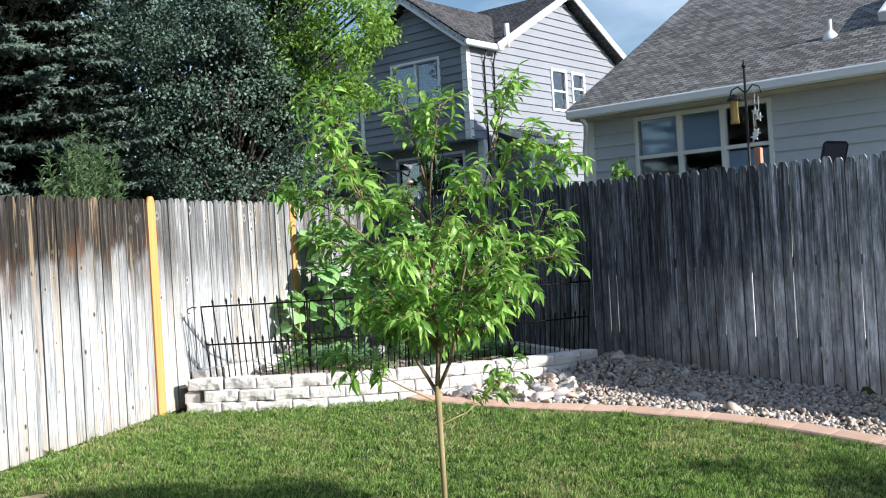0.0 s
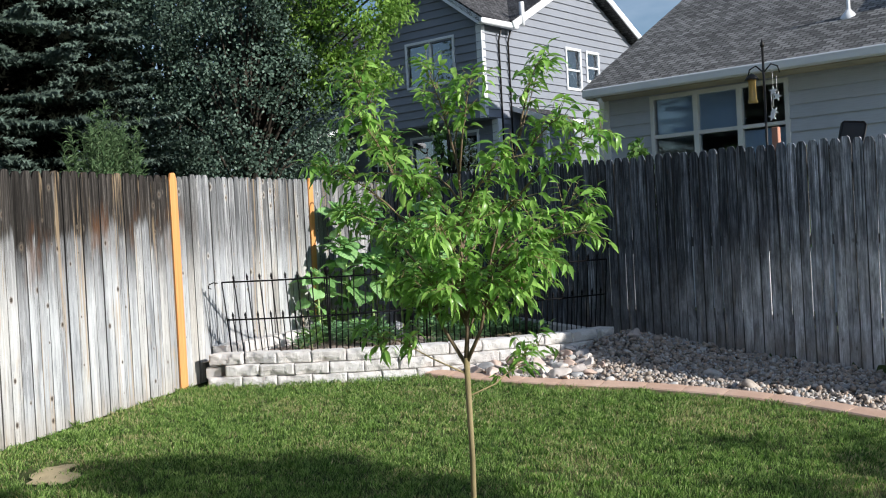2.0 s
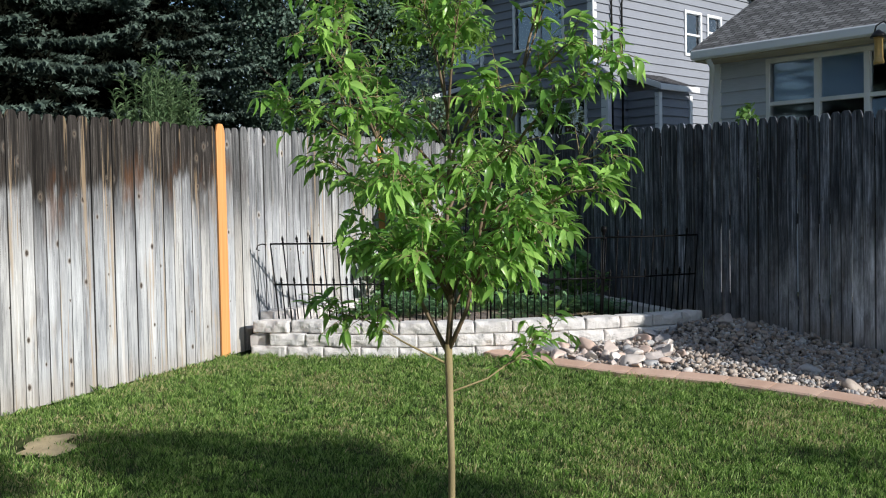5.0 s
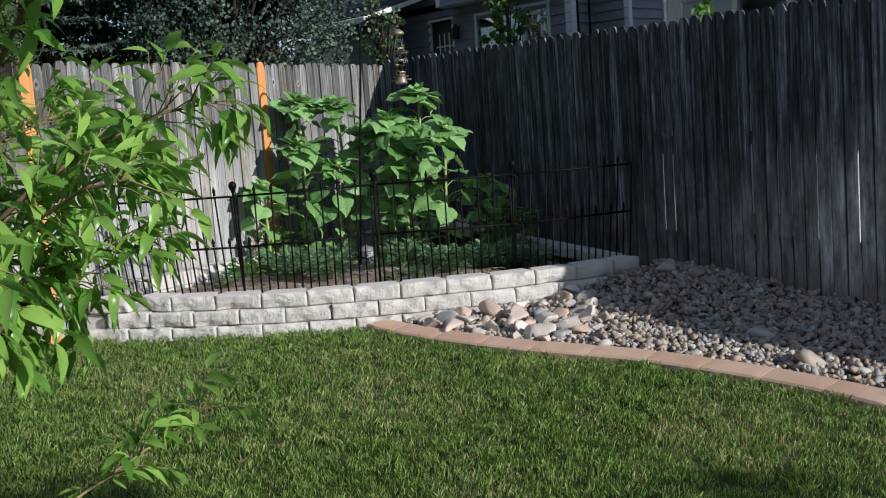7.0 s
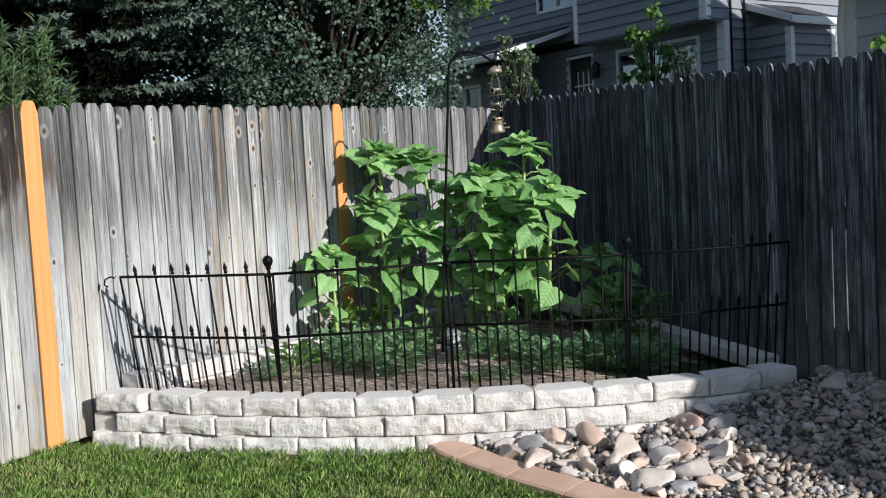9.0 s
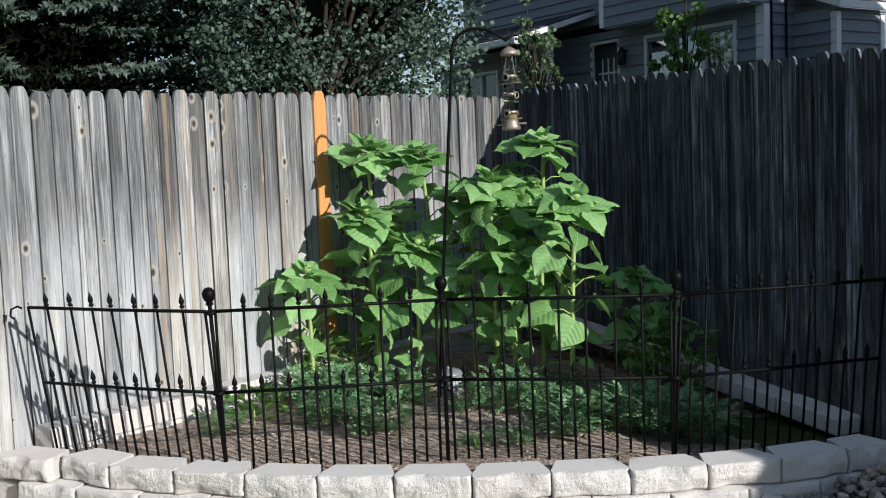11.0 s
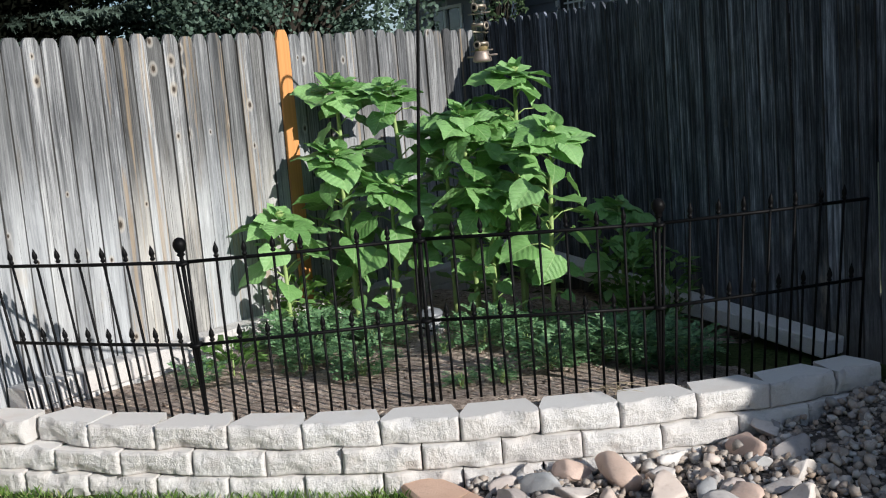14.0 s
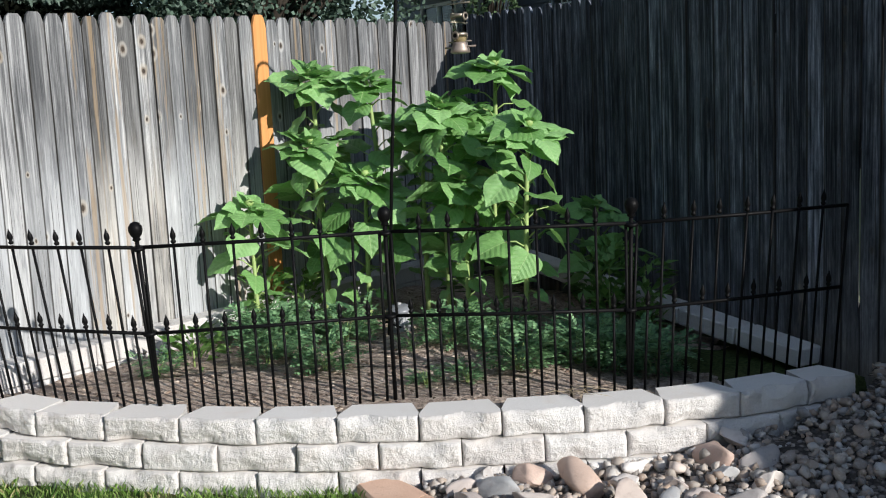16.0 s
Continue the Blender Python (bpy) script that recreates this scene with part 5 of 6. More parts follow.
MARIGOLD = leaf_paint("feathery_leaf", (0.030, 0.095, 0.040), (0.25, 0.43, 0.21), 0.5, 0.12)
BROAD = leaf_paint("broad_leaf", (0.06, 0.15, 0.03), (0.17, 0.30, 0.08), 0.5, 0.25)
# near-black filling for the shade inside the spruces
SHADETWIG = plain("spruce_inner_shade", (0.006, 0.007, 0.005), 1.0, vary=0.4, bump=0, spec=0.0)
# clump noise paints sunlit boughs pale and the shade between them near black
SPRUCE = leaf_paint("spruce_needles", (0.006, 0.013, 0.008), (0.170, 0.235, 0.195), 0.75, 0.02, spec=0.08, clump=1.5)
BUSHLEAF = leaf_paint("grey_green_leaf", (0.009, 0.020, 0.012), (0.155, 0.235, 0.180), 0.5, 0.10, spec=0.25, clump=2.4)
# leaf colour darkened to stand for deep shade
SHADELEAF = leaf_paint("shaded_leaf", (0.008, 0.016, 0.010), (0.05, 0.075, 0.05), 0.6, 0.05, spec=0.1, clump=2.0)
LIGHTLEAF = leaf_paint("light_green_leaf", (0.045, 0.12, 0.018), (0.30, 0.475, 0.10), 0.45, 0.40)
VINE = leaf_paint("vine_leaf", (0.05, 0.10, 0.04), (0.17, 0.25, 0.13), 0.45, 0.25)
WILLOW = leaf_paint("willow_leaf", (0.055, 0.115, 0.045), (0.18, 0.27, 0.13), 0.45, 0.22)


def make_sunleaf():
    """Broad matt leaf: paler ribs, a quilted surface, light coming through."""
    k = Mat("sunflower_leaf", 0.42, spec=0.45)
    at = k.n("SeparateXYZ", i0=k.place("Object"))
    ax = k.math("ABSOLUTE", at.outputs[0])
    run = k.math("MULTIPLY", k.math("SUBTRACT", at.outputs[1], k.math("MULTIPLY", ax, 0.75)), 6.5)
    saw = k.math("ABSOLUTE", k.math("SUBTRACT", k.math("FRACT", run), 0.5))
    rib = k.math("MAXIMUM", k.span(ax, 0.018, 0.006), k.math("MULTIPLY", k.span(saw, 0.455, 0.490), 0.75))
    r = k.rnd()
    small, cell = k.noise(k.place("Object"), 9.0, 3), k.noise(k.place("Object"), 38.0, 3)
    fac = k.math("ADD", k.math("MULTIPLY", r, 0.6), k.math("MULTIPLY", small, 0.4))
    col = k.ramp(fac, (0.15, (0.110, 0.255, 0.070)), (0.5, (0.225, 0.445, 0.145)), (0.85, (0.350, 0.600, 0.255)))
    col = k.mix(k.span(cell, 0.52, 0.66, 0, 0.25), col, (0.13, 0.28, 0.08))
    col = k.mix(k.math("MULTIPLY", rib, 0.5), col, (0.46, 0.64, 0.30))
    k.color(col)
    k.bump(k.math("ADD", k.math("MULTIPLY", saw, -0.9), k.math("MULTIPLY", cell, 0.6)), 0.32, 0.03)
    tr = k.n("BsdfTranslucent", Color=k.mix(0.5, col, (0.34, 0.64, 0.14)))
    ms = k.n("MixShader", i0=0.20, i1=k.b.outputs[0], i2=tr.outputs[0])
    k.t.links.new(ms.outputs[0], k.t.nodes["Material Output"].inputs[0])
    return k.m


SUNLEAF = make_sunleaf()


def heart_leaf(seed, width=1.0, droop=0.35):
    """A heart-shaped leaf of unit length along +y, its stem end at the origin, quilted, cupped and drooping."""
    r = random.Random(seed)
    bm = bmesh.new()
    half = [(0.0, 0.0), (0.12, -0.025), (0.25, -0.020), (0.35, 0.035), (0.41, 0.13), (0.43, 0.25), (0.41, 0.38), (0.355, 0.52), (0.27, 0.66), (0.155, 0.78), (0.06, 0.88), (0.0, 0.97)]
    n, cols = len(half), 5
    twist, ph = r.uniform(-0.25, 0.25), r.uniform(0, 6.28)
    sides = []
    for sg in (-1, 1):
        wavy = [0.03 * math.sin(ph + sg + 1.6 * i) + r.uniform(-0.018, 0.018) for i in range(n)]
        rows = []
        for i, (x, y) in enumerate(half):
            mid = 0.97 * i / (n - 1)
            x = x * width
            row = []
            for k in range(cols):
                f = k / (cols - 1)
                px, py = x * f, mid + (y - mid) * f
                z = -droop * max(0.0, py) ** 1.8 + 0.42 * px - 0.62 * px * px - 0.5 * droop * px * px + wavy[i] * f * f
                z += 0.003 * math.sin(6.28 * 6.5 * (py - 0.75 * px)) * min(1, px * 6) + twist * sg * px * py
                row.append(Vector((sg * px, py, z)))
            rows.append(row)
        sides.append(rows)
    rib = [bm.verts.new(row[0]) for row in sides[0]]
    for sg, rows in zip((-1, 1), sides):
        made = [[rib[i]] + ([bm.verts.new(p) for p in row[1:]] if 0 < i < n - 1 else []) for i, row in enumerate(rows)]
        for a, b in zip(made, made[1:]):
            for k in range(cols - 1):
                if len(a) == 1:
                    q = [a[0], b[k + 1], b[k]]
                elif len(b) == 1:
                    q = [a[k], a[k + 1], b[0]]
                else:
                    q = [a[k], a[k + 1], b[k + 1], b[k]]
                q = [v for m, v in enumerate(q) if v not in q[:m]]
                if len(q) > 2:
                    bm.faces.new(q if sg > 0 else q[::-1])
    me = to_mesh(bm, "leaf", True)
    me.materials.append(SUNLEAF)
    return me


def build_sunflowers():
    leaves = [heart_leaf(70 + i, 1.08 + 0.06 * (i % 4), 0.06 + 0.09 * (i % 5)) for i in range(10)]
    broad = [heart_leaf(170 + i, 1.12 + 0.06 * (i % 3), 0.06 + 0.06 * i) for i in range(6)]
    r = random.Random(21)
    spots = [(-4.55, 8.55, 1.61, 10), (-4.27, 8.76, 1.57, 11), (-3.88, 8.98, 1.38, 11), (-3.73, 9.08, 1.61, 12), (-3.74, 8.62, 1.40, 12), (-3.26, 8.62, 1.29, 12), (-4.58, 8.03, 0.93, 7), (-3.15, 9.18, 0.84, 8), (-4.05, 9.05, 1.40, 10), (-4.42, 8.40, 1.24, 11), (-3.98, 8.74, 1.30, 10), (-3.62, 8.62, 1.02, 9), (-4.20, 8.50, 1.05, 9), (-3.66, 8.95, 1.22, 9)]
    for n, (x, y, top, count) in enumerate(spots):
        base = soil_z(x, y) - 0.005
        plant = anchor("sunflower", pose(x, y, base), label="tall leafy green sunflower plant, not yet in bloom" if top > 1.1 else "short leafy green sunflower plant", category="sunflower", group="sunflowers in the garden bed")
        h = top - base - 0.04
        lx, ly = r.uniform(-0.05, 0.05), r.uniform(-0.06, 0.03)
        way = lambda t: Vector((lx * t * t, ly * t * t, h * t))
        pts = [way(k / 8) for k in range(9)]
        part("stalk", a_tube(pts, [0.0145 * (1 - 0.40 * k / 8) * (0.75 + 0.3 * h) for k in range(9)], 8), STALK, plant)
        a0 = r.uniform(0, 6.28)
        count = int(count * 2.0)
        for k in range(count):
            t = 0.16 + 0.78 * k / count
            a = a0 + k * 2.4 + r.uniform(-0.3, 0.3)
            size = (0.112 + 0.074 * math.sin(math.pi * min(1, t * 1.0))) * r.uniform(0.85, 1.15)
            if t < 0.35:
                size *= 0.62
            p = way(t)
            out = Vector((math.cos(a), math.sin(a), 0))
            stem = size * r.uniform(0.50, 0.85)
            q = p + out * stem + Vector((0, 0, stem * r.uniform(0.30, 0.65)))
            part("leaf_stem", a_tube([p, p.lerp(q, 0.5) + Vector((0, 0, 0.018)), q], [0.0050, 0.0040, 0.0032], 5), STALK, plant)
            to_sun = math.cos(a + 0.25)
            tilt = -10 - 18 * to_sun + r.uniform(-32, 30)
            m = Matrix.Translation(q) @ Matrix.Rotation(a - math.pi / 2 + r.uniform(-0.3, 0.3), 4, "Z") @ pose(0, 0, 0, tilt, r.uniform(-34, 34), 0) @ Matrix.Scale(size, 4)
            link("leaf", leaves[r.randrange(10)], None, plant, "", m)
        p = way(1.0)
        nod = Matrix.Translation(p) @ Matrix.Rotation(radians(r.uniform(10, 26)), 4, Vector((0.25 + r.uniform(-0.3, 0.3), 1.0, 0)))
        for ring, (num, size, tilt, reach) in enumerate(((6, 0.200, -4, 0.062), (5, 0.172, 12, 0.036), (4, 0.122, 30, 0.018), (3, 0.070, 55, 0.006))):
            for k in range(num):
                a = a0 + ring * 0.63 + 2 * math.pi * k / num + r.uniform(-0.3, 0.3)
                s = size * r.uniform(0.75, 1.2) * (0.75 if top < 1 else 1.0)
                out = Vector((math.cos(a), math.sin(a), 0)) * reach
                m = nod @ Matrix.Translation(out + Vector((0, 0, -0.055 + 0.02 * ring + r.uniform(-0.02, 0.01)))) @ Matrix.Rotation(a - math.pi / 2, 4, "Z") @ pose(0, 0, 0, tilt + r.uniform(-18, 14), r.uniform(-20, 20), 0) @ Matrix.Scale(s, 4)
                link("leaf", broad[r.randrange(6)], None, plant, "", m)
        part("bud", a_turned([(0.004, -0.03), (0.020, -0.012), (0.024, 0.0), (0.016, 0.012), (0.004, 0.016)], 10), STALK, plant, "closed green flower bud", Matrix.Translation(p))


build_sunflowers()

LEAF4 = (np.array([(0, 0, 0), (0.5, 0.45, 0.10), (0, 1.0, -0.12), (-0.5, 0.45, 0.10), (0, 0.5, -0.02)]), np.array([(0, 1, 4), (1, 2, 4), (2, 3, 4), (3, 0, 4)]))


LEAF6 = (np.array([(0, 0, 0), (0.40, 0.22, 0.07), (0.48, 0.58, 0.07), (0.22, 0.90, -0.05), (-0.22, 0.90, -0.05), (-0.48, 0.58, 0.07), (-0.40, 0.22, 0.07), (0, 0.5, -0.02)]), np.array([(0, 1, 7), (1, 2, 7), (2, 3, 7), (3, 4, 7), (4, 5, 7), (5, 6, 7), (6, 0, 7)]))


def leaf_cloud(places, ahead, length, width, roll=None, form=LEAF4):
    """Many small folded leaves as arrays."""
    t = frames_of(ahead, roll=roll if roll is not None else rng.uniform(-0.9, 0.9, len(places)))
    s = np.stack([width, length, length], -1)
    return spread(form[0], form[1], t * s[:, None, :], places)


def feather_leaf():
    """A feathered leaf of unit length along +y: four pairs of narrow leaflets and one at the end."""
    v, f = [], []
    for k in range(9):
        y, sg = 0.22 + 0.19 * (k // 2), (-1 if k % 2 else 1)
        d = np.array([0.0, 1.0, 0.0]) if k == 8 else np.array([0.80 * sg, 0.60, -0.10])
        n = np.array([-d[1], d[0], 0.0])
        b, ln = np.array([0.0, min(y, 0.80), -0.25 * y * y]), (0.24 if k == 8 else 0.34 - 0.03 * (k // 2))
        v += [b, b + d * ln * 0.5 + n * 0.085, b + d * ln + np.array([0, 0, -0.03]), b + d * ln * 0.5 - n * 0.085]
        f += [(4 * k, 4 * k + 1, 4 * k + 2), (4 * k, 4 * k + 2, 4 * k + 3)]
    return np.array(v), np.array(f)


def build_marigolds():
    feather = feather_leaf()
    spots = [(-4.50, 7.80), (-4.44, 8.02), (-4.22, 8.06), (-4.02, 8.20), (-4.30, 7.86), (-4.00, 8.08), (-4.02, 7.56), (-3.66, 7.58), (-3.16, 7.66), (-3.00, 7.74), (-3.56, 8.06), (-3.22, 8.30), (-2.98, 8.34), (-2.78, 8.28), (-2.60, 8.30), (-2.44, 8.36), (-3.00, 8.70), (-2.75, 8.70), (-4.28, 7.14), (-3.30, 8.52), (-3.52, 8.44), (-2.90, 7.98), (-3.12, 7.90), (-4.10, 7.72), (-2.55, 8.55), (-3.42, 8.2)]
    for n, (x, y) in enumerate(spots):
        s = rng.uniform(0.50, 0.86) * (0.66 if n in (8, 9, 10, 22) else 1.0)
        k = int(210 * s)
        a, h = rng.uniform(0, 6.28, k), rng.uniform(0.02, 0.20, k) * s
        rad = 0.13 * s * np.sqrt(rng.random(k)) * (0.6 + 1.6 * h / (0.2 * s)) * 0.75
        p = np.column_stack([np.cos(a) * rad, np.sin(a) * rad, h])
        d = np.column_stack([np.cos(a) + rng.normal(0, 0.5, k), np.sin(a) + rng.normal(0, 0.5, k), rng.uniform(-0.1, 0.9, k)])
        size = rng.uniform(0.075, 0.135, k) * s
        v, f = leaf_cloud(p, d, size, size, rng.uniform(-0.5, 0.5, k), feather)
        plant = anchor("marigold", pose(x, y, soil_z(x, y)), label="low bushy marigold with feathery dark green leaves", category="plant", group="low plants in the garden bed")
        link("foliage", np_mesh("foliage", v, f), MARIGOLD, plant)
        bm = bmesh.new()
        for q in range(6):
            b = rng.uniform(0, 6.28)
            tube(bm, [(0, 0, -0.02), (math.cos(b) * 0.03 * s, math.sin(b) * 0.03 * s, 0.07 * s), (math.cos(b) * 0.08 * s, math.sin(b) * 0.08 * s, 0.15 * s)], [0.004, 0.003, 0.0015], 5)
        tagged(part("stemwork", bm, STALK, plant), kind="stuff")
    # a paler broad-leaved plant, and leafy growth along the fence
    for x, y, s, tall in ((-4.30, 7.36, 1.0, 0.17), (-4.62, 8.15, 1.0, 0.30), (-4.60, 8.4, 0.9, 0.28), (-3.0, 9.0, 1.1, 0.5), (-2.85, 9.1, 1.0, 0.42), (-3.3, 9.35, 1.0, 0.4)):
        k = int(60 + tall * 160)
        a = rng.uniform(0, 6.28, k)
        h = rng.uniform(0.03, tall, k)
        rad = rng.uniform(0.02, 0.11, k) * s
        p = np.column_stack([np.cos(a) * rad, np.sin(a) * rad, h])
        d = np.column_stack([np.cos(a), np.sin(a), rng.uniform(-0.2, 1.4, k)])
        v, f = leaf_cloud(p, d, rng.uniform(0.05, 0.10, k) * s, rng.uniform(0.025, 0.045, k) * s)
        plant = anchor("garden_plant", pose(x, y, soil_z(x, y)), label="pale green broad-leaved garden plant", category="plant", group="low plants in the garden bed")
        link("foliage", np_mesh("foliage", v, f), BROAD, plant)
        part("stem", a_tube([(0, 0, -0.02), (0.005, 0, tall * 0.9)], [0.006, 0.002], 6), STALK, plant)


build_marigolds()


def build_bed_clutter():
    """A ribbed grey pot with a domed lid and a white plant marker, among the low plants."""
    grey = plain("grey_plastic", (0.40, 0.41, 0.42), 0.45, vary=0.2, scale=30)
    x, y = -3.88, 8.38
    pot = anchor("lidded_pot", pose(x, y, soil_z(x, y) - 0.006, 3, -2, 0), label="small ribbed grey plastic pot with a domed lid", category="garden pot")
    part("body", a_turned([(0.054, 0.0), (0.058, 0.02), (0.060, 0.10), (0.062, 0.118)], 24), grey, pot)
    bm = bmesh.new()
    for i in range(18):
        a = 2 * math.pi * i / 18
        tube(bm, [(0.057 * math.cos(a), 0.057 * math.sin(a), 0.008), (0.0615 * math.cos(a), 0.0615 * math.sin(a), 0.112)], 0.0045, 6)
    part("ribbing", bm, grey, pot)
    lid = part("lid", a_turned([(0.066, 0.114), (0.071, 0.118), (0.071, 0.128), (0.062, 0.141), (0.040, 0.152), (0.012, 0.157)], 24), plain("dark_grey_plastic", (0.20, 0.21, 0.23), 0.35, vary=0.2, scale=30), pot, "dark grey domed lid")
    part("knob", a_turned([(0.012, 0.152), (0.014, 0.160), (0.009, 0.166)], 12), grey, lid)
    x, y = -4.25, 7.755
    marker = anchor("plant_marker", pose(x, y, soil_z(x, y), 4, 5, 40), label="white plastic plant marker stuck in the soil", category="plant marker")
    part("stake", a_box(-0.005, 0.005, -0.0015, 0.0015, -0.04, 0.055, 0.001), TRIM, marker)
    part("head", a_box(-0.012, 0.012, -0.0025, 0.0025, 0.050, 0.095, 0.002), TRIM, marker)


build_bed_clutter()


def build_bed_clutter():
    n = 8000
    p = np.column_stack([rng.uniform(-4.6, -1.7, n), rng.uniform(6.5, 9.6, n)])
    ok = (beyond(WALL_ARR, p) > 0.22) & ((p[:, 0] - CORNER.x) * 0.387 + (p[:, 1] - CORNER.y) * 0.922 < -0.25)
    p = p[ok]
    n = len(p)
    chip = np.array([(-0.5, -0.5, -0.5), (0.5, -0.5, -0.4), (0.4, 0.5, -0.5), (-0.5, 0.4, -0.5), (-0.4, -0.4, 0.5), (0.5, -0.5, 0.4), (0.5, 0.4, 0.5), (-0.5, 0.5, 0.3)])
    cf = np.array([(0, 3, 2, 1), (4, 5, 6, 7), (0, 1, 5, 4), (1, 2, 6, 5), (2, 3, 7, 6), (3, 0, 4, 7)])
    t = np.array([Euler(a).to_matrix() for a in rng.uniform(-1, 1, (n, 3)) * (0.35, 0.35, 3.1)]) * np.stack([rng.uniform(0.012, 0.05, n), rng.uniform(0.006, 0.016, n), rng.uniform(0.003, 0.008, n)], -1)[:, None, :]
    z = np.array([soil_z(x, y) for x, y in p])
    v, f = spread(chip, cf, t, np.column_stack([p, z]))
    k = Mat("bark_chips", 0.9, spec=0.15)
    k.color(k.ramp(k.island(), (0.0, (0.08, 0.055, 0.04)), (0.5, (0.34, 0.25, 0.19)), (1.0, (0.66, 0.56, 0.46))))
    tagged(link("bark_chips", np_mesh("bark_chips", v, f), k.m), "scattered brown bark chips on the garden soil", "mulch", kind="stuff")
    tub = anchor("plastic_tub", pose(-3.93, 8.40, 0.19), label="upturned grey ribbed plastic tub among the plants", category="tub")
    grey = plain("grey_plastic", (0.34, 0.36, 0.40), 0.4, vary=0.12)
    part("body", a_turned([(0.050, 0.0), (0.0515, 0.012), (0.048, 0.018), (0.049, 0.04), (0.046, 0.046), (0.047, 0.068), (0.044, 0.074), (0.043, 0.115), (0.038, 0.122), (0.004, 0.122)], 20), grey, tub)
    part("rim", a_turned([(0.050, 0.0), (0.057, 0.002), (0.057, 0.014), (0.050, 0.016)], 20), grey, tub)
    mark = anchor("plant_marker", pose(-4.25, 7.72, 0.18), label="small white-topped plant marker stake in the soil", category="plant marker")
    part("stake", a_tube([(0, 0, -0.03), (0, 0, 0.06)], 0.005, 6), grey, mark)
    part("knob", a_turned([(0.004, 0.052), (0.014, 0.060), (0.015, 0.074), (0.008, 0.084), (0.002, 0.086)], 12), TRIM, mark, "white knob")
    # dry grass lying on the caps
    bm = bmesh.new()
    for q in range(14):
        a = rng.uniform(0, 6.28)
        o = Vector((-2.42 + rng.uniform(-0.05, 0.05), 7.62 + rng.uniform(-0.04, 0.04), TOP + 0.008))
        d = Vector((math.cos(a), math.sin(a), 0)) * rng.uniform(0.05, 0.14)
        tube(bm, [o, o + d * 0.5 + Vector((0, 0, rng.uniform(0.005, 0.02))), o + d + Vector((0, 0, rng.uniform(-0.004, 0.01)))], [0.0012, 0.001, 0.0005], 4)
    tagged(link("dry_grass", to_mesh(bm, "dry_grass"), plain("straw", (0.42, 0.34, 0.22), 0.85)), "wisp of dry grass lying on the wall cap", "dry grass", kind="stuff")


build_bed_clutter()


# ---- young tree on the lawn ----
def tree_leaf_form(bend=0.35):
    """A pointed leaf of unit length along +y, folded along its rib and curling down."""
    ys, ws = (0.0, 0.12, 0.30, 0.52, 0.75, 1.0), (0.015, 0.105, 0.175, 0.170, 0.10, 0.0)
    v, f = [], []
    for y, w in zip(ys, ws):
        z = -bend * y * y
        v += [(-w, y, z + w * 0.35), (0, y, z), (w, y, z + w * 0.35)]
    for i in range(5):
        a, b = 3 * i, 3 * i + 3
        f += [(a, a + 1, b + 1), (a, b + 1, b), (a + 1, a + 2, b + 2), (a + 1, b + 2, b + 1)]
    return np.array(v), np.array(f)


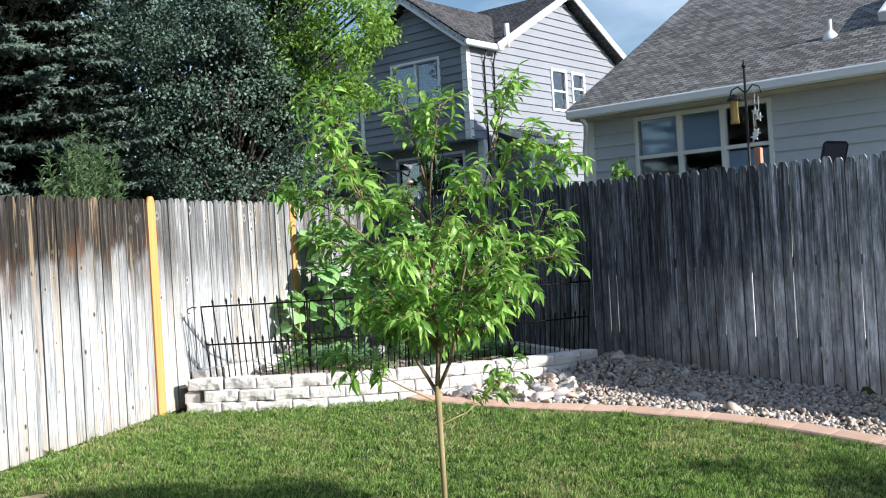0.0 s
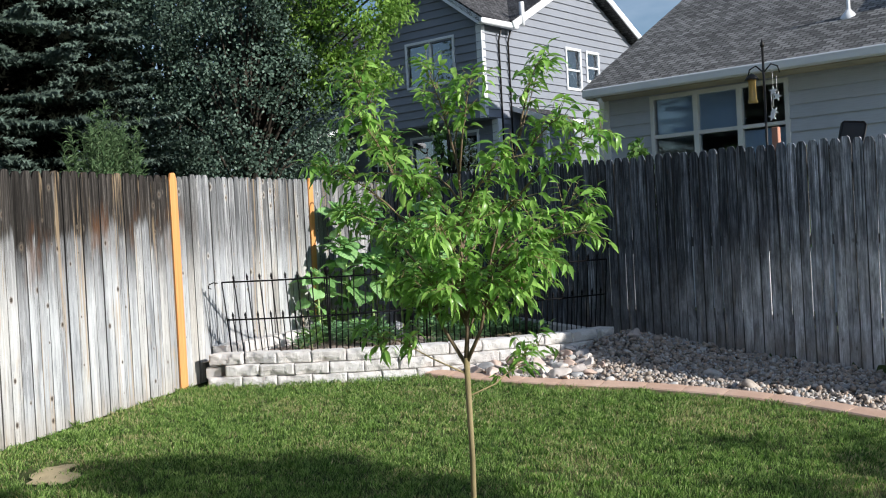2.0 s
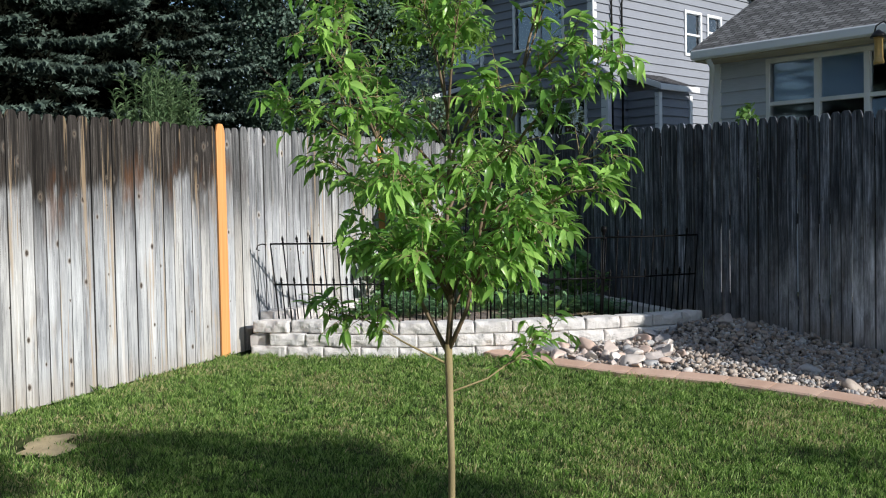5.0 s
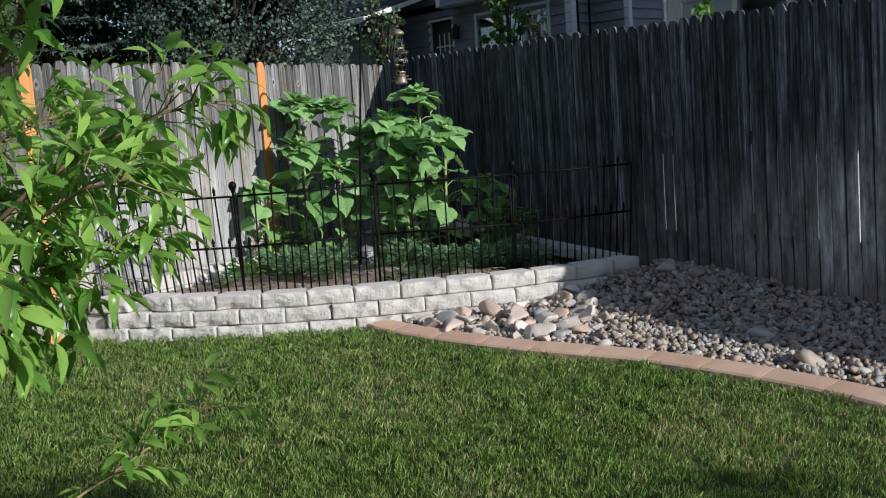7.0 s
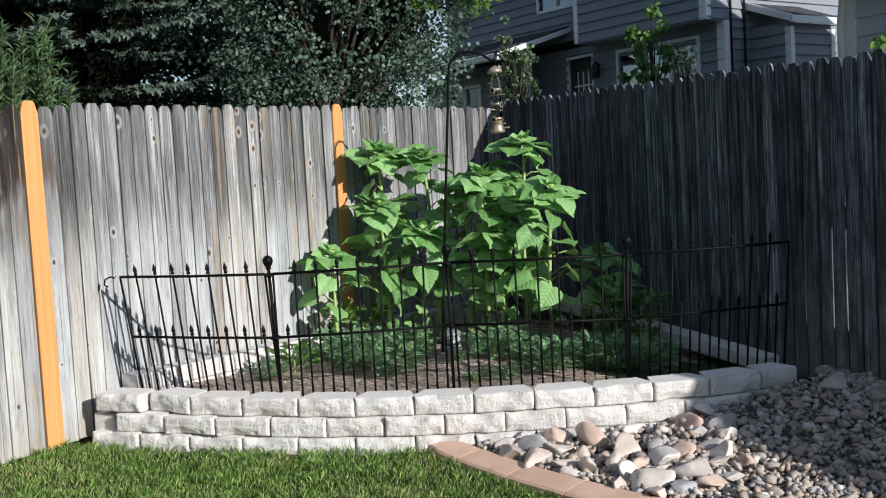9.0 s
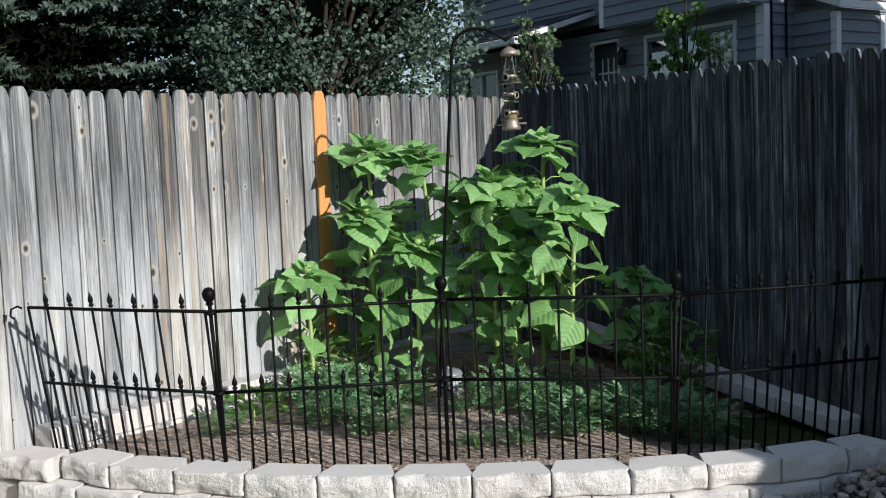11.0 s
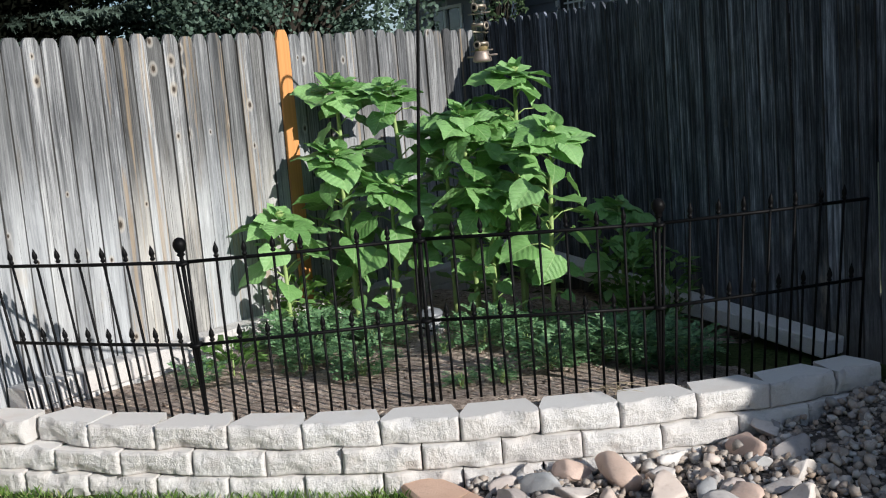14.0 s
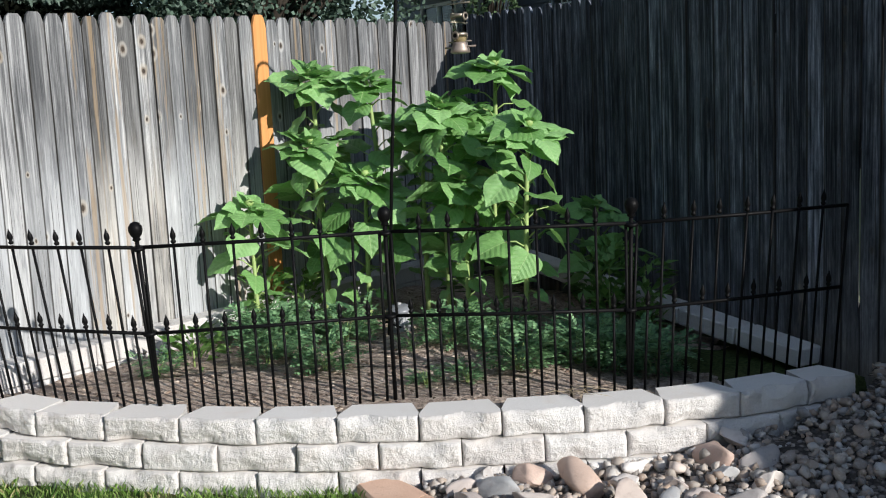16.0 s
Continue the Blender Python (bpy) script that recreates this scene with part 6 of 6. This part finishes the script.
def build_young_tree():
    T = Vector((-0.775, 2.54, 0.685))
    g = float(ground_z(T.x, T.y)) - 0.03
    right, deep = Vector((0.922, 0.387, 0)), Vector((-0.387, 0.922, 0))
    tree = anchor("young_tree", label="slender young tree with glossy bright green leaves on the lawn", category="tree")
    r = random.Random(8)
    part("trunk", a_tube([(T.x + 0.01, T.y, g), (T.x - 0.006, T.y + 0.004, g + 0.3), (T.x + 0.004, T.y, g + 0.62), T], [0.0135, 0.0118, 0.0112, 0.0125], 10), BARK, tree)
    at = lambda a, b, z: Vector((T.x, T.y, 0)) + right * a * 0.94 + deep * b + Vector((0, 0, z))
    leader = [T, at(0.012, 0.0, 0.80), at(0.0, 0.01, 1.05), at(0.015, 0.02, 1.32), at(0.0, 0.0, 1.55), at(0.05, 0.02, 1.76)]
    part("limb", a_tube(leader, [0.011, 0.009, 0.007, 0.005, 0.0035, 0.002], 8), TWIGBARK, tree)
    second = [T - Vector((0, 0, 0.02)), at(0.07, -0.03, 0.80), at(0.13, -0.05, 1.1), at(0.24, -0.04, 1.45), at(0.37, 0.0, 1.82)]
    third = [T - Vector((0, 0, 0.03)), at(-0.10, 0.05, 0.82), at(-0.16, 0.08, 1.1), at(-0.27, 0.06, 1.45), at(-0.37, 0.05, 1.80)]
    for line in (second, third):
        part("limb", a_tube(line, [0.009, 0.007, 0.005, 0.0035, 0.0018], 8), TWIGBARK, tree)

    def on(line, z):
        for a, b in zip(line, line[1:]):
            if a.z <= z <= b.z:
                return a.lerp(b, (z - a.z) / (b.z - a.z))
        return line[-1].copy()

    # limbs: stem, height where it leaves, tip across, tip deep, tip height
    limbs = [(second, 1.5, 0.38, 0.02, 1.86), (leader, 1.45, -0.10, 0.06, 1.84), (third, 1.5, -0.42, 0.0, 1.83), (third, 1.2, -0.60, 0.05, 1.49), (third, 1.3, -0.40, -0.20, 1.66),
             (second, 1.22, 0.58, -0.28, 1.55), (second, 1.05, 0.57, 0.08, 1.28), (second, 0.95, 0.52, -0.20, 1.17), (second, 0.85, 0.40, 0.12, 1.05), (leader, 1.4, 0.08, -0.10, 1.78), (third, 0.85, -0.30, -0.10, 1.02),
             (third, 1.0, -0.48, 0.20, 1.30), (second, 0.95, 0.30, -0.34, 1.08), (leader, 1.0, -0.10, -0.46, 1.22), (leader, 1.1, 0.12, 0.50, 1.30), (leader, 0.9, -0.22, 0.42, 1.02), (second, 1.05, 0.32, 0.30, 1.16),
             (leader, 1.2, -0.28, -0.38, 1.42), (leader, 1.25, 0.22, -0.40, 1.45), (second, 1.35, 0.46, -0.12, 1.62), (third, 1.35, -0.30, 0.30, 1.60), (leader, 0.84, 0.12, -0.26, 0.98), (leader, 0.85, 0.02, 0.30, 0.92), (leader, 1.0, 0.30, 0.02, 1.00), (leader, 0.95, -0.20, 0.05, 0.95), (leader, 1.2, 0.10, -0.2, 1.22), (leader, 1.3, -0.15, 0.15, 1.42), (leader, 1.05, 0.15, 0.15, 1.12),
             (third, 1.1, -0.22, -0.26, 1.16), (leader, 0.84, -0.18, -0.16, 0.98), (second, 0.86, 0.24, -0.12, 0.98), (leader, 0.8, 0.05, 0.2, 0.88), (third, 0.8, -0.22, 0.12, 0.90), (second, 0.9, 0.26, 0.1, 0.98), (leader, 0.95, 0.0, -0.24, 1.08), (leader, 0.78, 0.14, 0.08, 0.90), (leader, 0.80, -0.08, 0.02, 0.88), (leader, 1.15, -0.05, 0.22, 1.18), (second, 1.2, 0.25, -0.18, 1.28), (leader, 0.85, -0.06, -0.3, 0.98)]
    low = [((0.0, 0.0, 0.53), (0.12, 0.13, 0.555), (0.24, 0.28, 0.62), (0.35, 0.42, 0.68)), ((0.0, 0.0, 0.62), (-0.14, -0.02, 0.69), (-0.28, -0.03, 0.77), (-0.42, -0.02, 0.80))]
    twigs, wood = [], bmesh.new()
    for stem, z, a, b, tz in limbs:
        p, q = on(stem, z), at(a, b, tz)
        mid = p.lerp(q, 0.5) + Vector((0, 0, 0.05))
        path = [p, p.lerp(mid, 0.55) + Vector((0, 0, 0.012)), mid, mid.lerp(q, 0.55) + Vector((0, 0, 0.015)), q]
        part("branch", a_tube(path, [0.0055, 0.0045, 0.0035, 0.0025, 0.0012], 6), TWIGBARK, tree)
        twigs.append((path, 1.0))
    for line in low:
        path = [at(*p) for p in line]
        part("branch", a_tube(path, [0.0038, 0.003, 0.0024, 0.0012], 6), BARK, tree)
        twigs.append((path, 0.75))
    places, ahead, size = [], [], []
    for path, dense in twigs:
        total = sum((b - a).length for a, b in zip(path, path[1:]))
        steps = max(5, int(total / 0.0168 * dense))
        for k in range(steps):
            t = 0.30 + 0.70 * (k + r.random()) / steps if dense == 1 else 0.45 + 0.55 * (k + r.random()) / steps
            i = min(int(t * (len(path) - 1)), len(path) - 2)
            p = path[i].lerp(path[i + 1], t * (len(path) - 1) - i)
            d = (path[i + 1] - path[i]).normalized()
            o = Vector((r.gauss(0, 1), r.gauss(0, 1), r.gauss(0.25, 0.8)))
            o = (o - d * o.dot(d) * 0.5).normalized()
            tl = r.uniform(0.05, 0.13)
            e = p + (o * 0.8 + d * 0.6).normalized() * tl
            tube(wood, [p, (p + e) / 2 + Vector((0, 0, 0.006)), e], [0.0016, 0.0013, 0.0007], 4, False)
            num = r.randint(4, 6)
            for j in range(num):
                u = 0.25 + 0.75 * (j + 1) / num
                s = p.lerp(e, u)
                out = Vector((r.gauss(0, 0.8), r.gauss(0, 0.8), r.gauss(-0.35, 0.42))) + o * 0.5 + d * 0.4
                places.append(s)
                ahead.append(out.normalized())
                size.append(r.uniform(0.038, 0.070) * (0.8 if j < 2 else 1.0))
    tagged(part("twigwork", wood, BARK, tree), kind="stuff")
    places, ahead, size = np.array(places), np.array(ahead), np.array(size)
    order = rng.permutation(len(places))
    single, rest = order[:290], order[290:]
    forms = []
    for k in range(5):
        tv, tf = tree_leaf_form(0.20 + 0.15 * k)
        me = np_mesh("leaf", tv, tf, True)
        me.materials.append(TREELEAF_OB)
        forms.append((tv, tf, me))
    turns = frames_of(ahead, roll=rng.uniform(-0.8, 0.8, len(ahead)))
    for i in single:
        m = Matrix.Translation(places[i]) @ Matrix(turns[i].tolist()).to_4x4() @ Matrix.Scale(float(size[i]), 4)
        link("leaf", forms[int(rng.integers(5))][2], None, tree, "", m)
    vs, fs, off = [], [], 0
    for k in range(5):
        some = rest[k::5]
        v, f = spread(forms[k][0], forms[k][1], turns[some] * size[some][:, None, None], places[some])
        vs.append(v)
        fs.append(f + off)
        off += len(v)
    tagged(link("foliage", np_mesh("foliage", np.concatenate(vs), np.concatenate(fs), True), TREELEAF, tree), kind="stuff")


build_young_tree()


# ---- trees behind the fences ----
def leafy_tree(name, label, x, y, height, crown_z, radius, clumps, per, leaf, wide, material, seed, bark=DARKBARK, lean=(0.0, 0.0), tuft=0.10):
    g = np.random.default_rng(seed)
    tree = anchor(name, pose(x, y, float(ground_z(x, y)) - 0.05), label=label, category="tree" if height > 2.6 else "shrub")
    c = g.normal(0, 1, (clumps, 3))
    c /= np.linalg.norm(c, axis=1, keepdims=True)
    rad = radius * (0.55 + 0.45 * g.random(clumps) ** 0.5) * (1 + 0.18 * np.sin(3 * np.arctan2(c[:, 1], c[:, 0]) + seed))
    c = c * rad[:, None]
    half = (height - crown_z) / 2
    c[:, 2] = c[:, 2] / radius * half + crown_z + half
    c[:, :2] += lean
    wood = bmesh.new()
    top = Vector((0, 0, crown_z + half * 1.5))
    tube(wood, [(0, 0, 0), (0.05, 0, crown_z * 0.6), (0, 0.05, crown_z + half * 0.6), top], [0.035 * height / 2, 0.028 * height / 2, 0.018 * height / 2, 0.02], 8)
    part("trunk", wood, bark, tree)
    limbs = bmesh.new()
    for k in range(0, clumps, max(1, clumps // 46)):
        e = Vector(c[k])
        s = Vector((0, 0, max(0.2, min(top.z, crown_z * 0.7 + 0.45 * (e.z - crown_z)))))
        tube(limbs, [s, s.lerp(e, 0.5) + Vector((0, 0, 0.12 * half)), e], [0.022 * height / 4, 0.014 * height / 4, 0.005], 5, False)
    tagged(part("branchwork", limbs, bark, tree), kind="stuff")
    p = np.repeat(c, per, 0)
    p = p + g.normal(0, 1, p.shape) * (radius * tuft, radius * tuft, radius * tuft * 0.8)
    d = g.normal(0, 1, p.shape) + (0, 0, -0.35)
    v, f = leaf_cloud(p, d, g.uniform(0.75, 1.25, len(p)) * leaf, g.uniform(0.75, 1.25, len(p)) * wide, g.uniform(-1.4, 1.4, len(p)), LEAF6 if wide > 0.6 * leaf else LEAF4)
    tagged(link("crown", np_mesh("crown", v, f), material, tree), kind="stuff")
    return tree


def finger(needles, wide, out):
    """A needled shoot of unit length along +y: slender needles set round a stem."""
    tv, tf = [], []
    for k in range(needles):
        a, y0 = 2 * math.pi * k * 0.382, -0.05 + 0.85 * k / needles
        o = np.array([math.cos(a), 0, math.sin(a)])
        w = np.array([-math.sin(a), 0, math.cos(a)]) * wide
        b = np.array([0, y0, 0])
        tv += [b - w, b + w, b + o * out + np.array([0, 0.24, 0])]
        tf.append((3 * k, 3 * k + 1, 3 * k + 2))
    return np.array(tv), np.array(tf)


def spruce_tree(x, y, height, radius, seed, low=0.4, dense=1.0):
    g = np.random.default_rng(seed)
    tree = anchor("spruce", pose(x, y, float(ground_z(x, y)) - 0.05), label="tall dense blue spruce with layered needled boughs", category="tree", group="spruces behind the fence")
    part("trunk", a_tube([(0, 0, 0), (0, 0, height * 0.5), (0, 0, height)], [0.16, 0.1, 0.02], 8), DARKBARK, tree)
    boughs = bmesh.new()
    P, D, L = [], [], []
    z = low
    while z < height - 0.2:
        reach = radius * (1 - z / height) ** 0.75
        turn = g.uniform(0, 6.28)
        num = 9 if z < 5.4 else 5
        for k in range(num):
            a = turn + 6.28 * k / num + g.uniform(-0.2, 0.2)
            ln = reach * g.uniform(0.74, 1.10)
            z0 = z + g.uniform(-0.08, 0.08)
            out = np.array([math.cos(a), math.sin(a), 0])
            side = np.array([-out[1], out[0], 0])
            droop = g.uniform(0.16, 0.28)
            fn = lambda t: out * ln * t + np.array([0, 0, z0 + ln * (0.12 * t - droop * t * t + 0.14 * t ** 4)])
            tube(boughs, [tuple(fn(t)) for t in (0, 0.35, 0.7, 1.0)], [0.02, 0.013, 0.008, 0.003], 4, False)
            n = max(4, int(ln / 0.066 * dense * (1.0 if z < 5.2 else 0.5)))
            for j in range(n):
                t = 0.25 + 0.75 * (j + g.random() * 0.5) / n
                s = fn(t)
                for sg in (-1, 1):
                    tw = (0.55 * (1 - t) + 0.13) * g.uniform(0.7, 1.15)
                    d = out * 0.9 + side * sg * g.uniform(0.55, 1.0) + np.array([0, 0, g.uniform(-0.22, 0.05)])
                    d = d / np.linalg.norm(d)
                    m = max(1, int(tw / 0.10))
                    for q in range(m):
                        e = s + d * tw * q / m
                        P.append(e)
                        D.append(d + g.normal(0, 0.10, 3))
                        L.append(tw / m * 1.35)
                        if g.random() < 0.75:
                            P.append(e)
                            D.append(d + side * g.choice((-0.8, 0.8)) + np.array([0, 0, g.uniform(-0.1, 0.35)]))
                            L.append(g.uniform(0.07, 0.12))
            P.append(fn(0.96))
            D.append(out + np.array([0, 0, 0.15]))
            L.append(0.16)
        z += g.uniform(0.30, 0.42)
    tagged(part("boughwork", boughs, DARKBARK, tree), kind="stuff")
    P, D, L = np.array(P), np.array(D), np.array(L)
    tv, tf = finger(11, 0.10, 0.27)
    D = D / np.linalg.norm(D, axis=1, keepdims=True)
    v, f = spread(tv, tf, frames_of(D) * np.clip(L, 0.07, 0.17)[:, None, None], P)
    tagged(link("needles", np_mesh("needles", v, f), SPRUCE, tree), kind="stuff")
    # near-black twigs close to the trunk, standing in for the shade inside
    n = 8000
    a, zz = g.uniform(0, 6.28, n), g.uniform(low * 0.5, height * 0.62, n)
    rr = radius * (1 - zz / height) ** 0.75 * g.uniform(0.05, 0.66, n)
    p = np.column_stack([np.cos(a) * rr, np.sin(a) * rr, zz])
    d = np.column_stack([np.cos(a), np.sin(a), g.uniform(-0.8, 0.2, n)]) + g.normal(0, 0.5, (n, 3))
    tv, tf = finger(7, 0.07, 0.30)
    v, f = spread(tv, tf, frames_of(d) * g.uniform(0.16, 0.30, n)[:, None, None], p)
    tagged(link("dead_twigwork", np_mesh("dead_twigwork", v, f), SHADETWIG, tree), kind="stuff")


spruce_tree(-7.7, 5.0, 9.0, 2.7, 5, 1.0)
spruce_tree(-8.8, 8.2, 9.5, 2.6, 6, 0.6)
spruce_tree(-8.2, 1.8, 8.5, 2.6, 9, 1.2, 0.6)
spruce_tree(-11.6, 10.2, 9.5, 2.8, 12, 0.5, 0.6)
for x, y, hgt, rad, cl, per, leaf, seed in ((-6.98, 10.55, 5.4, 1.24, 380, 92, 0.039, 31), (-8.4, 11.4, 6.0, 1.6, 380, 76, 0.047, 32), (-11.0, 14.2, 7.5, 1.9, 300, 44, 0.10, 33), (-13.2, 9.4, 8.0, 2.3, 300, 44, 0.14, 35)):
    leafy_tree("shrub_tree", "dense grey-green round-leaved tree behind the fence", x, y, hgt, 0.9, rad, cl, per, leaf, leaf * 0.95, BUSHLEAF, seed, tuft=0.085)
# added trees that close sky gaps; their near-black leaves stand for shade
leafy_tree("shrub_tree", "dense leafy tree added behind the spruces, shade painted into its leaves", -10.1, 9.9, 6.2, 0.7, 1.35, 200, 60, 0.085, 0.08, SHADELEAF, 37, tuft=0.12)
leafy_tree("shrub_tree", "dense leafy tree added behind the spruces, shade painted into its leaves", -11.0, 7.6, 7.0, 0.7, 1.5, 200, 60, 0.095, 0.09, SHADELEAF, 38, tuft=0.12)
leafy_tree("shade_tree", "light green leafy tree with hanging sunlit sprays", -7.3, 11.3, 6.4, 2.95, 0.95, 170, 90, 0.085, 0.036, LIGHTLEAF, 34, lean=(1.45, 0.05))
# the trees beyond the yard's east side, whose broken shade lies on the lawn
leafy_tree("garden_tree", "leafy tree shading the lawn from the yard's far side", 7.6, 2.62, 4.80, 3.60, 0.60, 70, 26, 0.11, 0.06, LIGHTLEAF, 36)
leafy_tree("garden_tree", "lower leafy tree shading the lawn from the yard's far side", 7.6, 4.15, 3.05, 0.8, 0.95, 90, 32, 0.12, 0.07, LIGHTLEAF, 39)
for n, (x, y, s) in enumerate(((-5.95, 6.80, 0.98), (-6.0, 6.42, 1.0))):
    g = np.random.default_rng(60 + n)
    sh = anchor("willow_shrub", pose(x, y, 0.0), label="wispy narrow-leaved pale green shrub above the fence", category="shrub", group="wispy shrubs")
    bm, P, D = bmesh.new(), [], []
    for k in range(34):
        a, tilt, hh = g.uniform(0, 6.28), g.uniform(0.02, 0.28), g.uniform(1.75, 2.5) * s
        top = Vector((math.cos(a) * tilt * hh * 0.55, math.sin(a) * tilt * hh * 0.55, hh))
        tube(bm, [(0, 0, 0), top * 0.5 + Vector((0, 0, 0.05)), top], [0.010, 0.006, 0.0015], 5, False)
        for q in range(90):
            t = g.uniform(0.55, 1.03)
            P.append(np.array(top) * t)
            b = g.uniform(0, 6.28)
            D.append((math.cos(b), math.sin(b), g.uniform(0.2, 1.6)))
    tagged(part("stemwork", bm, WILLOW, sh), kind="stuff")
    v, f = leaf_cloud(np.array(P), np.array(D), g.uniform(0.06, 0.11, len(P)), g.uniform(0.011, 0.018, len(P)))
    link("foliage", np_mesh("foliage", v, f), WILLOW, sh)


def at_house(x, y):
    p = HOUSE @ Vector((x, y, 0))
    return p.x, p.y


for (x, y), hgt, cz, rad, cl, per, leaf, paint, seed in ((at_house(-0.05, -1.2), 3.6, 1.6, 0.36, 46, 22, 0.10, BROAD, 41), (at_house(-2.72, -1.7), 3.75, 1.2, 0.36, 90, 10, 0.085, VINE, 42), (at_house(6.35, -5.2), 2.25, 0.8, 0.36, 40, 18, 0.08, BROAD, 43), (at_house(8.5, -5.6), 2.12, 0.8, 0.3, 36, 16, 0.07, BROAD, 45)):
    leafy_tree("garden_shrub", "leafy green shrub in the neighbouring garden", x, y, hgt, cz, rad, cl, per, leaf, leaf * 0.66, paint, seed)


# ---- small things in the next garden ----
def build_next_garden():
    m = HOUSE
    pole = anchor("feeder_pole", m @ pose(8.55, -6.5, 0), label="dark metal bird feeder pole with curled hooks", category="feeder pole")
    part("pole", a_tube([(0, 0, -0.1), (0, 0, 2.98)], 0.014, 8), DARKMETAL, pole)
    for s in (-1, 1):
        part("arm", a_tube([(0, 0, 2.70), (s * 0.08, 0, 2.78), (s * 0.15, 0, 2.75), (s * 0.17, 0, 2.68)], 0.008, 6), DARKMETAL, pole)
    part("finial", a_turned([(0.012, 2.96), (0.028, 2.98), (0.012, 3.02), (0.002, 3.06)], 8), DARKMETAL, pole)
    lamp = anchor("hanging_feeder", m @ pose(8.42, -6.5, 2.40), label="small copper and yellow hanging bird feeder", category="bird feeder")
    part("body", a_turned([(0.045, 0.0), (0.05, 0.02), (0.04, 0.05), (0.038, 0.22), (0.05, 0.24)], 12), plain("amber", (0.40, 0.26, 0.08), 0.35), lamp)
    part("roof", a_turned([(0.075, 0.24), (0.06, 0.27), (0.01, 0.31)], 12), DARKMETAL, lamp)
    for n, (x, z) in enumerate(((8.64, 2.50), (8.68, 2.44), (8.64, 2.29), (8.62, 2.24))):
        bm = bmesh.new()
        vs = [bm.verts.new((math.sin(k * math.pi / 5) * (0.05 if k % 2 == 0 else 0.02), 0, math.cos(k * math.pi / 5) * (0.05 if k % 2 == 0 else 0.02))) for k in range(10)]
        f = bm.faces.new(vs)
        ext = bmesh.ops.extrude_face_region(bm, geom=[f])
        bmesh.ops.translate(bm, vec=(0, 0.008, 0), verts=[v for v in ext["geom"] if isinstance(v, bmesh.types.BMVert)])
        bmesh.ops.recalc_face_normals(bm, faces=bm.faces)
        ob = anchor("star_ornament", m @ pose(x, -6.5, z), label="white hanging star ornament", category="ornament", group="hanging stars")
        part("star", bm, TRIM, ob, "", pose(0, 0, 0, 0, 20 * n, 0))
        part("string", a_tube([(0, 0.004, 0.04), (0, 0.004, 0.22)], 0.002, 4), TRIM, ob)
    post = anchor("garden_post", m @ pose(8.63, -6.45, 0), label="reddish wooden garden post", category="post")
    part("shaft", a_box(-0.035, 0.035, -0.035, 0.035, -0.1, 2.13, 0.006), plain("red_wood", (0.45, 0.22, 0.15), 0.7), post)
    chair = anchor("patio_chair", m @ pose(9.12, -6.4, 0.9), label="dark mesh patio chair behind the fence", category="chair")
    dark = plain("dark_mesh", (0.03, 0.03, 0.032), 0.6)
    part("backrest", a_box(-0.13, 0.13, -0.015, 0.015, 0.55, 1.30, 0.03), dark, chair, "", pose(0, 0, 0, -16, 8, 0))
    part("seat", a_box(-0.15, 0.15, -0.42, 0.0, 0.48, 0.52, 0.01), dark, chair)
    for sx in (-0.13, 0.13):
        for sy in (-0.40, -0.02):
            part("leg", a_tube([(sx, sy, -1.0), (sx, sy, 0.5)], 0.012, 6), dark, chair)
    # a white-trimmed house far behind
    far = anchor("house", Matrix.Translation((-17.0, 38.0, 0)) @ Matrix.Rotation(radians(30), 4, "Z"), label="distant pale house with a white-trimmed gable", category="house")
    part("wall", a_box(-5, 5, 0, 8, -0.1, 4.2), PALE, far)
    roof_slab(far, "roof", [(-5.5, -0.6, 4.1), (-5.5, 8.6, 4.1), (0, 8.6, 7.0), (0, -0.6, 7.0)], ROOF_GREY)
    roof_slab(far, "roof", [(5.5, 8.6, 4.1), (5.5, -0.6, 4.1), (0, -0.6, 7.0), (0, 8.6, 7.0)], ROOF_GREY)
    bm = bmesh.new()
    v = [bm.verts.new(p) for p in ((-5, 0, 4.2), (5, 0, 4.2), (0, 0, 6.9), (-5, 0.1, 4.2), (5, 0.1, 4.2), (0, 0.1, 6.9))]
    for q in ((0, 1, 2), (5, 4, 3), (0, 3, 4, 1), (1, 4, 5, 2), (2, 5, 3, 0)):
        bm.faces.new([v[i] for i in q])
    part("gable", bm, PALE, far)
    for a, b in (((-5.5, -0.62, 4.1), (0, -0.62, 7.0)), ((5.5, -0.62, 4.1), (0, -0.62, 7.0))):
        bar(far, "fascia", a, b, 0.06, 0.3, TRIM)
    house_window(far, -1.0, 1.0, 2.0, 3.4, pose(0, -0.05, 0), 2, 1.0)


build_next_garden()
